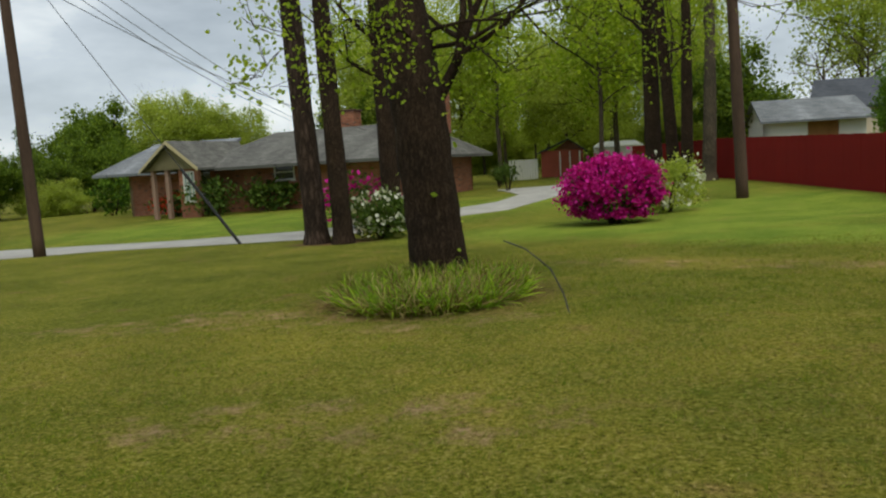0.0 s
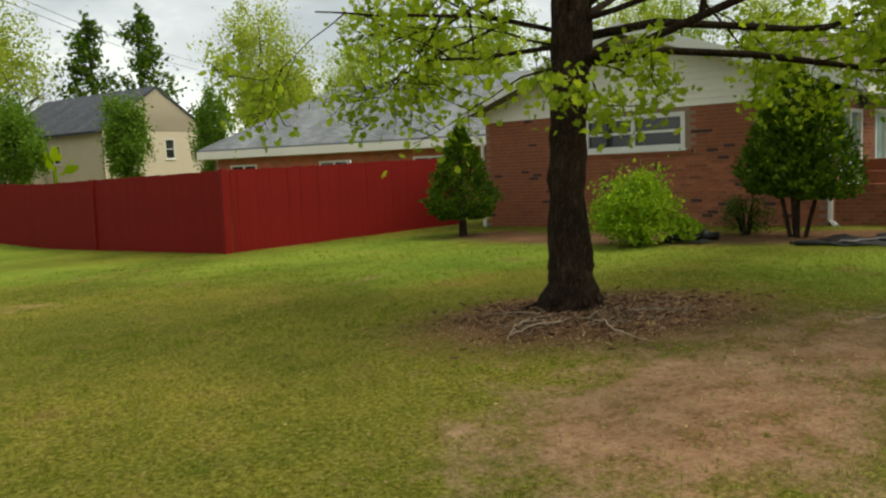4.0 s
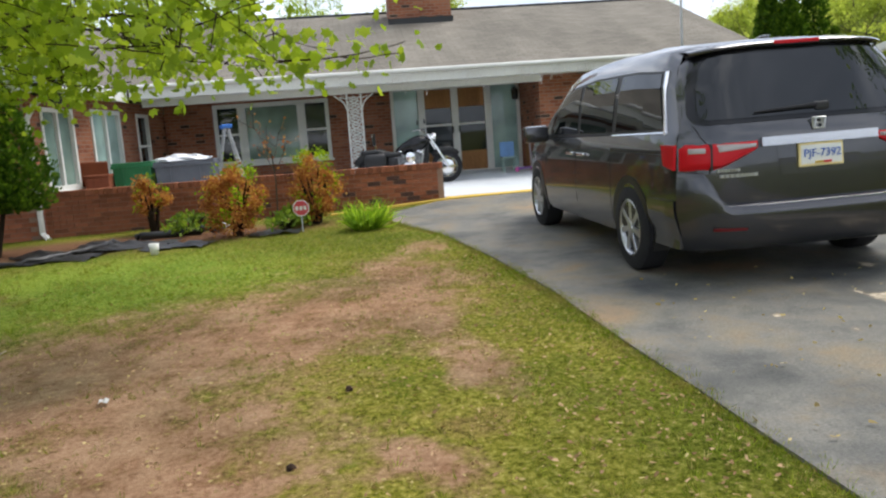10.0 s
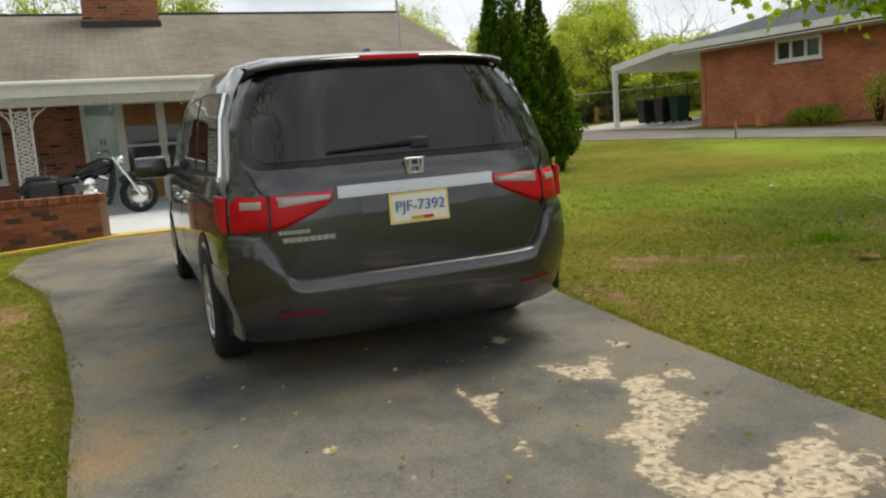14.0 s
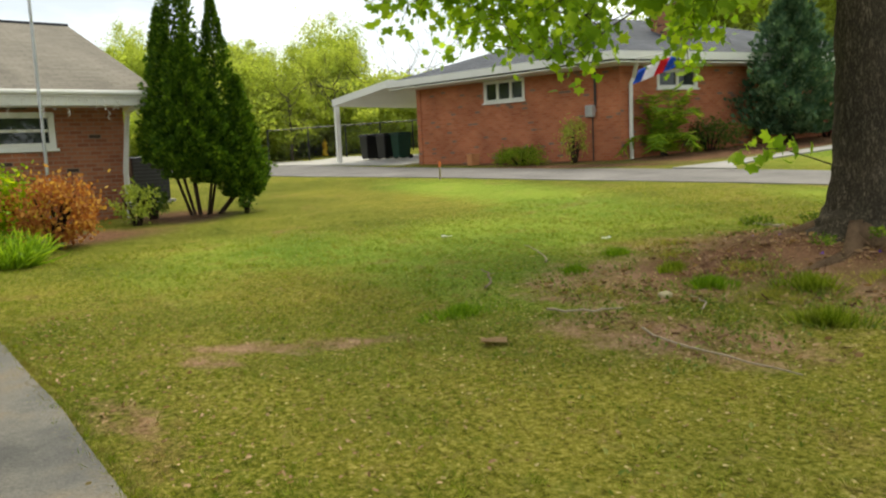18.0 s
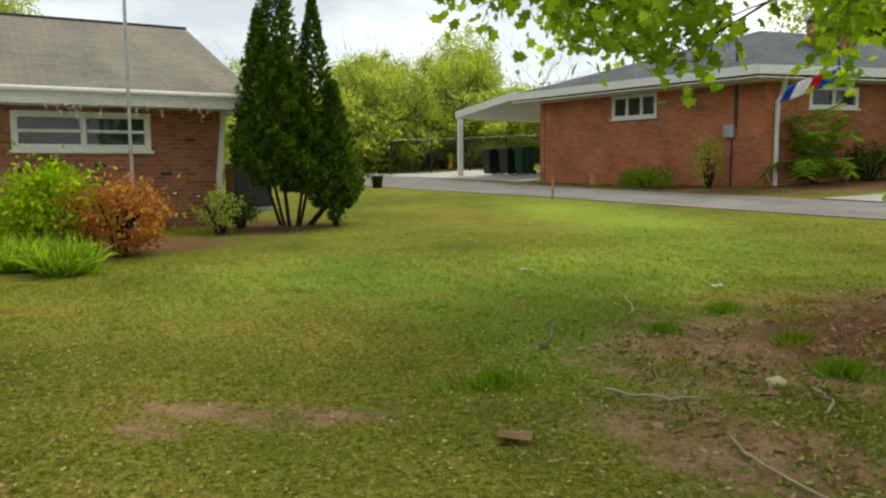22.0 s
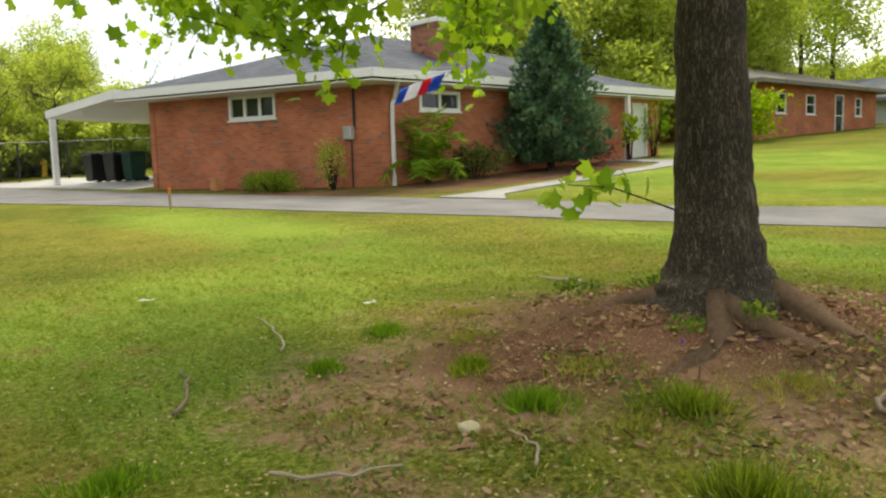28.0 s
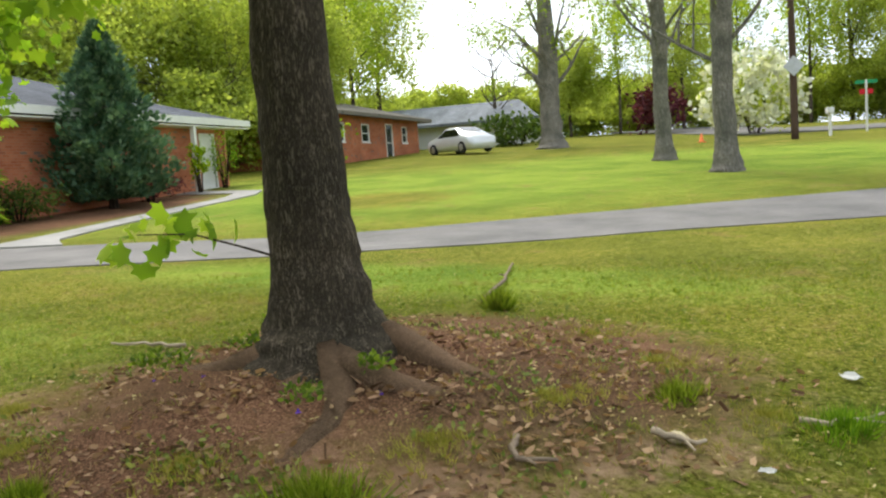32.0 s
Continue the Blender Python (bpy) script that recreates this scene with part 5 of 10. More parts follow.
# sheds far up the north lawn
sh = thing("red_shed", house_frame(-8.6, 55, 0.1, 98), "small red barn-shaped shed with white trim", "shed")
SHED_RED = plain("barn_red_paint", (0.3, 0.075, 0.05), 0.8, vary=0.2, scale=3)
part("wall", boxes((0, 3.0, 0, 2.4, 0, 1.9)), SHED_RED, sh)
part("gable", slab(bmesh.new(), (0.9, -0.01, 1.9), (3.0, -0.01, 1.9), (2.0, -0.01, 2.55), (1.9, -0.01, 2.55), 0.03), BRICK, sh)
bm = bmesh.new()
slab(bm, (-0.3, -0.2, 1.75), (1.95, -0.2, 2.7), (1.95, 2.6, 2.7), (-0.3, 2.6, 1.75), 0.08)
slab(bm, (1.95, -0.2, 2.7), (3.3, -0.2, 1.75), (3.3, 2.6, 1.75), (1.95, 2.6, 2.7), 0.08)
part("roof", bm, SHINGLE_D, sh)
for x in (1.3, 2.0, 2.7):
    part("trim_board", boxes((x, x + 0.09, -0.04, -0.01, 0.05, 1.8)), WHITE, sh)
ws = thing("white_shed", house_frame(-5.0, 57, 0.15, 98), "white metal shed with a low roof", "shed")
part("wall", boxes((0, 3.4, 0, 2.4, 0, 1.9)), WHITE, ws)
part("roof", slab(bmesh.new(), (-0.1, -0.1, 1.9), (3.5, -0.1, 1.9), (3.0, 1.3, 2.3), (0.4, 1.3, 2.3), 0.05), WHITE, ws)
wf = thing("white_fence", house_frame(-10.9, 54.6, 0, 98), "short white board fence beside the shed", "fence")
for k in range(11):
    part("board", boxes((k * 0.19, k * 0.19 + 0.17, 0, 0.03, 0, 1.45)), WHITE, wf)


# ---- the red fence ----
def fence(line, height, label):
    """A tall fence of upright boards along a line."""
    f = thing("board_fence", pose(0, 0, 0), label, "fence")
    base = boxes((0, 0.146, 0, 0.022, 0, 1), bevel=0.0)
    m = bpy.data.meshes.new("board")
    base.to_mesh(m)
    base.free()
    m.materials.append(FENCE)
    rest = bmesh.new()
    count = 0
    for a, b in zip(line, line[1:]):
        a, b = Vector(a), Vector(b)
        d = (b - a).normalized()
        ang = math.degrees(math.atan2(d.y, d.x))
        n = int((b - a).length / 0.148)
        for k in range(n):
            p = a + d * (k * 0.148)
            z = ground(*p)
            t = height + random.uniform(-0.012, 0.012)
            mt = pose(p.x, p.y, z - 0.02, 0, random.uniform(-0.3, 0.3), ang) @ Matrix.Diagonal((1, 1, t, 1))
            if count < 290 and p.y < 34:
                shared("board", m, f, mt)
                count += 1
            else:
                c = boxes((0, 0.146, 0, 0.022, 0, 1))
                bmesh.ops.transform(c, matrix=mt, verts=c.verts)
                tmp = bpy.data.meshes.new("tmp")
                c.to_mesh(tmp)
                c.free()
                rest.from_mesh(tmp)
        k = 0.0
        while k < (b - a).length:
            p = a + d * k
            part("post", boxes((-0.05, 0.05, -0.11, -0.005, -0.1, height - 0.05)), FENCE, f).matrix_basis = pose(p.x, p.y, ground(*p), 0, 0, ang)
            k += 2.4
    for p in line[1:-1]:
        part("corner_post", boxes((-0.07, 0.07, -0.07, 0.07, -0.1, height)), FENCE, f).matrix_basis = on_ground(*p)
    if len(rest.verts):
        tagged(part("far_boarding", rest, FENCE, f), kind="stuff")
    else:
        rest.free()
    return f


fence([(15.4, 12.6), (9.05, 12.5), (8.0, 17.5), (6.9, 23.0), (3.5, 33.2), (-1.5, 44.5)], 1.72, "tall dark red painted board fence round the next garden")


# ---- plants ----
LEAF_SHAPES = {
    "oval": ([(0, 0, 0), (0.28, 0.35, 0.05), (0.2, 0.75, 0.02), (0, 1, -0.06), (-0.2, 0.75, 0.02), (-0.28, 0.35, 0.05)], [(0, 1, 2, 3), (0, 3, 4, 5)]),
    "clump": ([(0, 0, 0), (0.5, 0.25, 0.1), (0.42, 0.8, -0.06), (0, 1.0, 0.08), (-0.42, 0.75, -0.04), (-0.5, 0.3, 0.1)], [(0, 1, 2, 3), (0, 3, 4, 5)]),
    "maple": ([(0, 0, 0), (0.22, 0.22, 0.02), (0.62, 0.2, -0.08), (0.43, 0.44, 0.03), (0.5, 0.76, -0.08), (0.25, 0.74, 0.03), (0, 1.05, -0.12), (-0.25, 0.74, 0.03), (-0.5, 0.76, -0.08), (-0.43, 0.44, 0.03), (-0.6, 0.22, -0.08), (-0.22, 0.22, 0.02)],
              [(0, 1, 3, 5, 7, 9, 11), (1, 2, 3), (3, 4, 5), (5, 6, 7), (7, 8, 9), (9, 10, 11)]),
    "needle": ([(-0.06, 0, 0), (0.06, 0, 0), (0.16, 0.5, 0.03), (0, 1, 0), (-0.16, 0.5, 0.03)], [(0, 1, 2, 3, 4)]),
    "strap": ([(-0.016, 0, 0), (0.016, 0, 0), (0.018, 0.5, 0.03), (0.008, 0.85, 0.16), (0, 1, 0.3), (-0.008, 0.85, 0.16), (-0.018, 0.5, 0.03)], [(0, 1, 2, 6), (6, 2, 3, 5), (5, 3, 4)]),
    "blade": ([(-0.035, 0, 0), (0.035, 0, 0), (0.022, 0.6, 0.05), (0, 1, 0.2), (-0.022, 0.6, 0.05)], [(0, 1, 2, 3, 4)]),
    "spray": ([(0, 0, 0), (0.22, 0.3, 0.04), (0.3, 0.75, 0), (0.08, 0.62, 0.02), (0, 1.05, 0), (-0.1, 0.62, 0.02), (-0.3, 0.75, 0), (-0.22, 0.3, 0.04)], [(0, 1, 2, 3, 4, 5, 6, 7)]),
}


def foliage(name, pts, size, material, shape="oval", up=None, spread_up=1.0, jitter=0.35, dirs=None, seed=1, face=0.0):
    """One mesh of many leaves, one at each of pts. dirs: the way each leaf points; up pulls all of them upwards (+) or down (-); face turns their upper sides to the sky."""
    rng = np.random.default_rng(seed)
    pts = np.asarray(pts, float).reshape(-1, 3)
    n = len(pts)
    tv, tf = LEAF_SHAPES[shape]
    tv = np.array(tv, float)
    d = rng.normal(size=(n, 3)) if dirs is None else np.asarray(dirs, float) + rng.normal(size=(n, 3)) * jitter
    if up is not None:
        d = d * np.array([1, 1, spread_up]) + np.array([0, 0, up])
    d /= np.linalg.norm(d, axis=1, keepdims=True) + 1e-9
    r = rng.normal(size=(n, 3)) + np.array([0, 0, face])
    a = np.cross(d, r)
    a /= np.linalg.norm(a, axis=1, keepdims=True) + 1e-9
    b = np.cross(a, d)
    s = (size * rng.uniform(0.6, 1.35, n))[:, None, None]
    v = pts[:, None] + s * (tv[None, :, 0:1] * a[:, None] + tv[None, :, 1:2] * d[:, None] + tv[None, :, 2:3] * b[:, None])
    k = len(tv)
    me = bpy.data.meshes.new(name)
    nf = len(tf)
    sizes = np.tile([len(f) for f in tf], n)
    flat = np.concatenate([np.array(f) for f in tf])
    loops = (np.arange(n)[:, None] * k + flat[None]).ravel()
    me.vertices.add(n * k)
    me.vertices.foreach_set("co", v.reshape(-1).astype(np.float32))
    me.loops.add(len(loops))
    me.loops.foreach_set("vertex_index", loops.astype(np.int32))
    me.polygons.add(n * nf)
    me.polygons.foreach_set("loop_start", np.concatenate([[0], np.cumsum(sizes)[:-1]]).astype(np.int32))
    me.update(calc_edges=True)
    me.materials.append(material)
    return me


def leafy(name, parent, me, label="", kind=""):
    ob = new(name, me)
    ob.parent = parent
    return tagged(ob, label, kind=kind or "stuff")


def puffs(rng, centre, radii, n, clumps, inner=0.55, clump=0.3):
    """Points gathered into clumps through an ellipsoid's outer shell: an uneven crown with gaps."""
    c = rng.normal(size=(clumps, 3))
    c /= np.linalg.norm(c, axis=1, keepdims=True)
    c *= rng.uniform(inner, 1.0, (clumps, 1))
    pick = rng.integers(0, clumps, n)
    off = rng.normal(size=(n, 3)) * clump * rng.uniform(0.5, 1.3, clumps)[pick][:, None]
    return np.asarray(centre) + (c[pick] + off) * np.asarray(radii)


def grow(bm, rng, p, d, length, r, depth, tips, bend=0.25, up=0.06, kids=(2, 4), sides=6, shrink=0.62, floor=-9.0):
    """A limb that bends, tapers and forks; its twig ends are gathered in tips."""
    pts, rad, q, v = [Vector(p)], [r], Vector(p), Vector(d).normalized()
    n = 8 if depth > 2 else 5 if depth > 1 else 4
    for k in range(n):
        v = (v + Vector(rng.normal(size=3) * bend * 0.5) + Vector((0, 0, up))).normalized()
        if q.z + v.z * length / n < floor:
            v = Vector((v.x, v.y, 0.04)).normalized()
        q = q + v * (length / n)
        pts.append(q.copy())
        rad.append(max(0.004, r * (1 - 0.75 * (k + 1) / n)))
    tube(bm, pts, rad, sides if depth > 1 else 4, closed=False)
    if depth <= 1:
        tips += [(pts[i], v.copy()) for i in range(1, len(pts))]
    if depth > 0:
        for _ in range(rng.integers(*kids)):
            k = int(rng.integers(2, n + 1))
            side = Vector(rng.normal(size=3))
            nd = (v + side.normalized() * 0.9).normalized()
            grow(bm, rng, pts[k], nd, length * shrink * rng.uniform(0.7, 1.1), max(0.006, rad[k] * 0.75), depth - 1, tips, bend, up, kids, sides, shrink, floor)
    return tips


def around(rng, tips, per, spread_r):
    pts = np.repeat(np.array([t[0][:] for t in tips]), per, axis=0)
    return pts + rng.normal(size=pts.shape) * spread_r


def trunk_mesh(pts, radii, sides=16, rough=0.12, steps=6):
    """A trunk refined between the given points, with a lumpy outline."""
    P, R = [], []
    for i in range(len(pts) - 1):
        for k in range(steps):
            u = k / steps
            P.append(Vector(pts[i]).lerp(Vector(pts[i + 1]), u))
            R.append(radii[i] * (1 - u) + radii[i + 1] * u)
    P.append(Vector(pts[-1]))
    R.append(radii[-1])
    return tube(bmesh.new(), P, R, sides, rough=rough)


def roots(bm, rng, n, r, reach):
    for k in range(n):
        w = 2 * math.pi * (k + rng.uniform(-0.25, 0.25)) / n
        L = reach * rng.uniform(0.6, 1.2)
        c, s = math.cos(w), math.sin(w)
        cw, sw = math.cos(w + 0.35), math.sin(w + 0.35)
        tube(bm, [(c * r * 0.5, s * r * 0.5, r * 0.9), (c * r * 1.1, s * r * 1.1, r * 0.28), (c * L * 0.55, s * L * 0.55, 0.02), (cw * L, sw * L, -0.06)], [r * 0.42, r * 0.26, r * 0.16, 0.02], 7, rough=0.25)


# -- the tree in its ring of lilyturf --
rng = np.random.default_rng(11)
x, y = -1.75, 8.2
t1 = thing("lawn_tree", on_ground(x, y), "broad dark-barked tree standing in a ring of lilyturf", "tree")
bm = trunk_mesh([(0, 0, -0.15), (0, 0, 0.25), (-0.06, 0, 1.0), (-0.16, 0, 2.4), (-0.42, 0.02, 4.2), (-0.7, 0.05, 6.5), (-0.9, 0.1, 9.5)], [0.52, 0.42, 0.38, 0.37, 0.33, 0.26, 0.14], 18)
part("trunk", bm, BARK_B, t1, smooth=True)
bm, tips = bmesh.new(), []
limb_specs = [((-0.12, 0, 2.15), (0.75, -0.1, 0.9), 2.6, 0.1), ((0.45, -0.1, 3.0), (0.25, 0.1, 1), 2.5, 0.06), ((0.5, 0, 3.1), (0.9, 0.2, 0.55), 2.4, 0.045), ((-0.4, 0, 4.2), (0.9, 0.3, 0.8), 3.2, 0.1), ((-0.4, 0, 4.0), (-0.9, 0.2, 0.6), 3.0, 0.1), ((-0.5, 0, 5), (0.2, -0.9, 0.6), 3.0, 0.09), ((-0.2, 0, 3.1), (-0.6, -0.5, 0.4), 1.6, 0.05), ((-0.7, 0, 6.3), (0.4, 0.6, 0.7), 3.0, 0.09)]
for p, d, L, r in limb_specs:
    grow(bm, rng, p, d, L, r, 3, tips, up=0.05)
for p, d, L, r in (((-0.2, 0, 3.3), (0.3, -1, 0.0), 1.8, 0.03), ((0.0, 0, 3.2), (1, 0, 0.05), 2.8, 0.035), ((0.0, 0, 3.4), (0.8, -0.6, 0.05), 2.2, 0.03)):
    grow(bm, rng, p, d, L, r, 3, tips, up=0.0, kids=(3, 5), floor=2.6)
part("limb_structure", bm, BARK_B, t1, smooth=True)
leafy("crown", t1, foliage("crown", around(rng, tips, 4, 0.16), 0.062, LEAF_S, "oval", seed=2))
stem_leaves = np.array([(0.42 * math.cos(a) - 0.1 * h_ / 2, 0.42 * math.sin(a), h_) for a, h_ in zip(rng.uniform(0, 6.3, 18), rng.uniform(0.3, 4.5, 18))])
leafy("trunk_foliage", t1, foliage("trunk_foliage", stem_leaves, 0.1, LEAF_S, "oval", seed=5))
# lilyturf ring
rng = np.random.default_rng(12)
LEAF_SHAPES["strap"] = ([(-0.022, 0, 0), (0.022, 0, 0), (0.024, 0.45, 0.0), (0.017, 0.78, -0.12), (0, 0.98, -0.42), (-0.017, 0.78, -0.12), (-0.024, 0.45, 0.0)], [(0, 1, 2, 6), (6, 2, 3, 5), (5, 3, 4)])
ang, rad = rng.uniform(0, 2 * math.pi, 6000), np.sqrt(rng.uniform(0.06, 1, 6000))
px, py = -1.5 + 1.12 * rad * np.cos(ang), 7.05 + 1.15 * rad * np.sin(ang)
pz = np.array([ground(a, b) for a, b in zip(px, py)])
tv = np.stack([np.cos(ang) * rad * 0.75, np.sin(ang) * rad * 0.75, 1.05 - 0.35 * rad], 1)
for lo_, hi_, mat_, name, lab in ((0, 2900, BLADE_D, "lilyturf", "ring of straw-tipped lilyturf round the tree"), (2900, 6000, LEAF_M, "lilyturf_green", "fresh green lilyturf leaves arching round the tree")):
    tagged(new(name, foliage(name, np.stack([px, py, pz], 1)[lo_:hi_], 0.31, mat_, "strap", dirs=tv[lo_:hi_], jitter=0.3, seed=3, face=0.3)), lab, "groundcover", kind="stuff")
hoop = tagged(new("wire_hoop"), "thin bent wire hoop stuck in the lawn", "wire")
hoop.matrix_basis = on_ground(0.0, 6.6)
part("wire", tube(bmesh.new(), [(0.35, -0.6, 0), (0.28, -0.5, 0.2), (0.1, -0.2, 0.42), (-0.25, 0.2, 0.6), (-0.6, 0.6, 0.66)], [0.008] * 5, 5), BLACK, hoop)


# -- tall bare trunks by the north driveway --
def tall_tree(x, y, r, height, lean, bark, seed, leaf, low=4.0, size=0.13, per=9, limbs=9, label="tall slender tree with thin spring leaves"):
    rng = np.random.default_rng(seed)
    t = thing("tall_tree", on_ground(x, y), label, "tree")
    lx, ly = lean
    part("trunk", trunk_mesh([(0, 0, -0.2), (0, 0, 0.3), (lx * 0.3, ly * 0.3, height * 0.3), (lx, ly, height)], [r * 1.35, r, r * 0.85, r * 0.3], 12), bark, t, smooth=True)
    bm, tips = bmesh.new(), []
    for k in range(limbs):
        z = low + (height - low) * (k + 0.5) / limbs
        u = z / height
        w = rng.uniform(0, 6.28)
        grow(bm, rng, (lx * u, ly * u, z), (math.cos(w), math.sin(w), 0.45), (height - z) * 0.25 + 1.2, r * 0.28 * (1.2 - u), 2, tips)
    part("limb_structure", bm, bark, t)
    leafy("crown", t, foliage("crown", around(rng, tips, per, 0.3), size, leaf, "oval", seed=seed, face=1.2))
    return t


tall_tree(-7.95, 17.0, 0.32, 17, (-0.9, 0.2), BARK_P, 21, LEAF_W, 5.5, label="tall trunk with rough brown bark beside the driveway")
tall_tree(-6.98, 16.55, 0.27, 15, (-0.5, 0.1), BARK_B, 22, LEAF_W, 6.0, label="tall dark trunk standing close beside another")
tall_tree(-7.3, 21.1, 0.33, 16, (-0.4, 0.2), BARK_B, 23, LEAF_W, 4.0, label="tall dark trunk behind a white azalea")
tall_tree(0.0, 37.2, 0.42, 19, (-0.3, 0.2), BARK_B, 24, LEAF_W, 6.0)
tall_tree(0.95, 36.0, 0.3, 18, (-1.2, 0.2), BARK_B, 25, LEAF_W, 5.0)
tall_tree(1.5, 35.2, 0.28, 18, (0.2, 0.2), BARK_B, 26, LEAF_W, 5.0)
tall_tree(2.4, 33.6, 0.3, 14, (0.3, 0.2), BARK_A, 27, LEAF_S, 5.0, limbs=5, label="pale grey trunk by the red fence")


def pole(x, y, h_, r, lean, label):
    p = thing("utility_pole", on_ground(x, y), label, "pole")
    part("shaft", trunk_mesh([(0, 0, -0.3), (lean[0] * 0.5, lean[1] * 0.5, h_ / 2), (*lean, h_)], [r, r * 0.88, r * 0.72], 12, 0.03), POLE, p, smooth=True)
    return p


p1 = pole(-17.75, 17.55, 10.5, 0.19, (-0.35, 0), "dark creosoted wooden utility pole beside the driveway")
part("crossarm", boxes((-1.1, 1.1, -0.06, 0.06, 9.6, 9.75), bevel=0.01), POLE, p1)
for s in (-0.9, 0, 0.9):
    part("insulator", lathe(bmesh.new(), [(0.03, 0.0), (0.06, 0.04), (0.03, 0.12), (0.0, 0.13)], 8, "z", (s - 0.3, 0, 9.75)), STEEL, p1)
p2 = pole(3.15, 24.2, 10.0, 0.19, (-0.35, 0), "weathered brown wooden pole in the lawn")
guy = thing("guy_wire", pose(-11.2, 18.45, ground(-11.2, 18.45)), "steel guy wire with a dark guard anchored in the grass", "cable")
part("wire", tube(bmesh.new(), [(0, 0, 0), (-6.7, -0.9, 9.4)], [0.012, 0.012], 5), BLACK, guy)
part("guard", tube(bmesh.new(), [(0, 0, 0), (-1.65, -0.22, 2.3)], [0.05, 0.05], 8), BLACK, guy)
for k, (a, b) in enumerate((((-18.6, 17.5, 9.3), (-16.6, 34.5, 3.6)), ((-18.0, 17.5, 9.3), (-16.0, 34.4, 3.5)), ((-17.2, 17.5, 9.3), (-15.4, 34.4, 3.6)), ((-18.1, 17.5, 8.2), (-13.8, 35.0, 3.4)), ((-18.6, 17.5, 9.35), (3.0, 24.2, 9.4)), ((3.0, 24.2, 9.3), (30.0, 60.0, 11.0)), ((3.0, 24.2, 9.0), (30.0, 60.0, 10.4)))):
    a, b = Vector(a), Vector(b)
    pts = [a.lerp(b, u / 10) - Vector((0, 0, 0.5 * math.sin(math.pi * u / 10))) for u in range(11)]
    tagged(part("power_line", tube(bmesh.new(), pts, [0.014] * 11, 5), BLACK), "black overhead power line", "cable", "overhead lines")


# -- shrubs --
LEAF_D2 = leaf_mat("summer_leaf", (0.09, 0.15, 0.02), (0.22, 0.31, 0.04), 0.45)


def shrub(name, x, y, rx, ry, hgt, leaf, label, n=2500, size=0.09, shape="oval", seed=1, stems=9, clumps=60, lift=0.52, base=0.0, second=None, clump=0.2, z=None):
    rng = np.random.default_rng(seed)
    t = thing(name, pose(x, y, ground(x, y) if z is None else z), label, "shrub")
    for k in range(stems):
        w = rng.uniform(0, 6.28)
        e = (math.cos(w) * rx * 0.6, math.sin(w) * ry * 0.6, hgt * rng.uniform(0.55, 0.85))
        bm = tube(bmesh.new(), [(0.1 * math.cos(w) * rx, 0.1 * math.sin(w) * ry, -0.05), (e[0] * 0.45, e[1] * 0.45, e[2] * 0.5), e], [0.03, 0.02, 0.008], 5)
        part("stem", bm, BARK_B, t)
    c = (0, 0, base + (hgt - base) * lift)
    pts = puffs(rng, c, (rx, ry, (hgt - base) * 0.5), n, clumps, 0.5, clump)
    pts = pts[pts[:, 2] > 0.03]
    leafy("foliage", t, foliage("foliage", pts, size, leaf, shape, up=0.35, seed=seed))
    if second:
        m2, n2, s2, shp = second
        pts = puffs(rng, (c[0], c[1], c[2] + 0.04), (rx * 1.03, ry * 1.03, (hgt - base) * 0.53), n2, clumps, 0.85, clump * 0.8)
        pts = pts[pts[:, 2] > hgt * 0.12]
        leafy("blossom", t, foliage("blossom", pts, s2, m2, shp, up=0.4, seed=seed + 50))
    return t


shrub("azalea", -0.3, 18.6, 1.16, 1.05, 1.56, LEAF_D, "large azalea bush covered in magenta flowers", 3500, 0.1, seed=31, clumps=110, second=(LEAF_P, 17000, 0.075, "clump"), clump=0.14)
shrub("white_azalea", 0.95, 21.2, 0.95, 0.9, 1.5, LEAF_W, "loose azalea bush with white flowers", 2600, 0.1, seed=32, clumps=60, second=(LEAF_F, 240, 0.1, "clump"))
shrub("white_azalea", -6.3, 17.6, 0.95, 0.85, 1.15, LEAF_D, "dark azalea bush with white flowers between the trunks", 2600, 0.11, seed=33, clumps=60, second=(LEAF_F, 230, 0.11, "clump"))
shrub("pink_azalea", -8.6, 21.5, 1.2, 0.9, 1.7, LEAF_D, "azalea bush with pink flowers", 1200, 0.12, seed=34, second=(LEAF_P, 300, 0.14, "clump"))
shrub("lime_bush", 12.75, 5.1, 0.68, 0.66, 1.18, LEAF_M, "round bright green bush in the house bed", 7500, 0.065, seed=35, clumps=90)
shrub("dark_shrub", 14.7, 4.3, 0.42, 0.42, 0.68, LEAF_D, "small dark green shrub in the house bed", 1800, 0.06, "needle", seed=36, clumps=50)
shrub("small_bush", 13.5, 4.75, 0.4, 0.35, 0.4, LEAF_M, "low bright green bush in the house bed", 500, 0.1, seed=37, clumps=16)
shrub("thin_bush", 14.9, 8.4, 0.4, 0.4, 0.7, LEAF_R, "thin reddish bush against the brick wall", 220, 0.06, seed=38, clumps=14)
shrub("nandina", 16.05, 1.65, 0.34, 0.32, 0.85, LEAF_R, "thin heavenly bamboo with orange-red leaves", 2000, 0.042, seed=39, clumps=18, base=0.25, clump=0.13, second=(LEAF_L, 160, 0.045, "oval"))
shrub("nandina", 15.0, 0.0, 0.42, 0.4, 0.9, LEAF_R, "heavenly bamboo with orange and yellow leaves", 5200, 0.042, seed=40, clumps=36, lift=0.56, clump=0.14, second=(LEAF_L, 900, 0.045, "oval"))
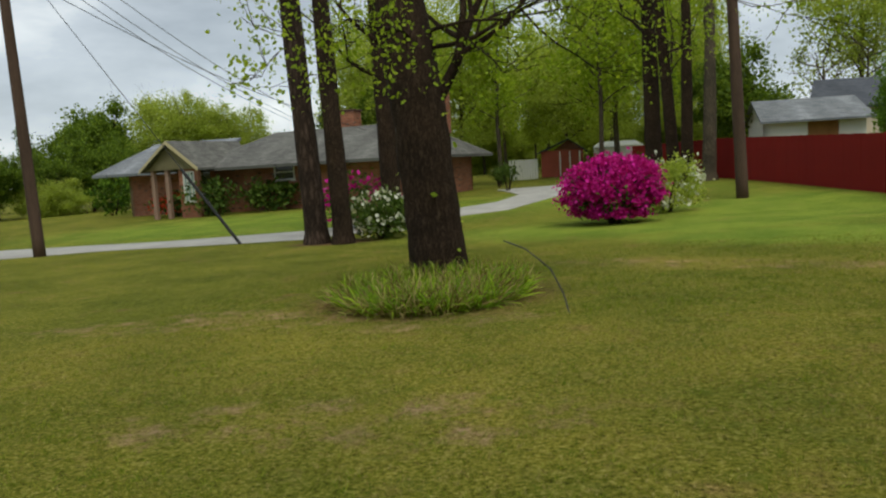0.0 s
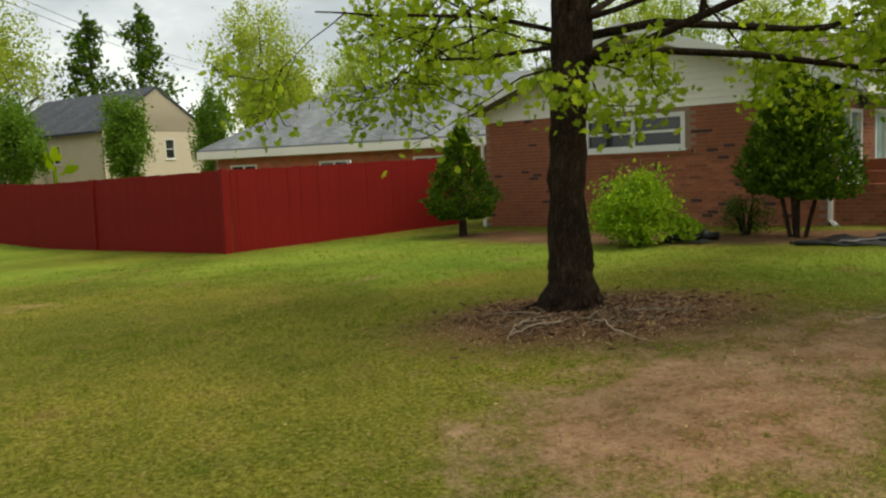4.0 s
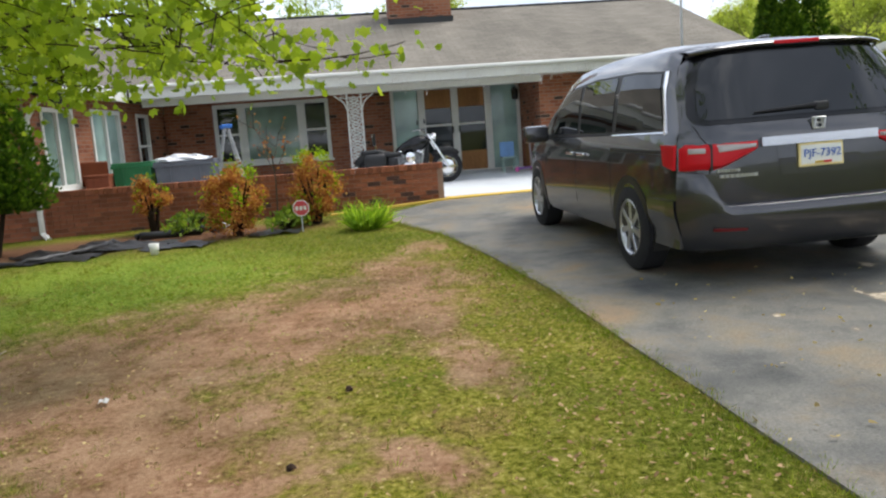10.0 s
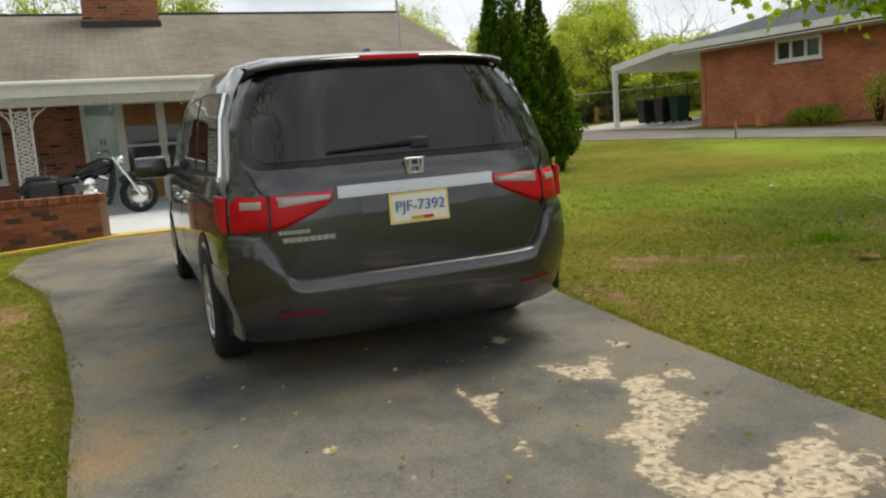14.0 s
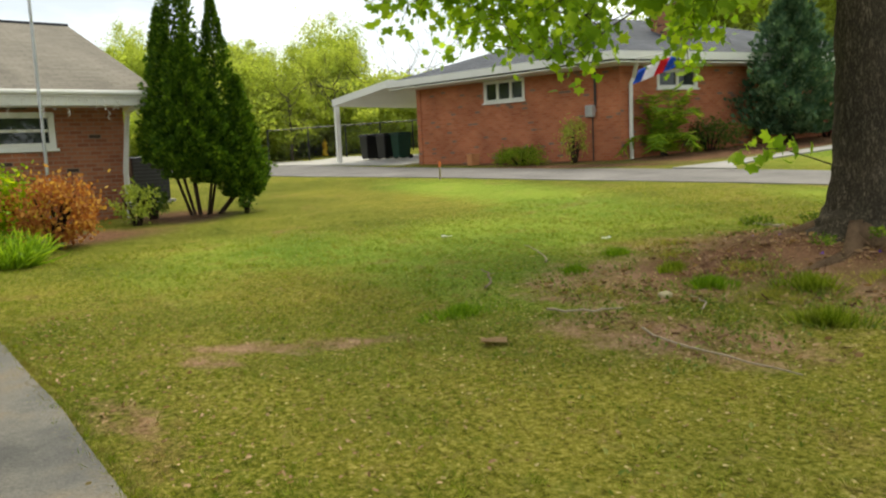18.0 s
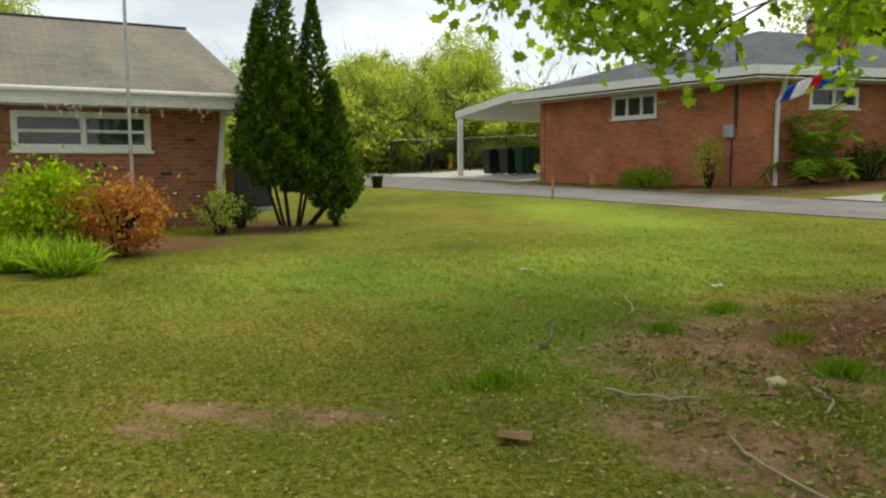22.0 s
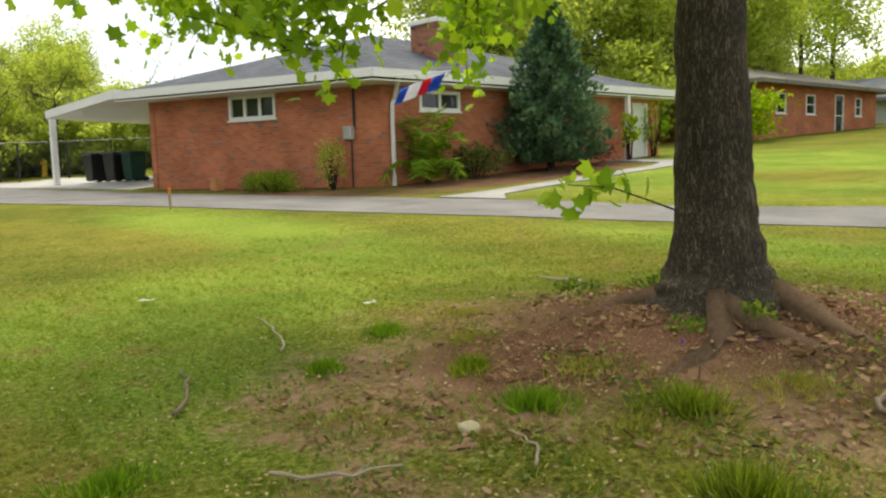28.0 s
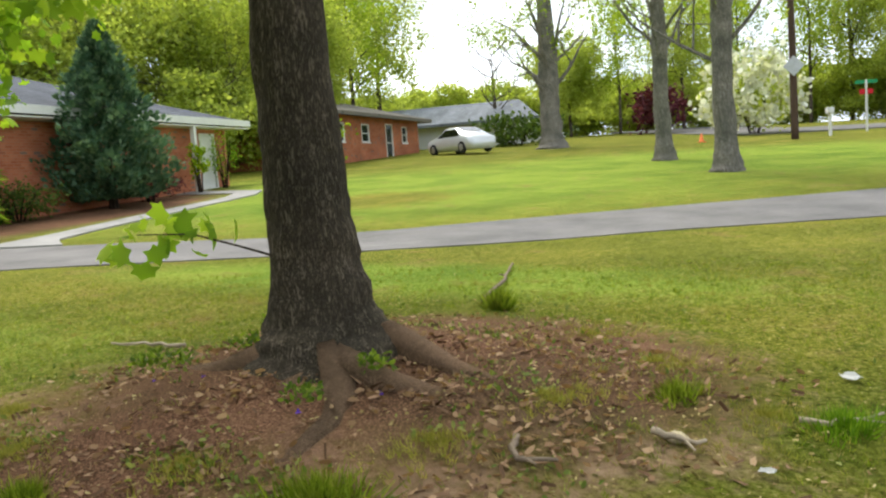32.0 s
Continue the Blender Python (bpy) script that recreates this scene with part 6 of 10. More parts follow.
shrub("nandina", 15.75, -0.95, 0.36, 0.36, 0.95, LEAF_R, "heavenly bamboo with orange leaves and yellow tips", 4600, 0.042, seed=41, clumps=32, lift=0.56, clump=0.14, second=(LEAF_L, 900, 0.045, "oval"))
shrub("weed_patch", 15.6, 0.9, 0.6, 0.3, 0.3, LEAF_D2, "patch of green weeds along the low wall", 400, 0.08, seed=42, clumps=24)
shrub("weed_patch", 15.4, -0.6, 0.8, 0.3, 0.25, LEAF_D2, "patch of green weeds along the low wall", 500, 0.08, seed=43, clumps=24)
shrub("yellow_shrub", 19.6, -6.6, 0.85, 0.8, 1.15, LEAF_L, "yellow-green shrub by the house", 5200, 0.075, seed=44, clumps=60)
shrub("red_barberry", 19.05, -7.4, 0.62, 0.6, 0.98, LEAF_R, "bushy red and orange shrub in the flower bed", 3200, 0.065, seed=45, clumps=70)
shrub("small_shrub", 21.3, -8.8, 0.45, 0.4, 0.7, LEAF_W, "small green shrub at the foot of the brick wall", 600, 0.07, seed=46, clumps=24)
shrub("small_shrub", 22.2, -9.2, 0.4, 0.35, 0.6, LEAF_D, "small dark shrub at the foot of the brick wall", 600, 0.07, seed=47, clumps=24)
shrub("fern_clump", 26.9, -20.45, 1.1, 0.5, 0.55, LEAF_M, "bright green fern clump at the brick wall", 2200, 0.16, "blade", seed=48, clumps=40, lift=0.4)
shrub("thin_bush", 25.4, -21.3, 0.5, 0.45, 1.25, LEAF_W, "thin greyish bush below the electric meter", 800, 0.07, seed=49, clumps=22)
shrub("low_shrub", 23.9, -25.1, 1.0, 0.8, 0.95, LEAF_D, "low dark shrub in the mulch bed", 1800, 0.08, seed=50)
shrub("low_shrub", 23.3, -29.6, 0.9, 0.8, 0.9, LEAF_X, "low maroon barberry in the mulch bed", 1800, 0.07, seed=51)
shrub("climbing_rose", 23.3, -33.9, 0.5, 0.5, 1.9, LEAF_M, "climbing green shrub by the front wall", 500, 0.09, seed=52, clumps=26)
shrub("potted_shrub", 23.0, -31.8, 0.35, 0.35, 1.5, LEAF_L, "tall yellow-green potted shrub by the front door", 260, 0.14, seed=53, clumps=14, base=0.5)
shrub("round_bush", 23.9, -43.0, 1.5, 1.3, 2.4, LEAF_L, "round lime bush before the far brick house", 1600, 0.2, seed=54, clumps=40)
shrub("dogwood", 3.3, -57, 2.4, 2.0, 4.4, LEAF_W, "dogwood in white bloom beyond the lawn", 700, 0.3, seed=55, second=(LEAF_F, 1500, 0.3, "clump"))
shrub("maroon_tree", 8.0, -69, 2.2, 2.0, 3.4, LEAF_X, "small maroon-leaved tree down the street", 1200, 0.35, seed=56)
shrub("hedge", 17.2, -60, 3.0, 1.5, 2.0, LEAF_D, "dark hedge down the street", 1200, 0.3, seed=57)
shrub("porch_bush", -21.2, 32.2, 1.6, 1.0, 1.7, LEAF_D, "dark bush by the porch of the brick house", 900, 0.22, seed=58)
shrub("porch_bush", -18.2, 32.8, 1.5, 0.9, 1.5, LEAF_D, "dark bush along the brick wall", 900, 0.22, seed=59)
shrub("red_azalea", -23.8, 33.4, 1.4, 0.9, 1.1, LEAF_D, "low azalea with red flowers by the porch", 500, 0.2, seed=60, second=(leaf_mat("red_flower", (0.5, 0.05, 0.02), (0.7, 0.12, 0.06)), 200, 0.18, "clump"))
shrub("clipped_hedge", -33.5, 40, 1.6, 1.4, 2.6, LEAF_C, "dark clipped hedge at the corner of the lot", 1500, 0.2, seed=61, clump=0.12)
for k, (x, y) in enumerate(((-10.6, 40.5), (-8.6, 41.5), (-6.9, 36.0))):
    shrub("topiary", x, y, 0.55, 0.55, 1.3, LEAF_D, "small clipped bush beside the driveway", 500, 0.12, seed=62 + k, base=0.3)


def cone(t, rng, cx, cy, h0, h1, r, n, leaf, size=0.12, shape="spray", bulge=0.22, name="crown", lump=0.16):
    """A dense cone-shaped crown of upright sprays, lumpy in outline."""
    u = rng.uniform(0, 1, n) ** 1.35
    prof = np.where(u < bulge, 0.6 + 0.4 * np.sin(0.5 * np.pi * u / bulge), (1 - (u - bulge) / (1 - bulge)) ** 0.85)
    w = rng.uniform(0, 2 * np.pi, n)
    bumps = 1 + lump * np.sin(w * 5 + u * 17) + lump * 0.8 * np.sin(w * 9 - u * 31) + rng.normal(size=n) * 0.05
    q = r * prof * bumps * np.sqrt(rng.uniform(0.45, 1, n))
    pts = np.stack([cx + q * np.cos(w), cy + q * np.sin(w), h0 + (h1 - h0) * u], 1)
    dirs = np.stack([np.cos(w) * 0.8, np.sin(w) * 0.8, np.full(n, 0.7)], 1)
    leafy(name, t, foliage(name, pts, size, leaf, shape, dirs=dirs, seed=int(n)))


def arborvitae(x, y, spec, label, seed, leaf=LEAF_C, stems=(0.05,), size=0.085, name="arborvitae", lump=0.16):
    rng = np.random.default_rng(seed)
    t = thing(name, on_ground(x, y), label, "tree")
    for cx, cy, h0, h1, r, n in spec:
        tube_pts = [(cx * 0.25, cy * 0.25, -0.1), (cx * 0.7, cy * 0.7, h0), (cx, cy, h0 + (h1 - h0) * 0.7)]
        part("trunk", tube(bmesh.new(), tube_pts, [stems[0] * 1.2, stems[0], 0.012], 7), BARK_P, t)
        cone(t, rng, cx, cy, h0, h1, r, n, leaf, size, lump=lump)
    return t


arborvitae(13.15, 9.85, [(0, 0, 0.35, 2.3, 0.7, 9000)], "small cone-shaped arborvitae at the corner of the brick house", 71, stems=(0.08,))
arborvitae(14.5, 3.3, [(-0.05, 0.1, 0.7, 2.9, 0.62, 7000), (0.1, -0.35, 0.6, 2.45, 0.52, 4600), (0.05, 0.42, 0.7, 2.35, 0.5, 4400), (-0.2, -0.1, 0.65, 1.9, 0.5, 3000)], "bushy multi-stemmed arborvitae in the house bed", 72, stems=(0.032,), lump=0.24)
arborvitae(22.2, -10.1, [(0.1, 0.22, 0.9, 4.75, 0.55, 9500), (-0.25, 0.22, 0.7, 3.2, 0.58, 8200), (0.2, 0.5, 1.0, 3.75, 0.42, 6000), (0.05, -0.42, 0.7, 3.95, 0.42, 6600), (-0.28, -0.7, 0.3, 2.5, 0.42, 5200), (-0.3, -0.2, 0.6, 2.3, 0.5, 5200), (-0.1, -0.95, 0.4, 1.6, 0.22, 2200), (0.28, 0.7, 1.0, 2.2, 0.26, 2200)], "clump of tall arborvitae at the end of the house", 73, stems=(0.026,), lump=0.26)
shrub("small_conifer", 21.6, -10.75, 0.16, 0.16, 0.34, LEAF_C, "small round conifer shoot beside the arborvitae", 500, 0.06, "spray", seed=91, clumps=14)
arborvitae(23.15, -27.68, [(0, 0, 0.25, 4.85, 1.2, 15000)], "blue-green spruce before the neighbour's house", 74, leaf=LEAF_B, stems=(0.12,), size=0.17, name="spruce", lump=0.42)
for x, y, r, z, sd in ((9.98, 34.4, 1.3, 5.1, 75), (14.1, 33.2, 1.05, 5.3, 76), (18.4, 33.6, 0.95, 5.4, 77)):
    rng = np.random.default_rng(sd)
    t = thing("columnar_tree", on_ground(x, y), "egg-shaped bright green tree behind the red fence", "tree")
    part("trunk", tube(bmesh.new(), [(0, 0, -0.1), (0, 0, 1.0), (0, 0, z * 0.8)], [0.1, 0.08, 0.02], 7), BARK_P, t)
    pts = puffs(rng, (0, 0, z * 0.55), (r, r, z * 0.42), 14000, 90, 0.35, 0.15)
    leafy("crown", t, foliage("crown", pts, 0.12, LEAF_G, "oval", up=0.3, seed=sd, face=0.8))

# banana plant and palm
ban = thing("banana_plant", on_ground(11.3, 33.8), "yellow-green banana plant behind the red fence", "plant")
rng = np.random.default_rng(80)
leafy("foliage", ban, foliage("foliage", rng.normal(size=(14, 3)) * 0.3 + (0, 0, 1.9), 0.65, LEAF_L, "oval", up=1.0, seed=80))
part("stem", rod((0, 0, 0), (0, 0, 2.0), 0.08), LEAF_L, ban)
palm = thing("palm", on_ground(24.0, -23.4), "small feathery palm in the mulch bed", "palm")
palm.scale = (0.95, 0.95, 1.18)
part("stem", tube(bmesh.new(), [(0, 0, -0.1), (0, 0, 0.3)], [0.12, 0.09], 8), BARK_P, palm)
rng = np.random.default_rng(81)
for k in range(18):
    w, e = 2.4 * k, (0.45, 0.8, 1.1)[k % 3] + rng.uniform(0, 0.2)
    pts, dirs = [], []
    rib = []
    for s in range(11):
        u = s / 10
        q = Vector((math.cos(w) * (0.15 + e * u), math.sin(w) * (0.15 + e * u), 0.15 + (2.3 if k % 3 < 2 else 1.5) * u - (0.3 + (1.3 if k % 3 < 2 else 1.0) * e) * u * u))
        rib.append(q)
    for s in range(1, 11):
        dv = (rib[s] - rib[s - 1]).normalized()
        sd = dv.cross(Vector((0, 0, 1))).normalized()
        for sg in (-1, 1):
            for j in (0.0, 0.25, 0.5, 0.75):
                pts.append(rib[s - 1].lerp(rib[s], j))
                dirs.append(sd * sg + dv * 0.45 - Vector((0, 0, 0.25)))
    bm = tube(bmesh.new(), rib, [0.014] * 11, 4)
    f_ob = part("frond", bm, LEAF_M, palm)
    leafy("leaf_fringe", f_ob, foliage("leaflets", [p[:] for p in pts], 0.36, LEAF_M, "blade", dirs=[d[:] for d in dirs], jitter=0.15, seed=90 + k))

# lilies
for x, y, r, hh, sd in ((14.7, -1.85, 0.32, 0.3, 85), (17.6, -6.9, 0.45, 0.34, 86), (18.1, -6.4, 0.4, 0.34, 87)):
    rng = np.random.default_rng(sd)
    a, q = rng.uniform(0, 6.28, 520), r * 0.55 * np.sqrt(rng.uniform(0, 1, 520))
    lily = thing("daylily", on_ground(x, y), "clump of bright green strap-leaved daylilies", "plant")
    leafy("foliage", lily, foliage("foliage", np.stack([q * np.cos(a), q * np.sin(a), 0 * a], 1), hh * 1.05, LEAF_M, "strap", dirs=np.stack([np.cos(a) * 0.6, np.sin(a) * 0.6, 0 * a + 1], 1), seed=sd))

# -- the mulched tree before the wing --
rng = np.random.default_rng(101)
t2 = thing("mulched_tree", on_ground(7.82, 2.28), "young dark-barked tree in a mulch ring, in new leaf", "tree")
bm = trunk_mesh([(0, 0, -0.1), (0, 0, 0.08), (0.02, 0, 0.4), (0.0, 0.02, 1.1), (0.06, 0, 1.9), (0.12, 0.0, 2.7), (0.2, 0.05, 3.8), (0.15, 0.1, 5.5)], [0.33, 0.27, 0.21, 0.172, 0.165, 0.185, 0.12, 0.05], 18, 0.3)
roots(bm, rng, 6, 0.24, 0.5)
part("trunk", bm, BARK_B, t2, smooth=True)
bm, tips = bmesh.new(), []
for p, d, L, r in (((0.06, 0, 2.35), (0.72, -1.0, 0.2), 5.0, 0.05), ((0.12, 0, 2.95), (1.0, -0.4, 0.2), 4.2, 0.038), ((0.1, 0, 2.7), (0.2, -1.0, 0.2), 3.8, 0.032), ((0.1, 0, 2.6), (-0.5, 0.9, 0.45), 2.6, 0.03), ((0.1, 0, 2.7), (-0.8, -0.5, 0.6), 2.0, 0.03),
                   ((0.15, 0, 3.0), (0.3, 0.9, 0.5), 3.0, 0.055), ((0.2, 0, 3.4), (0.9, 0.2, 0.6), 3.0, 0.055), ((0.2, 0, 3.6), (-0.7, 0.2, 0.7), 2.6, 0.05), ((0.1, 0, 2.5), (-0.3, 1.0, 0.25), 2.2, 0.028), ((0.15, 0, 2.9), (0.6, -0.9, 0.55), 4.6, 0.06), ((0.15, 0, 2.8), (0.0, -1.0, 0.4), 3.6, 0.05), ((0.1, 0, 2.7), (0.95, 0.45, 0.35), 3.2, 0.05)):
    grow(bm, rng, p, d, L, r, 3, tips, bend=0.2, up=0.004, kids=(4, 6), shrink=0.52, floor=1.85)
for p, d, L, r in (((0.0, 0.05, 2.3), (-0.75, 0.35, -0.3), 1.0, 0.014), ((0.05, -0.1, 2.35), (-0.5, -0.8, -0.25), 1.0, 0.014), ((0.1, -0.05, 2.4), (0.3, -0.9, -0.3), 1.1, 0.014), ((0.0, 0.05, 2.5), (-0.9, -0.1, -0.15), 1.3, 0.016)):
    grow(bm, rng, p, d, L, r, 2, tips, bend=0.25, up=-0.01, kids=(3, 5), shrink=0.55, floor=1.45)
for P, r in (([(0.06, -0.02, 2.3), (0.8, -0.55, 2.42), (1.5, -1.05, 2.36), (2.0, -1.42, 2.27), (2.39, -1.7, 2.2), (2.92, -2.07, 2.39), (3.24, -2.3, 2.51), (3.69, -2.62, 2.59), (4.1, -2.95, 2.56)], 0.034),
             ([(0.1, 0.0, 2.55), (0.9, -0.4, 2.72), (1.7, -0.72, 2.7), (2.43, -1.0, 2.68), (2.82, -1.16, 2.7), (3.22, -1.33, 2.86), (3.58, -1.47, 2.97), (4.2, -1.75, 3.1)], 0.04)):
    tube(bm, P, [1.25 * r * (1 - 0.7 * i / (len(P) - 1)) for i in range(len(P))], 7, rough=0.2)
    for i in range(3, len(P) - 1):
        for w in (0.8, -0.9):
            a = math.atan2(P[i + 1][1] - P[i][1], P[i + 1][0] - P[i][0]) + w
            grow(bm, rng, P[i], (math.cos(a), math.sin(a), rng.uniform(-0.25, 0.1)), 1.1, 0.009, 2, tips, bend=0.25, up=-0.004, kids=(3, 4), shrink=0.55, floor=1.85)
part("limb_structure", bm, BARK_B, t2, smooth=True)
pts2 = around(rng, tips, 4, 0.12)
pts2 = pts2[(pts2[:, 1] < 0.5) | (rng.uniform(0, 1, len(pts2)) < 0.4)]
leafy("crown", t2, foliage("crown", pts2, 0.072, LEAF_S, "maple", up=-0.8, seed=102))

# -- the large maple by the neighbour's lawn --
rng = np.random.default_rng(111)
t3 = thing("maple_tree", pose(11.03, -13.05, ground(11.03, -13.05) - 0.06), "large maple with thick grey bark and bare spreading roots", "tree")
bm = trunk_mesh([(0.05, 0, -0.2), (0.06, 0, 0.06), (0.07, 0, 0.22), (0.08, 0, 0.55), (0.09, 0, 0.95), (0.11, 0, 1.8), (0.14, 0.0, 2.7), (0.17, 0, 3.6), (0.2, 0, 6.0)], [0.6, 0.44, 0.3, 0.235, 0.21, 0.198, 0.192, 0.18, 0.1], 24, 0.14)
part("trunk", bm, BARK_A, t3, smooth=True)
ROOT = bark_mat("earthy_root", (0.3, 0.19, 0.12), (0.46, 0.31, 0.2), 34)
for k in range(13):
    w = 0.483 * k + rng.uniform(-0.2, 0.2)
    reach = rng.uniform(0.5, 1.7)
    P, Q = [], []
    for i in range(9):
        u = i / 8
        d_ = 0.26 + reach * u
        ww = w + 0.4 * math.sin(u * 4 + 2.3 * k)
        gx_, gy_ = d_ * math.cos(ww), d_ * math.sin(ww)
        P.append((gx_, gy_, ground(11.03 + gx_, -13.05 + gy_) - ground(11.03, -13.05) + 0.02 + 0.05 * (1 - u) ** 4 - 0.04 * u + 0.016 * math.sin(11 * u + k)))
        Q.append((0.1 if k % 2 else 0.055) * (1 - u) ** 1.5 + 0.018)
    part("root", tube(bmesh.new(), P, Q, 9, rough=0.45), ROOT, t3, "bare brown surface root", smooth=True)
bm, tips = bmesh.new(), []
for p, d, L, r in (((0.1, 0.15, 2.4), (0.85, 1.0, 0.02), 2.0, 0.03), ((0.2, 0, 2.45), (1.0, 0.5, 0.04), 3.0, 0.04), ((0.1, 0.1, 2.5), (0.5, 1.0, 0.12), 1.7, 0.028), ((0.15, 0, 2.5), (1.0, -0.15, 0.06), 3.4, 0.04), ((0.15, 0.05, 2.6), (1.0, 0.2, 0.1), 3.2, 0.04), ((0.1, 0.1, 2.9), (-0.3, 1.0, 0.75), 3.0, 0.05), ((-0.1, 0, 2.8), (-1.0, 0.1, 0.4), 4.2, 0.08),
                   ((0, -0.1, 2.7), (0.5, -1.0, 0.3), 4.6, 0.07), ((-0.05, 0, 2.9), (-0.7, -0.8, 0.45), 4.0, 0.08), ((0.05, 0, 3.4), (0.8, 0.3, 0.5), 3.4, 0.07), ((0.05, 0, 3.7), (-0.4, 0.5, 0.8), 3.6, 0.07), ((0.1, 0, 4.4), (0.5, -0.4, 0.8), 3.4, 0.06), ((0.1, 0.1, 2.9), (0.95, 0.4, 0.35), 3.2, 0.05), ((0.1, 0, 3.0), (1.0, 0.0, 0.4), 3.6, 0.05)):
    grow(bm, rng, p, d, L, r, 3, tips, bend=0.18, up=0.0, kids=(4, 6), shrink=0.52, floor=1.68)
tw = []
tube(bm, [(0.24, 0.1, 0.56), (0.4, 0.22, 0.64), (0.58, 0.34, 0.72), (0.8, 0.48, 0.74)], [0.007, 0.006, 0.005, 0.003], 5)
part("limb_structure", bm, BARK_A, t3, smooth=True)
pts3 = around(rng, tips, 3, 0.12)
pts3 = pts3[rng.uniform(0, 1, len(pts3)) < 0.66]
leafy("crown", t3, foliage("crown", pts3, 0.1, LEAF_M, "maple", up=-0.9, seed=112))
low = np.array([(0.46 + 0.4 * u, 0.26 + 0.26 * u, 0.68 + 0.06 * math.sin(3 * u)) for u in rng.uniform(0, 1, 26)]) + rng.normal(size=(26, 3)) * 0.045
leafy("low_twig_foliage", t3, foliage("low_twig_foliage", low, 0.1, LEAF_M, "maple", up=-0.5, seed=113))


# -- distant trees: a few kinds, copied --
def far_tree(seed, height, radius, leaf, size, n, trunk_r, bark, clumps=55, lift=0.62, tall=0.42, label="", bare=False, low=0.22):
    rng = np.random.default_rng(seed)
    t = thing("tree", pose(0, 0, 0), label, "tree", "background trees")
    part("trunk", trunk_mesh([(0, 0, -0.3), (0.1, 0, height * 0.3), (-0.1, 0.1, height * 0.6), (0, 0, height * 0.9)], [trunk_r, trunk_r * 0.8, trunk_r * 0.5, 0.04], 8, 0.1, 3), bark, t, smooth=True)
    bm, tips = bmesh.new(), []
    for k in range(12 if bare else 8):
        z = height * (0.28 + 0.055 * k)
        w = 2.4 * k
        grow(bm, rng, (0, 0, z), (math.cos(w), math.sin(w), 0.55), radius * 0.85, trunk_r * 0.35, 2 if not bare else 3, tips, sides=5)
    part("limb_structure", bm, bark, t)
    if n:
        pts = puffs(rng, (0, 0, height * lift), (radius, radius, height * tall), n, clumps, 0.3, 0.12)
        pts = pts[pts[:, 2] > height * low]
        leafy("crown", t, foliage("crown", pts, size, leaf, "clump", seed=seed, face=1.3))
    return t


def pine(seed, height, radius, leaf, n, label):
    rng = np.random.default_rng(seed)
    t = thing("pine_tree", pose(0, 0, 0), label, "tree", "background pines")
    part("trunk", trunk_mesh([(0, 0, -0.3), (0.1, 0, height * 0.5), (0, 0, height)], [0.3, 0.22, 0.05], 8, 0.1, 3), BARK_P, t, smooth=True)
    pts = []
    for k in range(16):
        z = height * (0.35 + 0.62 * k / 15)
        w = rng.uniform(0, 6.28)
        L = radius * (1.15 - 0.9 * (k / 15)) * rng.uniform(0.6, 1.1)
        c = np.array([math.cos(w) * L * 0.7, math.sin(w) * L * 0.7, z])
        pts.append(c + rng.normal(size=(n // 16, 3)) * np.array([L * 0.35, L * 0.35, 0.45]))
        part("bough", tube(bmesh.new(), [(0, 0, z - 0.6), tuple(c)], [0.06, 0.02], 5), BARK_P, t)
    leafy("crown", t, foliage("crown", np.concatenate(pts), 0.42, leaf, "spray", up=0.3, seed=seed))
    return t


kinds = {
    "k": far_tree(207, 4.2, 3.4, LEAF_W, 0.125, 30000, 0.1, BARK_A, 110, 0.42, 0.5, low=0.0, label="brushy thicket in light green leaf"),
    "a": far_tree(201, 13, 4.2, LEAF_W, 0.14, 18000, 0.18, BARK_A, 110, label="tall tree in thin light green spring leaf"),
    "b": far_tree(202, 10, 4.4, LEAF_W, 0.135, 36000, 0.2, BARK_A, 150, low=0.08, label="rounded tree in bright yellow-green leaf"),
    "c": far_tree(203, 9, 4.0, LEAF_D2, 0.2, 18000, 0.25, BARK_B, 80, low=0.1, label="dense dark green tree"),
    "d": far_tree(204, 14, 3.2, LEAF_S, 0.14, 6000, 0.15, BARK_A, 80, 0.62, 0.4, label="slender open tree with sparse new leaves"),
    "e": far_tree(205, 9, 3.4, LEAF_W, 0.4, 0, 0.22, BARK_A, label="bare grey tree against the sky", bare=True),
    "p": pine(206, 14, 3.2, LEAF_C, 2600, "dark pine with layered boughs"),
}
used = set()


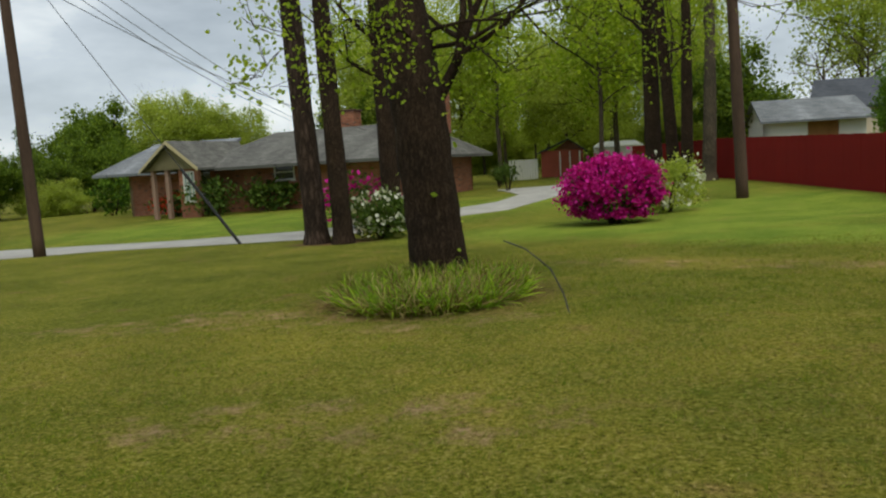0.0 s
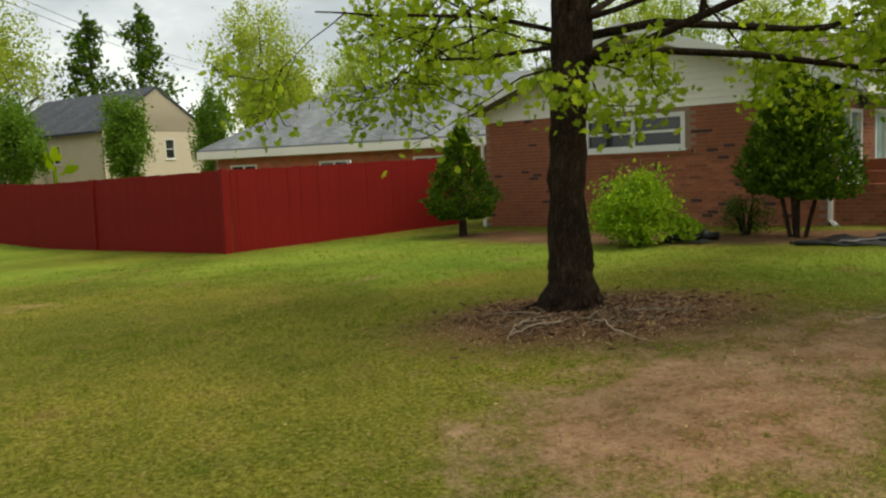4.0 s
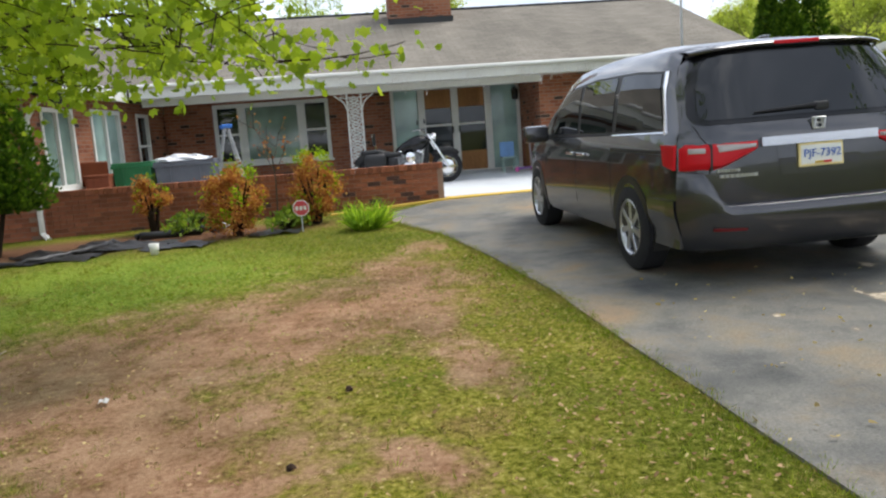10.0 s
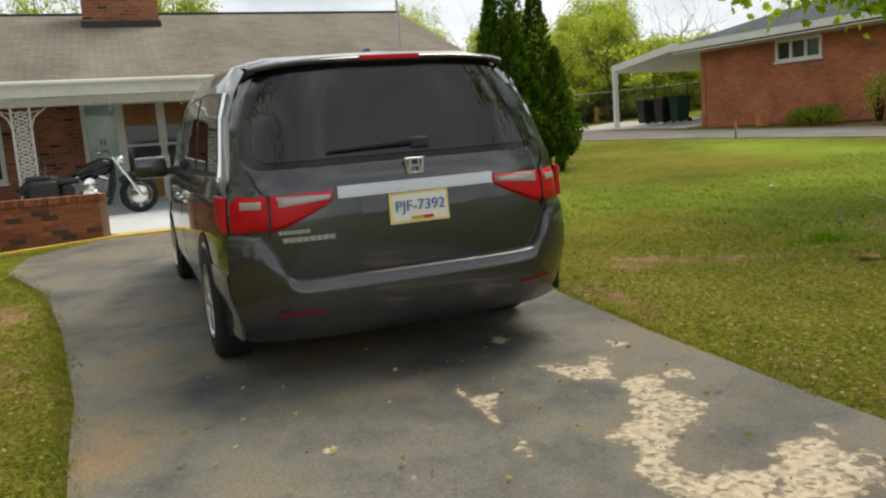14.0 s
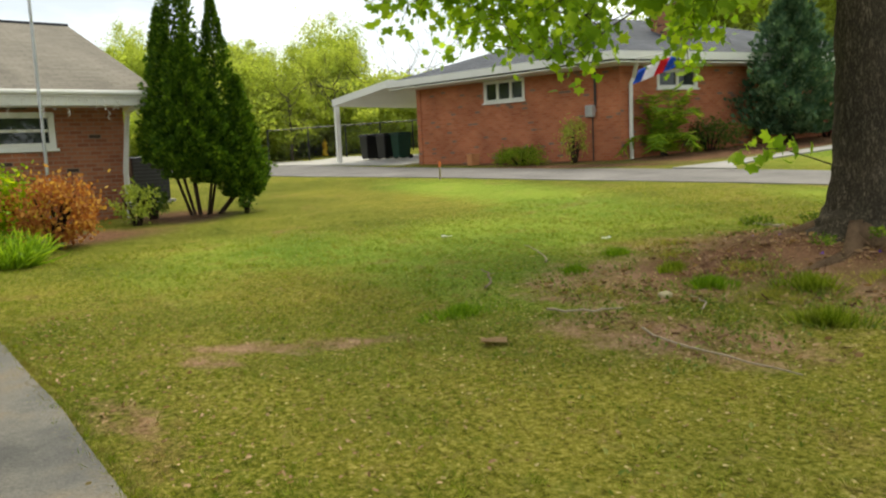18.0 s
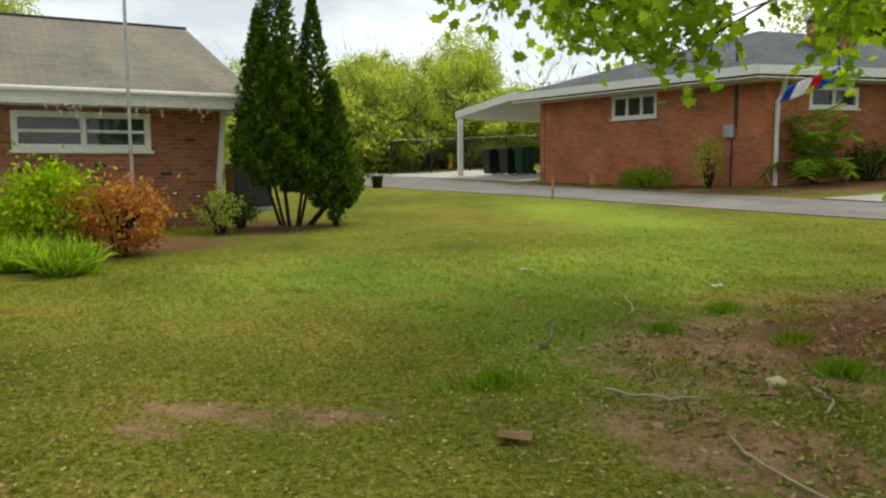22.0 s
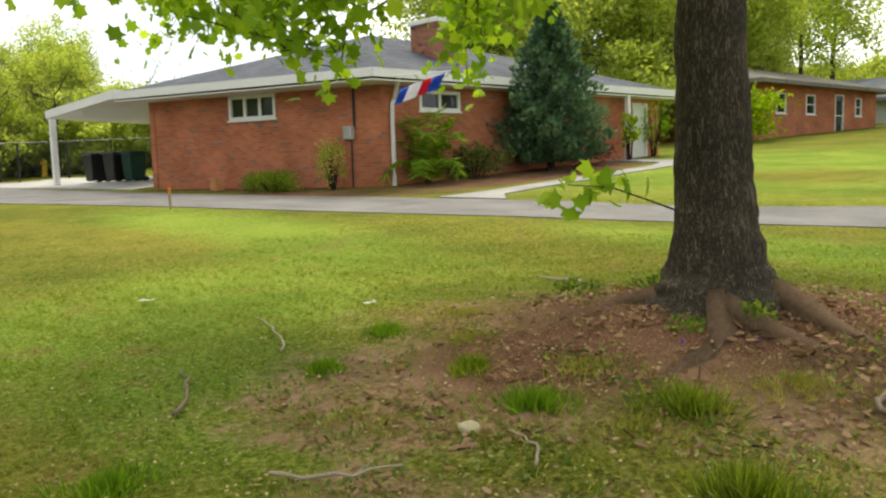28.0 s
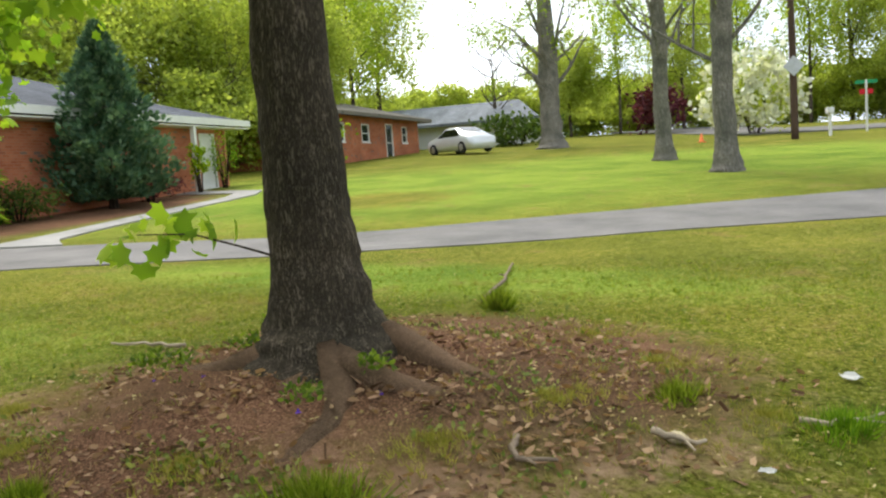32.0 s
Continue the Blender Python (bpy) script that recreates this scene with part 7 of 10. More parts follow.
def plant(kind, x, y, s=1.0, sz=None, turn=0.0):
    m = Matrix.Translation((x, y, ground(x, y) - 0.1)) @ pose(0, 0, 0, 0, 0, turn)
    src = kinds[kind]
    if kind not in used:
        used.add(kind)
        src.matrix_basis = m
        src.scale = (s, s, sz or s)
        return src
    t = copy_thing(src, m)
    t.scale = (s, s, sz or s)
    return t
BACK = [("b", -42.5, 60.5, 0.98), ("b", -39.2, 63.5, 0.86), ("c", -38, 74, 0.7), ("k", -36, 84, 1.2), ("k", -33.5, 62, 1.0), ("k", -37, 60, 1.0), ("k", -30, 66, 0.9), ("c", -30, 68, 0.6), ("c", -34, 64, 0.55), ("c", -37, 66, 0.6), ("p", -33, 72, 0.65), ("k", -44, 86, 1.2), ("k", -52, 88, 1.2), ("c", -52, 60, 0.9), ("p", -62, 62, 0.62), ("c", -66, 56, 1.1), ("p", -72, 50, 1.0), ("c", -78, 48, 1.2), ("c", -60, 72, 1.2), ("b", -30, 76, 0.9), ("c", -47, 44, 0.55), ("c", -46, 48, 0.5), ("c", -44.5, 51, 0.6), ("c", -43, 54, 0.5), ("c", -52, 46, 0.7), ("c", -50, 52, 0.65), ("c", -47, 57, 0.6), ("k", -45, 47, 0.8), ("k", -42, 57, 0.8)]
rng = np.random.default_rng(300)
for k in range(17):
    BACK.append(("aadbadda"[k % 8], -26 + 30 * rng.uniform(), rng.uniform(62, 96), rng.uniform(0.85, 1.35)))
BACK += [("d", -9.5, 46, 1.0), ("a", -13, 50, 1.0), ("d", -3.5, 47, 1.1), ("a", 0.4, 60, 1.1), ("c", 4.0, 44, 0.7), ("a", -3.0, 53, 1.15), ("d", 0.6, 50, 1.0), ("a", -18, 56, 1.1), ("c", -22, 58, 0.8)]
BACK += [("e", 17, 78, 1.1), ("e", 21, 82, 1.2), ("e", 13, 76, 1.0), ("a", 17.5, 84, 1.6), ("p", 27.5, 81.4, 1.2), ("p", 31.9, 79.9, 1.25), ("a", 54, 74, 1.1), ("b", 40, 66, 1.0), ("a", 34, 58, 1.12), ("c", 14, 70, 0.5), ("c", 20, 62, 0.45),
         ("d", 36, 44, 0.95), ("a", 44, 42, 0.9), ("d", 40, 36, 0.9), ("a", 50, 32, 0.95), ("a", 54, 24, 0.9), ("d", 46, 26, 0.9), ("a", 50, 14, 0.8), ("d", 56, 8, 0.8), ("a", 52, 0, 0.75), ("c", 58, -6, 0.60), ("b", 60, 2, 0.8)]
BACK += [("b", 52, -24, 0.65), ("b", 56, -20, 0.69), ("b", 48, -19, 0.52), ("a", 62, -28, 0.69), ("b", 60, -14, 0.69), ("b", 64, -22, 0.73), ("b", 68, -30, 0.77), ("a", 70, -16, 0.73), ("c", 74, -24, 0.69), ("d", 56, -27, 0.60), ("b", 66, -9, 0.69), ("e", 47, -22.5, 0.47), ("e", 45.5, -19.5, 0.42), ("e", 49, -20.5, 0.5), ("k", 50, -27, 1.15), ("k", 53, -30, 1.2), ("k", 55.5, -25.5, 1.25), ("k", 50.5, -22.5, 1.1), ("k", 47.5, -17.5, 0.95), ("k", 53, -19, 1.2)]
BACK += [("k", 48 + 5.2 * (k % 3), -24 + 2.6 * k, 0.8 + 0.1 * (k % 4)) for k in range(9)] + [("k", -24 + 5 * k, 97 + 3 * (k % 3), 1.6) for k in range(8)] + [("k", 60 - 4 * k, -2 + 7 * k, 1.1) for k in range(6)] + [("k", -24 + 6.5 * k, -90 + 3 * (k % 3), 1.5) for k in range(11)] + [("k", 43 - 2.5 * k, -54 - 6 * k, 1.2) for k in range(5)]
BACK += [("b", 34, -41, 0.95), ("b", 31.5, -47, 1.05), ("k", 36, -37, 1.4), ("b", 29.5, -53, 1.0), ("a", 38, -40, 1.0), ("k", 30, -44, 1.3), ("a", 40, -44, 0.9), ("b", 44, -52, 0.9), ("a", 34, -56, 1.0), ("b", 36, -66, 1.2), ("a", 30, -72, 1.2), ("e", 19.5, -66, 0.8), ("d", 11, -74, 0.85), ("a", 6, -78, 0.9), ("d", 1, -84, 1.0), ("b", 15, -76, 0.8), ("d", -4, -80, 1.0), ("a", -8, -84, 1.2), ("b", -12, -78, 1.0), ("a", -16, -82, 1.2), ("d", 2, -92, 1.3), ("b", -22, -78, 1.1), ("d", 28, -60, 1.0)]
for k, (kind, x, y, s) in enumerate(BACK):
    plant(kind, x, y, s, None, 67.0 * k)

# trees in the neighbour's front lawn
BARK_L = bark_mat("pale_bark", (0.24, 0.22, 0.19), (0.5, 0.47, 0.43), 20)
for x, y, r, hh, sd, lab in ((8.68, -37.0, 0.29, 11, 401, "grey-barked tree forking above the far lawn"), (7.3, -30.9, 0.3, 11, 402, "knotty grey-barked tree on the far lawn"), (14.1, -52.9, 0.62, 15, 403, "thick old trunk at the end of the far lawn")):
    rng = np.random.default_rng(sd)
    t = thing("lawn_tree", on_ground(x, y), lab, "tree")
    bm = trunk_mesh([(0, 0, -0.15), (0, 0, 0.12), (0, 0, 0.6), (0.05, 0, 2.2), (0, 0, 3.6), (0.1, 0, hh)], [r * 1.7, r * 1.35, r, r * 0.85, r * 0.9, 0.06], 14, 0.16)
    part("trunk", bm, BARK_L, t, smooth=True)
    bm, tips = bmesh.new(), []
    for k in range(9):
        w = 2.4 * k + sd
        grow(bm, rng, (0, 0, 2.7 + 0.35 * k), (math.cos(w), math.sin(w), 0.9), 3.6, r * 0.2, 3, tips, up=0.06)
    part("limb_structure", bm, BARK_L, t, smooth=True)
    leafy("crown", t, foliage("crown", around(rng, tips, 5, 0.3), 0.15, LEAF_S, "oval", seed=sd))


# ---- the minivan ----
BLACK_GLOSS = plain("gloss_black_trim", (0.006, 0.006, 0.007), 0.12, vary=0.1, bump=0.0, spec=0.4)
CHROME_DULL = plain("brushed_chrome", (0.42, 0.43, 0.45), 0.25, 1.0, vary=0.06, bump=0.0)
RED_DULL = plain("dark_red_reflector", (0.12, 0.008, 0.01), 0.35, vary=0.1, bump=0.0, spec=0.3)
RED_LAMP = plain("red_lamp", (0.48, 0.008, 0.014), 0.3, vary=0.15, scale=20, bump=0.0, spec=0.2)
CLEAR_LAMP = plain("clear_lamp", (0.34, 0.31, 0.29), 0.12, vary=0.1, bump=0.0, coat=1.0)
PLATE = plain("plate_white", (0.72, 0.72, 0.64), 0.5, vary=0.05, bump=0.0)
PLATE_RIM = plain("plate_rim", (0.75, 0.62, 0.28), 0.5, vary=0.1, bump=0.0)
BLUE = plain("plate_blue", (0.05, 0.13, 0.42), 0.5, vary=0.05, bump=0.0)


def interp(x, pts):
    for (a, u), (b, v) in zip(pts, pts[1:]):
        if x <= b:
            k = max(0.0, (x - a) / (b - a))
            return u + (v - u) * k
    return pts[-1][1]


ROOF = [(-1.2, 1.66), (-0.8, 1.69), (0.0, 1.735), (1.0, 1.735), (1.7, 1.69), (2.1, 1.6), (2.6, 1.36), (3.05, 1.12), (3.5, 1.03), (3.85, 0.92), (4.02, 0.72)]
WIDE = [(-1.2, 0.925), (-0.75, 0.985), (-0.2, 1.0), (0.6, 1.005), (2.6, 1.0), (3.3, 0.96), (3.8, 0.84), (4.02, 0.66)]
BELT = [(-1.2, 1.075), (0.5, 1.03), (2.4, 0.99), (3.2, 0.95), (4.02, 0.66)]


def ring(x):
    """The half-section of the body at x: (half width, height), from the sill to the roof's middle."""
    w, zr = interp(x, WIDE), interp(x, ROOF)
    zb = min(interp(x, BELT), zr - 0.05)
    c = min(1.0, max(0.0, (zr - zb - 0.06) / 0.5))
    zr0 = 0.35 if x < -0.3 else 0.24 if x < 3.6 else 0.24 + (x - 3.6) * 0.2
    low = [(w * 0.955, zr0), (w * 0.985, zr0 + 0.1), (w * 0.998, 0.5), (w, 0.66), (w * 0.99, 0.82), (w * 0.975, zb - 0.03)]
    cabin = [(w * 0.945, zb + 0.02), (w * 0.9, zb + (zr - zb) * 0.5), (w * 0.845, zr - 0.17), (w * 0.77, zr - 0.06), (w * 0.6, zr - 0.015), (0.0, zr)]
    hood = [(w * 0.955, zb), (w * 0.93, zb + 0.02), (w * 0.87, zr - 0.035), (w * 0.75, zr - 0.018), (w * 0.5, zr - 0.005), (0.0, zr)]
    return low + [(h0 + (c0 - h0) * c, h1 + (c1 - h1) * c) for (c0, c1), (h0, h1) in zip(cabin, hood)]


def side_y(x, z):
    r = ring(x)
    for (y0, z0), (y1, z1) in zip(r, r[1:]):
        if z0 <= z <= z1:
            return y0 + (y1 - y0) * (z - z0) / (z1 - z0 + 1e-9)
    return r[0][0] if z < r[0][1] else r[-1][0]


def tail_x(z):
    return -1.04 - 0.03 * math.sin(max(0, min(1, (z - 0.3) / 0.8)) * math.pi) + max(0.0, z - 1.08) * 0.52


def tail(a, z, out=0.0):
    """A point of the tail: a from -1 (right) to 1 (left)."""
    w = side_y(-0.95, min(z, 1.64))
    return (tail_x(z) + 0.2 * abs(a) ** 5 - out * (1 - 0.5 * abs(a) ** 8), a * w * (1 + 0.3 * out * abs(a) ** 6), z)


def lens_skin(s, a1, a0, low, high, out, na=12, nz=6):
    """A domed lens over the tail between a1 and a0 on side s, between two edge lines."""
    bm, g = bmesh.new(), []
    for k in range(nz + 1):
        row = []
        for i in range(na + 1):
            a, u = a1 + (a0 - a1) * i / na, k / nz
            dome = 0.01 * (1 - (2 * u - 1) ** 4) * (1 - (2 * i / na - 1) ** 6)
            row.append(bm.verts.new(tail(s * a, low(a) + (high(a) - low(a)) * u, out + dome - (0.03 if k in (0, nz) or i in (0, na) else 0))))
        g.append(row)
    for r0, r1 in zip(g, g[1:]):
        for i in range(na):
            bm.faces.new((r0[i], r0[i + 1], r1[i + 1], r1[i]))
    bmesh.ops.recalc_face_normals(bm, faces=bm.faces[:])
    return bm


def tail_patch(a0, a1, z0, z1, out, na=8, nz=4, top=None):
    """A skin over the tail between a0 and a1; top narrows it to another span at its upper edge."""
    bm = bmesh.new()
    t0, t1 = top or (a0, a1)
    g = []
    for j in range(nz + 1):
        u = j / nz
        z = z0 + (z1 - z0) * u
        l, r = a0 + (t0 - a0) * u, a1 + (t1 - a1) * u
        g.append([bm.verts.new(tail(l + (r - l) * i / na, z, out)) for i in range(na + 1)])
    for j in range(nz):
        for i in range(na):
            bm.faces.new((g[j][i], g[j][i + 1], g[j + 1][i + 1], g[j + 1][i]))
    ext = bmesh.ops.extrude_face_region(bm, geom=bm.faces[:])
    for v in (e for e in ext["geom"] if isinstance(e, bmesh.types.BMVert)):
        v.co.x += out + 0.006
    return bm


def side_patch(x0, x1, z0, z1, out, sgn=1, nx=8, nz=4, slant=(0, 0), top=None):
    """A skin over the side; z0 and z1 may be functions of x; slant moves the upper edge's ends along."""
    bm = bmesh.new()
    g = []
    for j in range(nz + 1):
        u = j / nz
        row = []
        for i in range(nx + 1):
            k = i / nx
            x = x0 + (x1 - x0) * k + u * (slant[0] * (1 - k) + slant[1] * k)
            a, b = (z0(x) if callable(z0) else z0), (z1(x) if callable(z1) else z1)
            z = a + (b - a) * u
            row.append(bm.verts.new((x, sgn * (side_y(x, z) + out), z)))
        g.append(row)
    for j in range(nz):
        for i in range(nx):
            bm.faces.new((g[j][i], g[j][i + 1], g[j + 1][i + 1], g[j + 1][i]) if sgn < 0 else (g[j][i + 1], g[j][i], g[j + 1][i], g[j + 1][i + 1]))
    ext = bmesh.ops.extrude_face_region(bm, geom=bm.faces[:])
    for v in (e for e in ext["geom"] if isinstance(e, bmesh.types.BMVert)):
        v.co.y -= sgn * (out + 0.006)
    return bm


def text_mesh(word, size, m, material, parent, name="lettering"):
    c = bpy.data.curves.new(name, "FONT")
    c.body, c.size, c.align_x, c.align_y, c.extrude = word, size, "CENTER", "CENTER", 0.0015
    tmp = new(name, c)
    bpy.context.view_layer.update()
    me = bpy.data.meshes.new_from_object(tmp.evaluated_get(bpy.context.evaluated_depsgraph_get()))
    bpy.data.objects.remove(tmp)
    me.materials.clear()
    me.materials.append(material)
    ob = new(name, me)
    ob.parent, ob.matrix_basis = parent, m
    return ob


van = thing("minivan", pose(11.046, -5.647, ground(11.03, -5.57) + 0.035, -0.5, -1.1, 11.5), "dark grey metallic minivan parked on the concrete driveway", "van")
stations = [-0.42, -0.2, 0.1, 0.5, 1.0, 1.4, 1.7, 1.9, 2.1, 2.35, 2.6, 2.85, 3.05, 3.25, 3.5, 3.7, 3.85, 3.95, 4.02]
bm = bmesh.new()
rows = []
first = []
for y, z in ring(-0.95):
    a = 1.0 if y > 0 else 0.0
    zz = min(z, 1.66)
    first.append((tail_x(zz) + 0.2 * min(1.0, y / max(0.01, side_y(-0.95, min(zz, 1.64)))) ** 5 if y > 0.05 else tail_x(1.66), y, zz))
second = [(max(-0.86, p[0] + 0.1), side_y(-0.75, p[2]) if p[1] > 0.05 and p[2] < 1.6 else q[0], q[1]) for p, q in zip(first, ring(-0.75))]
rows_h = [first, second] + [[(x, y, z) for y, z in ring(x)] for x in stations]
grid = []
for r in rows_h:
    left = [bm.verts.new(p) for p in r]
    right = [bm.verts.new((p[0], -p[1], p[2])) for p in r[:-1]]
    grid.append(right + left[::-1])
n_r = len(grid[0])
for a, b in zip(grid, grid[1:]):
    for k in range(n_r - 1):
        bm.faces.new((a[k], b[k], b[k + 1], a[k + 1]))
bm.faces.new(grid[-1])
bmesh.ops.recalc_face_normals(bm, faces=bm.faces[:])
part("body", bm, CARPAINT, van, smooth=True)
part("tailgate", tail_patch(-1, 1, 0.32, 1.64, 0.0, 16, 14), CARPAINT, van, smooth=True)
part("underbody", boxes((-0.84, 3.75, -0.78, 0.78, 0.21, 0.34)), BLACK, van)
# rear bumper: rises at both corners to the tail lights
bm = bmesh.new()
prof = [(0.0, -0.4), (0.0, -0.03), (0.04, 0.015), (0.22, 0.05), (0.5, 0.072), (0.75, 0.072), (0.9, 0.06), (0.97, 0.035), (1.0, -0.01)]
g = []
for u, o in prof:
    row = []
    for i in range(41):
        a = -1 + i / 20
        rise_ = smooth01(0.7, 0.86, abs(a))
        z_top = 0.575 + 0.225 * rise_
        o_ = o * (1 - 0.55 * rise_ * u) if o > 0 else o
        row.append(bm.verts.new(tail(a, 0.235 + (z_top - 0.235) * u + (0.03 if u == 0 and o < -0.1 else 0), o_)))
    g.append(row)
for a, b in zip(g, g[1:]):
    for i in range(40):
        bm.faces.new((a[i + 1], a[i], b[i], b[i + 1]))
part("rear_bumper", bm, CARPAINT, van, smooth=True)
for s in (-1, 1):
    part("bumper_corner", side_patch(-0.86, -0.43, 0.25, 0.6, 0.012, s, 8, 6), CARPAINT, van, smooth=True)


def tail_pane(a0, a1, z0, z1, r, out, na=20, nz=18):
    """A pane over the tail with rounded corners; a0 is its half width at the foot, a1 at the head."""
    bm, g = bmesh.new(), []
    for j in range(nz + 1):
        u = 0.5 - 0.5 * math.cos(math.pi * j / nz)
        z = z0 + (z1 - z0) * u
        k = max(0.0, 1 - min(u, 1 - u) * (z1 - z0) / r)
        half = a0 + (a1 - a0) * u - r * (1 - math.sqrt(1 - k * k))
        g.append([bm.verts.new(tail(-half + 2 * half * i / na, z, out)) for i in range(na + 1)])
    for r0, r1 in zip(g, g[1:]):
        for i in range(na):
            bm.faces.new((r0[i + 1], r0[i], r1[i], r1[i + 1]))
    ext = bmesh.ops.extrude_face_region(bm, geom=bm.faces[:])
    for v in (e for e in ext["geom"] if isinstance(e, bmesh.types.BMVert)):
        v.co.x += out + 0.006
    bmesh.ops.recalc_face_normals(bm, faces=bm.faces[:])
    return bm


part("rear_window_surround", tail_pane(0.955, 0.93, 1.115, 1.645, 0.1, 0.006), BLACK_GLOSS, van, "glossy black surround of the rear window", smooth=True)
part("rear_window", tail_pane(0.9, 0.86, 1.145, 1.59, 0.085, 0.011), GLASS_C, van, "tinted rear window", smooth=True)
bm, g = bmesh.new(), []
for dx_, dz_ in ((0.16, 0.014), (0.02, 0.011), (-0.036, 0.004), (-0.05, -0.008), (-0.046, -0.022), (0.0, -0.034)):
    g.append([bm.verts.new((tail_x(1.64) + 0.14 * abs(-1 + i / 10) ** 5 + dx_, (-1 + i / 10) * 0.74, 1.66 + dz_ - 0.035 * abs(-1 + i / 10) ** 3)) for i in range(21)])
for r0, r1 in zip(g, g[1:]):
    for i in range(20):
        bm.faces.new((r0[i], r1[i], r1[i + 1], r0[i + 1]))
bmesh.ops.recalc_face_normals(bm, faces=bm.faces[:])
part("spoiler", bm, CARPAINT, van, "body-coloured lip over the rear window", smooth=True)
part("brake_light", boxes((tail_x(1.64) - 0.052, tail_x(1.64), -0.17, 0.17, 1.638, 1.664), bevel=0.006), RED_LAMP, van, "high red brake light")
part("rear_wiper", tube(bmesh.new(), [tail(0.5 - 0.1 * k, 1.178 + 0.004 * k, 0.026) for k in range(7)], [0.005, 0.008, 0.01, 0.012, 0.014, 0.018, 0.012], 8, squash=0.7), RUBBER, van, "black rear wiper", smooth=True)
part("wiper_hub", boxes((-0.02, 0.02, -0.05, 0.05, -0.028, 0.03), bevel=0.012), BLACK, van).matrix_basis = Matrix.Translation(tail(-0.06, 1.19, 0.014))
for s in (-1, 1):
    low_edge = lambda a: 0.805 + 0.135 * max(0.0, (0.76 - a) / 0.3) ** 1.1
    lamp = part("tail_light", lens_skin(s, 1.0, 0.46, low_edge, lambda a: 0.99, 0.02), RED_LAMP, van, "red and clear tail light", smooth=True)
    part("clear_lens", lens_skin(s, 0.95, 0.835, lambda a: 0.918, lambda a: 0.968, 0.027), CLEAR_LAMP, lamp, "clear reversing lens", smooth=True)
    part("clear_lens", lens_skin(s, 0.785, 0.475, lambda a: 0.918 + 0.03 * max(0.0, (0.76 - a) / 0.3), lambda a: 0.98, 0.027), CLEAR_LAMP, lamp, "clear indicator lens", smooth=True)
    part("lens_seam", tail_patch(s * 0.807 - 0.006, s * 0.807 + 0.006, 0.808, 0.986, 0.034, 1, 3), BLACK, lamp)
    part("side_lens", side_patch(-0.86, -0.72, lambda x: 0.815 + 0.25 * (x + 0.86), 0.99, 0.016, s, 5, 4, (0.0, 0.05)), RED_LAMP, lamp, smooth=True)
    part("seam", tail_patch(s * 0.81 - 0.004, s * 0.81 + 0.004, 0.78, 0.81, 0.004, 1, 3), BLACK, van)
    part("seam", tail_patch(s * 0.83 - 0.004, s * 0.83 + 0.004, 0.99, 1.12, 0.004, 1, 5, (s * 0.93 - 0.004, s * 0.93 + 0.004)), BLACK, van)
    part("reflector", tail_patch(-0.82 if s < 0 else 0.6, -0.6 if s < 0 else 0.82, 0.385, 0.405, 0.072, 4, 1), RED_DULL, van, "dark red bumper reflector")
part("chrome_strip", tail_patch(-0.455, 0.455, 0.948, 1.008, 0.03, 12, 2), CHROME_DULL, van, "chrome strip above the number plate")
part("plate_recess", tail_patch(-0.3, 0.3, 0.74, 0.972, 0.003, 4, 2, (-0.34, 0.34)), CARPAINT, van)
plate = part("number_plate", tail_patch(-0.172, 0.172, 0.785, 0.945, 0.02, 2, 1), PLATE_RIM, van, "number plate in a gold frame")
part("plate_face", tail_patch(-0.158, 0.158, 0.8, 0.93, 0.023, 2, 1), PLATE, plate)
pm = Matrix.Translation((tail_x(0.87) - 0.034, 0, 0.872)) @ Matrix(((0, 0, -1, 0), (-1, 0, 0, 0), (0, 1, 0, 0), (0, 0, 0, 1)))
text_mesh("PJF-7392", 0.078, pm, BLUE, plate)
part("sticker", boxes((tail_x(0.81) - 0.03, tail_x(0.81) - 0.02, -0.01, 0.05, 0.803, 0.818)), YELLOW, plate)
part("sticker", boxes((tail_x(0.81) - 0.03, tail_x(0.81) - 0.02, -0.07, -0.015, 0.803, 0.818)), RED_LAMP, plate)
bm = bmesh.new()
ex_ = tail_x(1.075) - 0.012
for p_, q_ in (((-0.022, 0.034), (-0.028, -0.03)), ((0.022, 0.034), (0.028, -0.03)), ((-0.024, 0.0), (0.024, 0.0)), ((-0.048, 0.036), (0.048, 0.036)), ((-0.04, -0.036), (0.04, -0.036)), ((-0.048, 0.036), (-0.04, -0.036)), ((0.048, 0.036), (0.04, -0.036))):
    tube(bm, [(ex_, p_[0], 1.075 + p_[1]), (ex_, q_[0], 1.075 + q_[1])], [0.007, 0.007], 6)
part("emblem", bm, ALLOY, van, "chrome emblem shape")
for z, y0, n_, w_, hh in ((0.8, 0.58, 7, 0.017, 0.018), (0.762, 0.45, 8, 0.028, 0.022)):
    bm = bmesh.new()
    for k in range(n_):
        q = tail(y0 + 0.03 + (w_ + 0.006) * k, z, 0.0)
        box(bm, q[0] - 0.008, q[0] + 0.01, q[1], q[1] + w_, z - hh / 2, z + hh / 2)
    part("badge", bm, ALLOY, van, "row of small chrome badge shapes")
part("roof_antenna", boxes((-0.42, -0.28, -0.02, 0.02, 1.7, 1.735), bevel=0.012), CARPAINT, van)
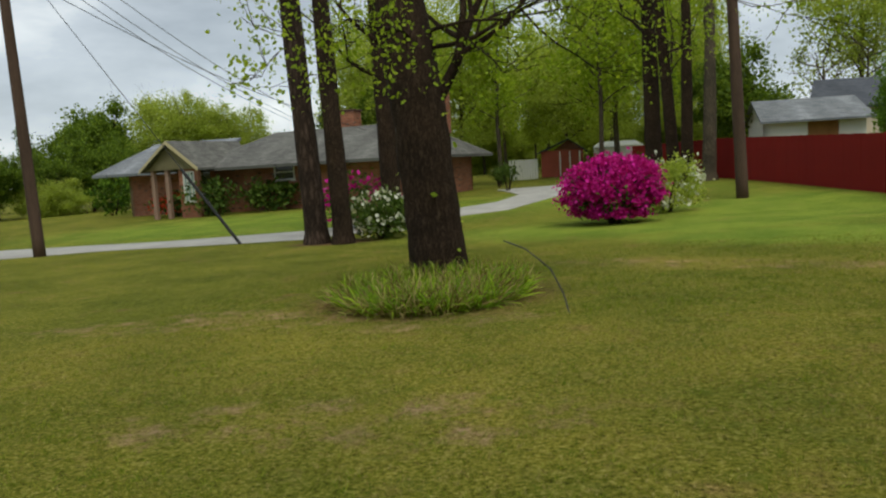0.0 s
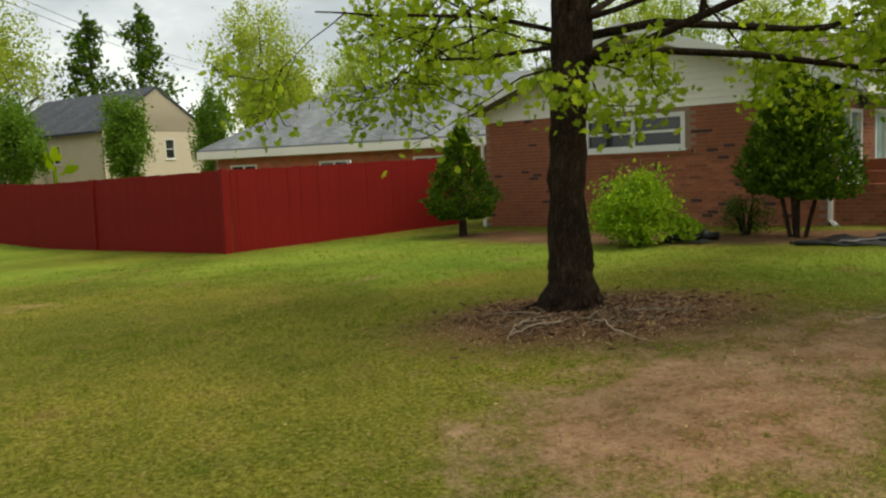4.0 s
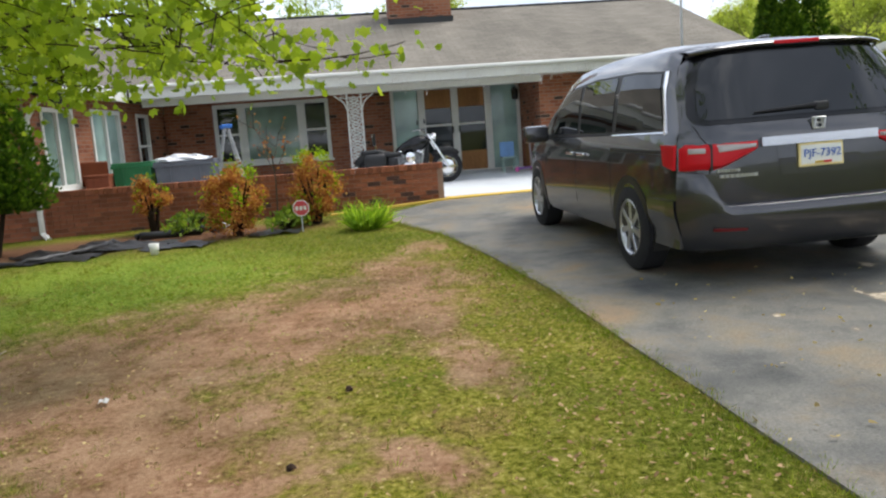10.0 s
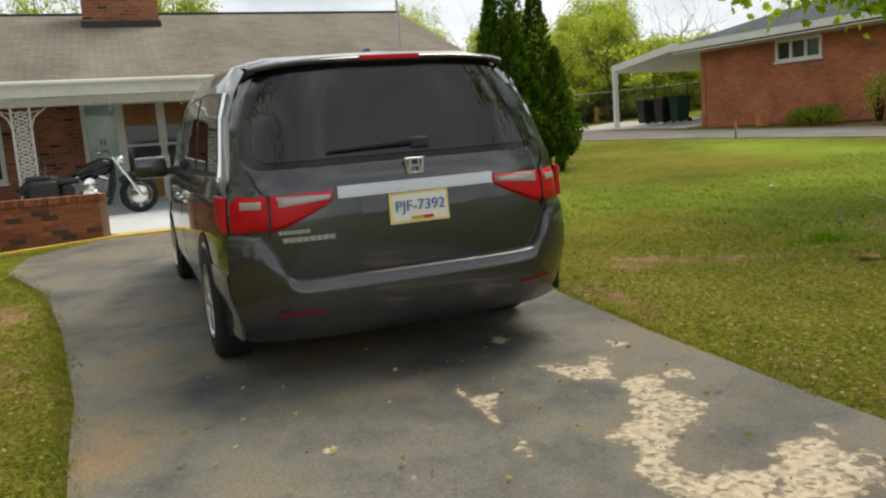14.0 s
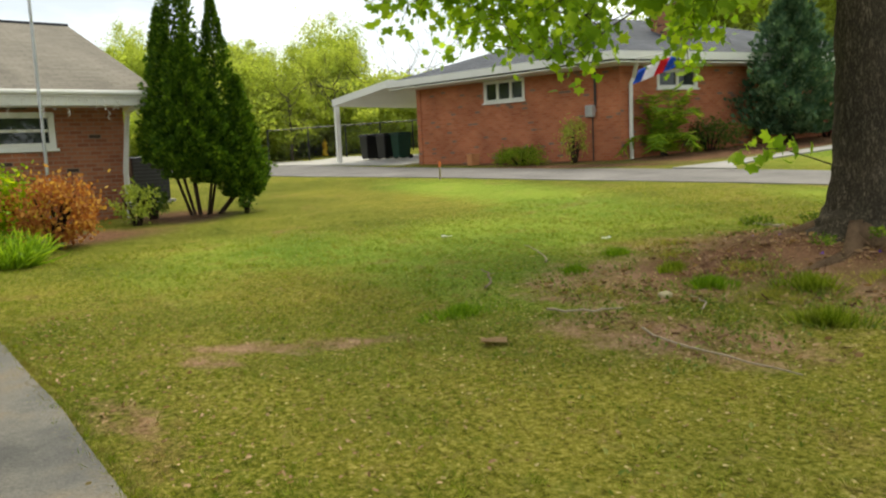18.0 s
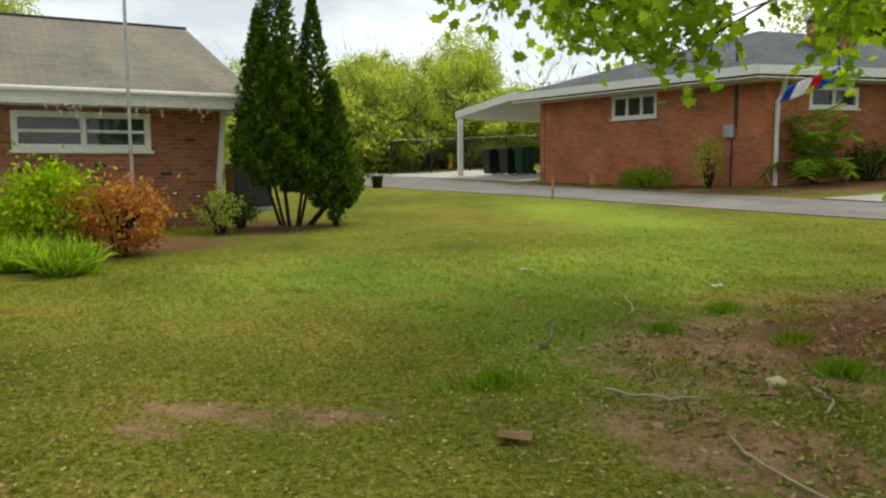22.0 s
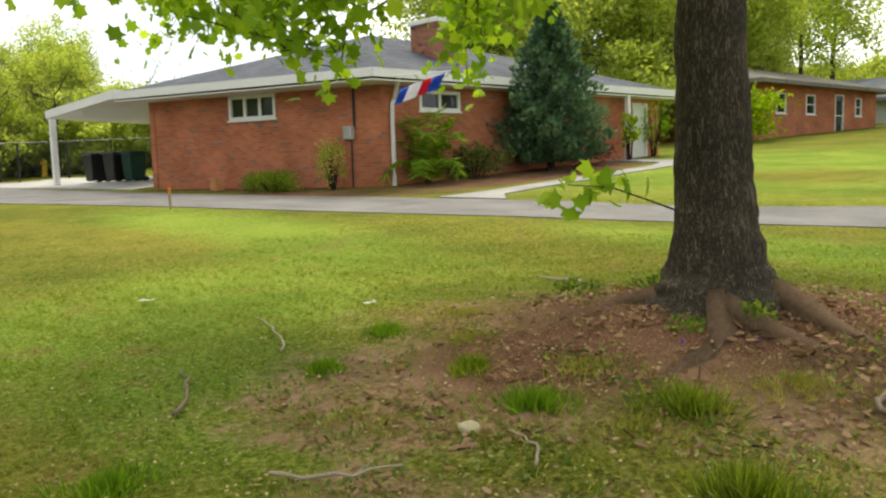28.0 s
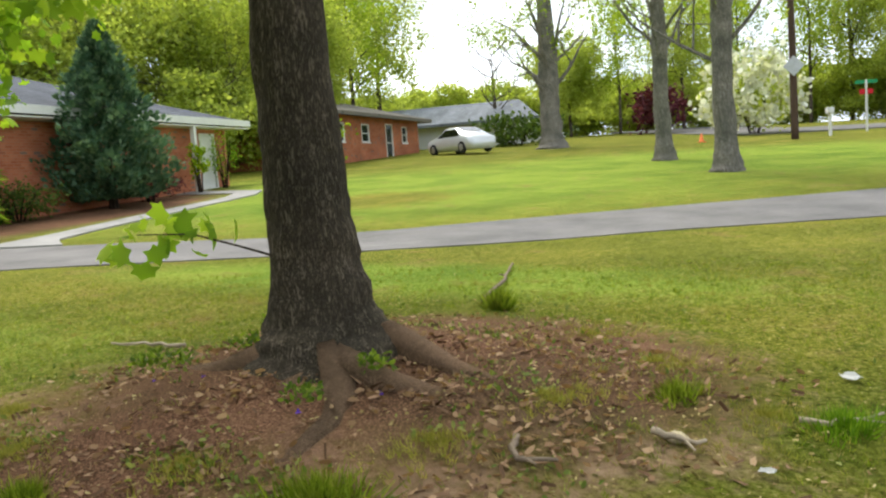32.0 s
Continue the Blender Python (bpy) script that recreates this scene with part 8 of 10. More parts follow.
for s in (-1, 1):
    hi = lambda x: min(ring(x)[8][1] - 0.02, interp(x, ROOF) - 0.17)
    part("window_surround", side_patch(-0.68, 2.45, lambda x: interp(x, BELT) + 0.015, hi, 0.003, s, 24, 4, (0.14, -0.02)), BLACK, van, "black window surround")
    part("side_window", side_patch(-0.62, 0.34, lambda x: interp(x, BELT) + 0.045, lambda x: hi(x) - 0.02, 0.008, s, 8, 4, (0.16, -0.02)), GLASS_C, van, "tinted quarter window")
    part("side_window", side_patch(0.43, 1.33, lambda x: interp(x, BELT) + 0.045, lambda x: hi(x) - 0.02, 0.008, s, 6, 4), GLASS_C, van, "tinted sliding-door window")
    part("side_window", side_patch(1.42, 2.4, lambda x: interp(x, BELT) + 0.045, lambda x: hi(x) - 0.02, 0.008, s, 8, 4, (0, -0.06)), GLASS_C, van, "front door window")
    part("chrome_trim", side_patch(-0.7, 0.4, lambda x: interp(x, BELT) + 0.012, lambda x: interp(x, BELT) + 0.024, 0.012, s, 8, 1), CHROME, van)
    part("chrome_trim", side_patch(-0.69, -0.665, lambda x: interp(x, BELT), hi, 0.011, s, 1, 4, (0.15, 0.15)), CHROME, van)
    part("slide_rail", side_patch(-0.7, 0.38, 0.925, 0.95, 0.005, s, 6, 1), BLACK, van, "dark sliding-door rail")
    for x, z0 in ((0.38, 0.34), (1.38, 0.32), (2.5, 0.5)):
        part("door_seam", side_patch(x - 0.005, x + 0.005, z0, lambda q: interp(q, BELT) - 0.01, 0.002, s, 1, 5), BLACK, van)
    for x in (1.16, 1.52):
        part("door_handle", boxes((x - 0.1, x + 0.1, -0.012, 0.022, -0.016, 0.016), bevel=0.01), CHROME, van, "chrome door handle").matrix_basis = pose(0, s * (side_y(x, 0.86) + 0.012), 0.87)
    bm = boxes((-0.1, 0.08, -0.13, 0.13, -0.09, 0.09), bevel=0.045)
    part("mirror", bm, CARPAINT, van, "door mirror", smooth=True).matrix_basis = pose(2.32, s * 1.14, 1.06)
    part("mirror_arm", boxes((2.26, 2.36, min(s * 0.95, s * 1.03), max(s * 0.95, s * 1.03), 0.99, 1.05)), BLACK, van)
    for x in (-0.06, 2.96):
        bm = bmesh.new()
        ctr = bm.verts.new((x, s * (side_y(x, 0.4) + 0.004), 0.335))
        arc = [bm.verts.new((x + 0.405 * math.cos(w), s * (side_y(x + 0.405 * math.cos(w), max(0.25, 0.335 + 0.405 * math.sin(w))) + 0.005), max(0.2, 0.335 + 0.405 * math.sin(w)))) for w in np.linspace(0, 2 * math.pi, 33)[:-1]]
        for i in range(32):
            bm.faces.new((ctr, arc[i], arc[(i + 1) % 32]) if s < 0 else (ctr, arc[(i + 1) % 32], arc[i]))
        part("wheel_arch", bm, BLACK, van, "dark wheel arch")
        wheel = new("wheel")
        wheel.parent, wheel.matrix_basis = van, pose(x, s * (side_y(x, 0.45) - 0.095), 0.322, 0, 0, 0 if s > 0 else 180)
        part("tyre", lathe(bmesh.new(), [(0.22, -0.11), (0.32, -0.11), (0.348, -0.085), (0.352, 0.0), (0.348, 0.085), (0.32, 0.108), (0.235, 0.112), (0.225, 0.08)], 36, "y"), RUBBER, wheel, smooth=True)
        rim = part("rim", lathe(bmesh.new(), [(0.228, 0.108), (0.218, 0.112), (0.205, 0.1), (0.2, 0.03)], 36, "y"), ALLOY, wheel, "silver alloy rim", smooth=True)
        part("brake_disc", lathe(bmesh.new(), [(0.0, 0.045), (0.2, 0.045), (0.2, 0.02)], 24, "y"), BLACK, wheel)
        for k in range(7):
            part("spoke", boxes((-0.022, 0.022, 0.07, 0.105, 0.04, 0.212), bevel=0.008), ALLOY, rim).matrix_basis = pose(0, 0, 0, 0, 360 / 7 * k, 0)
        part("hub_cap", lathe(bmesh.new(), [(0.0, 0.112), (0.045, 0.11), (0.055, 0.09), (0.055, 0.05)], 16, "y"), ALLOY, rim)
    part("mud_flap", boxes((-0.41, -0.395, s * 0.9 - 0.08, s * 0.9 + 0.05, 0.17, 0.34)), BLACK, van, "black mud flap")

for ob in van.children_recursive:
    if ob.type == "MESH" and ob.data.polygons and ob.data.polygons[0].use_smooth:
        ob.data.set_sharp_from_angle(angle=radians(45))

# ---- the patio's things ----
PX, PZ = HM, 0.24


def on_patio(u, v, rz=0.0):
    return HM @ pose(u, v, 0.15 + (v - 0.2) * 0.025 + 0.004, 0, 0, rz)


moto = thing("motorcycle", on_patio(6.2, 3.2, 6), "black and chrome cruiser motorcycle leaning on its stand", "motorcycle")
for x, r, w_ in ((0.8, 0.33, 0.055), (-0.75, 0.32, 0.08)):
    wh = new("wheel")
    wh.parent, wh.matrix_basis = moto, pose(x, 0, r)
    part("tyre", lathe(bmesh.new(), [(r - 0.1, -w_ * 0.9), (r - 0.04, -w_ * 1.15), (r - 0.008, -w_ * 0.7), (r, 0), (r - 0.008, w_ * 0.7), (r - 0.04, w_ * 1.15), (r - 0.1, w_ * 0.9)], 32, "y"), RUBBER, wh, smooth=True)
    part("rim", lathe(bmesh.new(), [(r - 0.1, -w_ * 0.7), (r - 0.14, 0), (r - 0.1, w_ * 0.7)], 28, "y"), CHROME, wh, "chrome rim", smooth=True)
    part("brake_disc", lathe(bmesh.new(), [(0.0, -0.06), (0.15, -0.05), (0.155, -0.04), (0.03, -0.035)], 24, "y"), CHROME, wh)
    for k in range(8):
        part("spoke", boxes((-0.012, 0.012, -0.04, 0.04, 0.02, r - 0.11)), CHROME, wh).matrix_basis = pose(0, 0, 0, 0, 45 * k, 0)
part("tank", tube(bmesh.new(), [(-0.26, 0, 0.71), (-0.12, 0, 0.74), (0.08, 0, 0.8), (0.26, 0, 0.86), (0.38, 0, 0.9), (0.43, 0, 0.91)], [0.03, 0.1, 0.155, 0.16, 0.11, 0.03], 16), BLACK_GLOSS, moto, "glossy black teardrop fuel tank", smooth=True)
part("crankcase", lathe(bmesh.new(), [(0.0, -0.19), (0.1, -0.185), (0.16, -0.15), (0.17, 0.0), (0.16, 0.15), (0.1, 0.185), (0.0, 0.19)], 20, "y", (0.0, 0, 0.36)), CHROME, moto, "polished engine casing", smooth=True)
for x, lean in ((-0.13, -24), (0.13, 24)):
    cyl = part("cylinder", boxes((-0.07, 0.07, -0.09, 0.09, 0.0, 0.24), bevel=0.02), BLACK, moto, "black finned engine cylinder")
    cyl.matrix_basis = pose(x, 0, 0.44, 0, lean, 0)
    for k in range(6):
        part("fin", boxes((-0.095, 0.095, -0.115, 0.115, 0.03 + 0.032 * k, 0.042 + 0.032 * k), bevel=0.004), STEEL, cyl)
    part("rocker_cover", boxes((-0.085, 0.085, -0.105, 0.105, 0.23, 0.28), bevel=0.02), CHROME, cyl, "chrome rocker cover", smooth=True)
part("air_filter", lathe(bmesh.new(), [(0.0, -0.24), (0.1, -0.23), (0.11, -0.15)], 16, "y", (0.0, 0.0, 0.58)), CHROME, moto)
part("frame", tube(bmesh.new(), [(0.42, 0, 0.9), (0.4, 0, 0.55), (0.3, 0, 0.22), (-0.3, 0, 0.2), (-0.5, 0, 0.45), (-0.2, 0, 0.62), (0.42, 0, 0.9)], [0.045] * 7, 8), BLACK, moto, "black tubular frame", smooth=True)
part("side_cover", boxes((-0.46, -0.2, -0.13, 0.13, 0.38, 0.62), bevel=0.09), BLACK, moto, "glossy black side cover")
part("seat", boxes((-0.66, -0.16, -0.15, 0.15, 0.61, 0.71), (-0.98, -0.6, -0.12, 0.12, 0.66, 0.78), bevel=0.045), BLACK, moto, "black leather seat", smooth=True)
part("rear_fender", tube(bmesh.new(), [(-0.35, 0, 0.62), (-0.6, 0, 0.7), (-0.9, 0, 0.66), (-1.1, 0, 0.5)], [0.09, 0.1, 0.1, 0.06], 8), BLACK, moto, smooth=True)
part("front_fender", tube(bmesh.new(), [(0.5, 0, 0.58), (0.68, 0, 0.68), (0.88, 0, 0.69), (1.06, 0, 0.58)], [0.05, 0.07, 0.07, 0.05], 8), BLACK, moto, smooth=True)
for s in (-0.09, 0.09):
    part("fork", rod((0.82, s, 0.33), (0.42, s, 1.02), 0.028), CHROME, moto, "chrome fork leg")
    part("exhaust", tube(bmesh.new(), [(0.2, s * 1.6, 0.42), (0.1, s * 1.9, 0.26), (-0.4, s * 2, 0.24), (-1.0, s * 2, 0.3)], [0.03, 0.035, 0.045, 0.05], 8), CHROME, moto, "chrome exhaust pipe", smooth=True)
    part("saddlebag", boxes((-0.95, -0.5, min(s * 1.6, s * 3.2), max(s * 1.6, s * 3.2), 0.4, 0.7), bevel=0.075), BLACK, moto, "black saddlebag", smooth=True)
    part("grip", tube(bmesh.new(), [(0.4, 0, 1.05), (0.34, s * 2, 1.14), (0.2, s * 4.3, 1.1)], [0.016, 0.016, 0.02], 6), CHROME, moto, "handlebar end")
    part("mirror", lathe(bmesh.new(), [(0.0, 0.0), (0.06, 0.005), (0.06, 0.02), (0.0, 0.03)], 10, "x", (0.3, s * 4, 1.28)), BLACK, moto)
part("headlight", lathe(bmesh.new(), [(0.0, -0.08), (0.07, -0.05), (0.09, 0.04), (0.0, 0.06)], 14, "x", (0.55, 0, 0.95)), CHROME, moto, "chrome headlight", smooth=True)
part("frame", tube(bmesh.new(), [(0.42, 0, 0.95), (0.3, 0, 0.35), (-0.4, 0, 0.28), (-0.75, 0, 0.34), (-0.3, 0, 0.66), (0.4, 0, 0.9)], [0.025] * 6, 6), BLACK, moto)
part("sissy_bar", tube(bmesh.new(), [(-0.62, 0.08, 0.7), (-0.72, 0.08, 1.08), (-0.72, -0.08, 1.08), (-0.62, -0.08, 0.7)], [0.012] * 4, 5), CHROME, moto)
part("back_pad", boxes((-0.72, -0.66, -0.1, 0.1, 0.86, 1.1), bevel=0.03), BLACK, moto)
part("kickstand", rod((-0.1, 0.1, 0.28), (-0.15, 0.3, 0.0), 0.014), STEEL, moto)


def tote(u, v, w, d, h_, mat, label, lid, rz=0):
    t = thing("storage_bin", on_patio(u, v, rz), label, "bin")
    bm = bmesh.new()
    k = 0.9
    b0 = [(-w / 2 * k, -d / 2 * k, 0), (w / 2 * k, -d / 2 * k, 0), (w / 2 * k, d / 2 * k, 0), (-w / 2 * k, d / 2 * k, 0)]
    b1 = [(-w / 2, -d / 2, h_), (w / 2, -d / 2, h_), (w / 2, d / 2, h_), (-w / 2, d / 2, h_)]
    lo, hi = [bm.verts.new(p) for p in b0], [bm.verts.new(p) for p in b1]
    bm.faces.new(lo[::-1])
    bm.faces.new(hi)
    for i in range(4):
        bm.faces.new((lo[i], lo[(i + 1) % 4], hi[(i + 1) % 4], hi[i]))
    part("tub", bm, mat, t)
    part("rim", boxes((-w / 2 - 0.03, w / 2 + 0.03, -d / 2 - 0.03, d / 2 + 0.03, h_ - 0.06, h_), bevel=0.012), mat, t)
    part("lid", boxes((-w / 2 - 0.02, w / 2 + 0.02, -d / 2 - 0.02, d / 2 + 0.02, h_, h_ + 0.04), bevel=0.015), lid, t)
    for x in (-w * 0.25, w * 0.25):
        part("rib", boxes((x - 0.02, x + 0.02, -d / 2 - 0.015, -d / 2 * 0.9, 0.05, h_ - 0.06)), mat, t)
    return t


GREEN_P = plain("green_plastic", (0.02, 0.16, 0.06), 0.45, vary=0.15, bump=0.05)
GREY_P = plain("grey_plastic", (0.12, 0.13, 0.15), 0.5, vary=0.15, bump=0.05)
BAG = plain("white_plastic_bag", (0.72, 0.73, 0.75), 0.4, vary=0.1, bump=0.2)
tote(1.08, 2.0, 0.66, 0.6, 0.88, GREEN_P, "green plastic bin with a closed lid behind the low wall", GREEN_P)
tote(1.98, 2.1, 1.05, 0.6, 0.85, GREY_P, "long grey plastic bin topped with white bags", GREY_P)
bag = thing("plastic_bag", on_patio(1.9, 2.1) @ pose(0, 0, 0.89), "crumpled white plastic bags on the grey bin", "bag")
bm = bmesh.new()
bmesh.ops.create_icosphere(bm, subdivisions=3, radius=1.0)
for v in bm.verts:
    n_ = noise.noise(v.co * 2.1) * 0.3 + noise.noise(v.co * 5.0) * 0.12
    v.co = Vector((v.co.x * 0.5 * (1 + n_), v.co.y * 0.26 * (1 + n_), max(0.0, v.co.z) * 0.11 * (1 + 2 * n_)))
part("bag", bm, BAG, bag)
lad = thing("step_ladder", on_patio(2.7, 2.5, 15), "small aluminium step ladder with a blue top, standing open", "ladder")
for y in (-0.2, 0.2):
    part("rail", tube(bmesh.new(), [(0.34, y * 1.25, 0), (0.02, y * 0.7, 1.44)], [0.025, 0.022], 6), STEEL, lad)
    part("rear_rail", tube(bmesh.new(), [(-0.34, y * 1.1, 0), (-0.03, y * 0.7, 1.42)], [0.018, 0.016], 6), STEEL, lad)
for k in range(4):
    u = (k + 0.7) / 4.7
    part("step", boxes((0.34 - 0.32 * u - 0.05, 0.34 - 0.32 * u + 0.04, -0.24 + 0.08 * u, 0.24 - 0.08 * u, 1.44 * u - 0.012, 1.44 * u + 0.012)), STEEL, lad)
part("top_cap", boxes((-0.1, 0.1, -0.2, 0.2, 1.42, 1.49), bevel=0.02), plain("blue_plastic", (0.03, 0.16, 0.55), 0.4), lad, "blue plastic top cap")
chest = thing("wooden_planter", on_patio(0.55, 1.6, 5), "brown wooden box at the wall of the wing", "box")
part("box", boxes((-0.2, 0.2, -0.3, 0.3, 0, 0.72), bevel=0.02), plain("brown_wood", (0.2, 0.06, 0.03), 0.6, scale=4, stretch=(1, 1, 0.2)), chest)
part("lid", boxes((-0.22, 0.22, -0.32, 0.32, 0.72, 0.76), bevel=0.01), plain("brown_lid", (0.22, 0.07, 0.035), 0.6), chest)
ch = thing("toy_chair", on_patio(8.65, 4.9), "small pale blue and purple toy chair by the front door", "chair")
part("seat", boxes((-0.17, 0.17, -0.16, 0.16, 0.3, 0.34), bevel=0.015), CURTAIN, ch)
part("backrest", boxes((-0.17, 0.17, 0.13, 0.17, 0.34, 0.68), bevel=0.015), plain("blue_toy", (0.16, 0.3, 0.55), 0.5), ch)
for x in (-0.14, 0.14):
    for y in (-0.13, 0.13):
        part("leg", rod((x, y, 0), (x, y, 0.3), 0.018), CURTAIN, ch)
toy = thing("toy_scooter", on_patio(8.95, 4.6, 40), "small purple and pink toy scooter", "toy")
PURPLE = plain("purple_plastic", (0.3, 0.12, 0.5), 0.4)
part("deck", boxes((-0.28, 0.28, -0.05, 0.05, 0.06, 0.09), bevel=0.01), PURPLE, toy)
part("stem", rod((0.26, 0, 0.06), (0.22, 0, 0.78), 0.016), STEEL, toy)
part("handlebar", rod((0.22, -0.15, 0.76), (0.22, 0.15, 0.76), 0.016), PURPLE, toy)
for x in (-0.28, 0.3):
    part("wheel", lathe(bmesh.new(), [(0.0, -0.02), (0.06, -0.02), (0.06, 0.02), (0.0, 0.02)], 14, "y", (x, 0, 0.06)), plain("pink_plastic", (0.7, 0.16, 0.4), 0.4), toy)
sapling = thing("sapling", HM @ pose(3.75, -0.35, 0.0), "thin bare sapling with a few pink buds by the low wall", "tree")
bm, tips = bmesh.new(), []
rs = np.random.default_rng(77)
tube(bm, [(0, 0, -0.05), (0.03, 0, 0.7), (0.0, 0.02, 1.1)], [0.018, 0.013, 0.01], 5)
for k in range(5):
    grow(bm, rs, (0.01, 0, 0.8 + 0.07 * k), (math.cos(2.4 * k), math.sin(2.4 * k), 0.9), 0.5, 0.007, 1, tips)
part("stem", bm, BARK_A, sapling)
leafy("buds", sapling, foliage("buds", around(rs, tips, 1, 0.03), 0.05, LEAF_R, "oval", seed=78))

# yard sign, white cup, plastic edging
sign = thing("yard_sign", on_ground(14.85, -0.95, -78), "small red and white octagonal yard sign on a stake", "sign")
sign.scale = (0.78, 0.78, 0.78)
part("stake", boxes((-0.012, 0.012, -0.008, 0.008, -0.05, 0.3)), STEEL, sign)
octo = [(0.15 * math.cos(radians(22.5 + 45 * k)), 0.15 * math.sin(radians(22.5 + 45 * k))) for k in range(8)]


def plate_mesh(shape, k, y0, y1, cz):
    bm = bmesh.new()
    a = [bm.verts.new((x * k, y0, cz + z * k)) for x, z in shape]
    b = [bm.verts.new((x * k, y1, cz + z * k)) for x, z in shape]
    bm.faces.new(a)
    bm.faces.new(b[::-1])
    for i in range(len(shape)):
        j = (i + 1) % len(shape)
        bm.faces.new((a[j], a[i], b[i], b[j]))
    return bm


SIGN_RED = plain("sign_red", (0.55, 0.07, 0.08), 0.5, vary=0.1, bump=0.0)
part("panel", plate_mesh(octo, 1.0, -0.012, -0.006, 0.42), WHITE, sign, "white octagonal panel")
part("red_field", plate_mesh(octo, 0.88, -0.018, -0.013, 0.42), SIGN_RED, sign, "red field of the sign")
for x in (-0.07, 0.0, 0.07):
    part("marking", boxes((x - 0.024, x + 0.024, -0.022, -0.0185, 0.385, 0.455)), WHITE, sign, "white marking on the sign")
cup = thing("paper_cup", on_ground(13.75, 0.65), "white paper cup standing in the grass", "cup")
part("cup", lathe(bmesh.new(), [(0.0, 0.0), (0.045, 0.0), (0.062, 0.14), (0.058, 0.14), (0.04, 0.01)], 16), WHITE, cup, smooth=True)


def edging(pts, r, label, seed):
    """Loose black landscape plastic lying along a line."""
    rs = np.random.default_rng(seed)
    P = []
    for a, b in zip(pts, pts[1:]):
        for k in range(6):
            q = Vector(a).lerp(Vector(b), k / 6)
            P.append((q.x + rs.normal() * 0.03, q.y + rs.normal() * 0.03, ground(q.x, q.y) + r * 0.7 + abs(rs.normal()) * 0.02))
    t = tagged(part("landscape_edging", tube(bmesh.new(), P, [r * rs.uniform(0.7, 1.2) for _ in P], 8, squash=0.8, rough=0.4), BLACK, smooth=True), label, "edging")
    return t


edging([(13.5, 2.9), (13.6, 2.3), (14.3, 1.9), (15.2, 1.75)], 0.04, "black landscape edging lying loose along the bed", 1)
edging([(15.3, 1.6), (15.5, 0.8), (15.3, 0.3)], 0.06, "black landscape edging along the bed", 2)
edging([(13.2, 5.0), (13.6, 4.6), (13.9, 4.3)], 0.08, "rolled black plastic edging in the bed", 3)
for x, y, s, sd in ((14.6, 1.3, 0.6, 4), (13.9, 2.0, 0.6, 5), (14.9, -0.55, 0.4, 6), (13.3, 4.5, 0.35, 7), (14.4, 2.4, 0.5, 8), (14.3, 0.6, 0.5, 9), (15.0, 1.9, 0.4, 10)):
    rs = np.random.default_rng(sd)
    bm = bmesh.new()
    bmesh.ops.create_grid(bm, x_segments=12, y_segments=8, size=1.0)
    for v in bm.verts:
        q = Vector((x + v.co.x * s * 0.5 * (1 + 0.3 * math.sin(v.co.y * 4)), y + v.co.y * s * 0.9))
        v.co = Vector((q.x, q.y, ground(q.x, q.y) + 0.012 + 0.16 * abs(noise.noise(Vector((q.x * 6, q.y * 6, sd)))) * (1 - 0.6 * max(abs(v.co.x), abs(v.co.y)))))
    tagged(part("weed_barrier", bm, BLACK, smooth=True), "crumpled black weed barrier in the flower bed", "plastic sheet")

# ---- low porch wall, brick by brick ----
low = thing("low_brick_wall", HM, "low red brick wall in front of the patio", "wall")
part("mortar_core", boxes((0.13, 6.5, 0.0, 0.2, -0.1, 0.66)), MORTAR, low)
meshes = []
for i, mat in enumerate((BRICK_P, BRICK_P, BRICK_P, BRICK_D)):
    bm = boxes((0.004, 0.207, -0.012, 0.212, 0.004, 0.066))
    m = bpy.data.meshes.new("brick")
    bm.to_mesh(m)
    bm.free()
    m.materials.append(mat)
    meshes.append(m)
half = []
for mat in (BRICK_P, BRICK_D):
    bm = boxes((0.004, 0.1, -0.012, 0.212, 0.004, 0.066))
    m = bpy.data.meshes.new("half_brick")
    bm.to_mesh(m)
    bm.free()
    m.materials.append(mat)
    half.append(m)
rs = random.Random(5)
for row in range(9):
    off = 0.108 if row % 2 else 0.0
    if off:
        shared("brick", half[0], low, pose(0.11, 0, 0.02 + row * 0.071))
    for k in range(29):
        shared("brick", meshes[3] if rs.random() < 0.05 else meshes[rs.randrange(3)], low, pose(0.11 + off + k * 0.2135, rs.uniform(-0.002, 0.002), 0.02 + row * 0.071))
    if not off:
        shared("brick", half[0], low, pose(0.11 + 29 * 0.2135, 0, 0.02 + row * 0.071))
cap_bm = boxes((0.003, 0.069, -0.03, 0.23, 0.0, 0.09))
cap = bpy.data.meshes.new("cap_brick")
cap_bm.to_mesh(cap)
cap_bm.free()
cap.materials.append(BRICK_P)
for k in range(88):
    shared("cap_brick", cap, low, pose(0.1 + k * 0.0727, 0, 0.662))


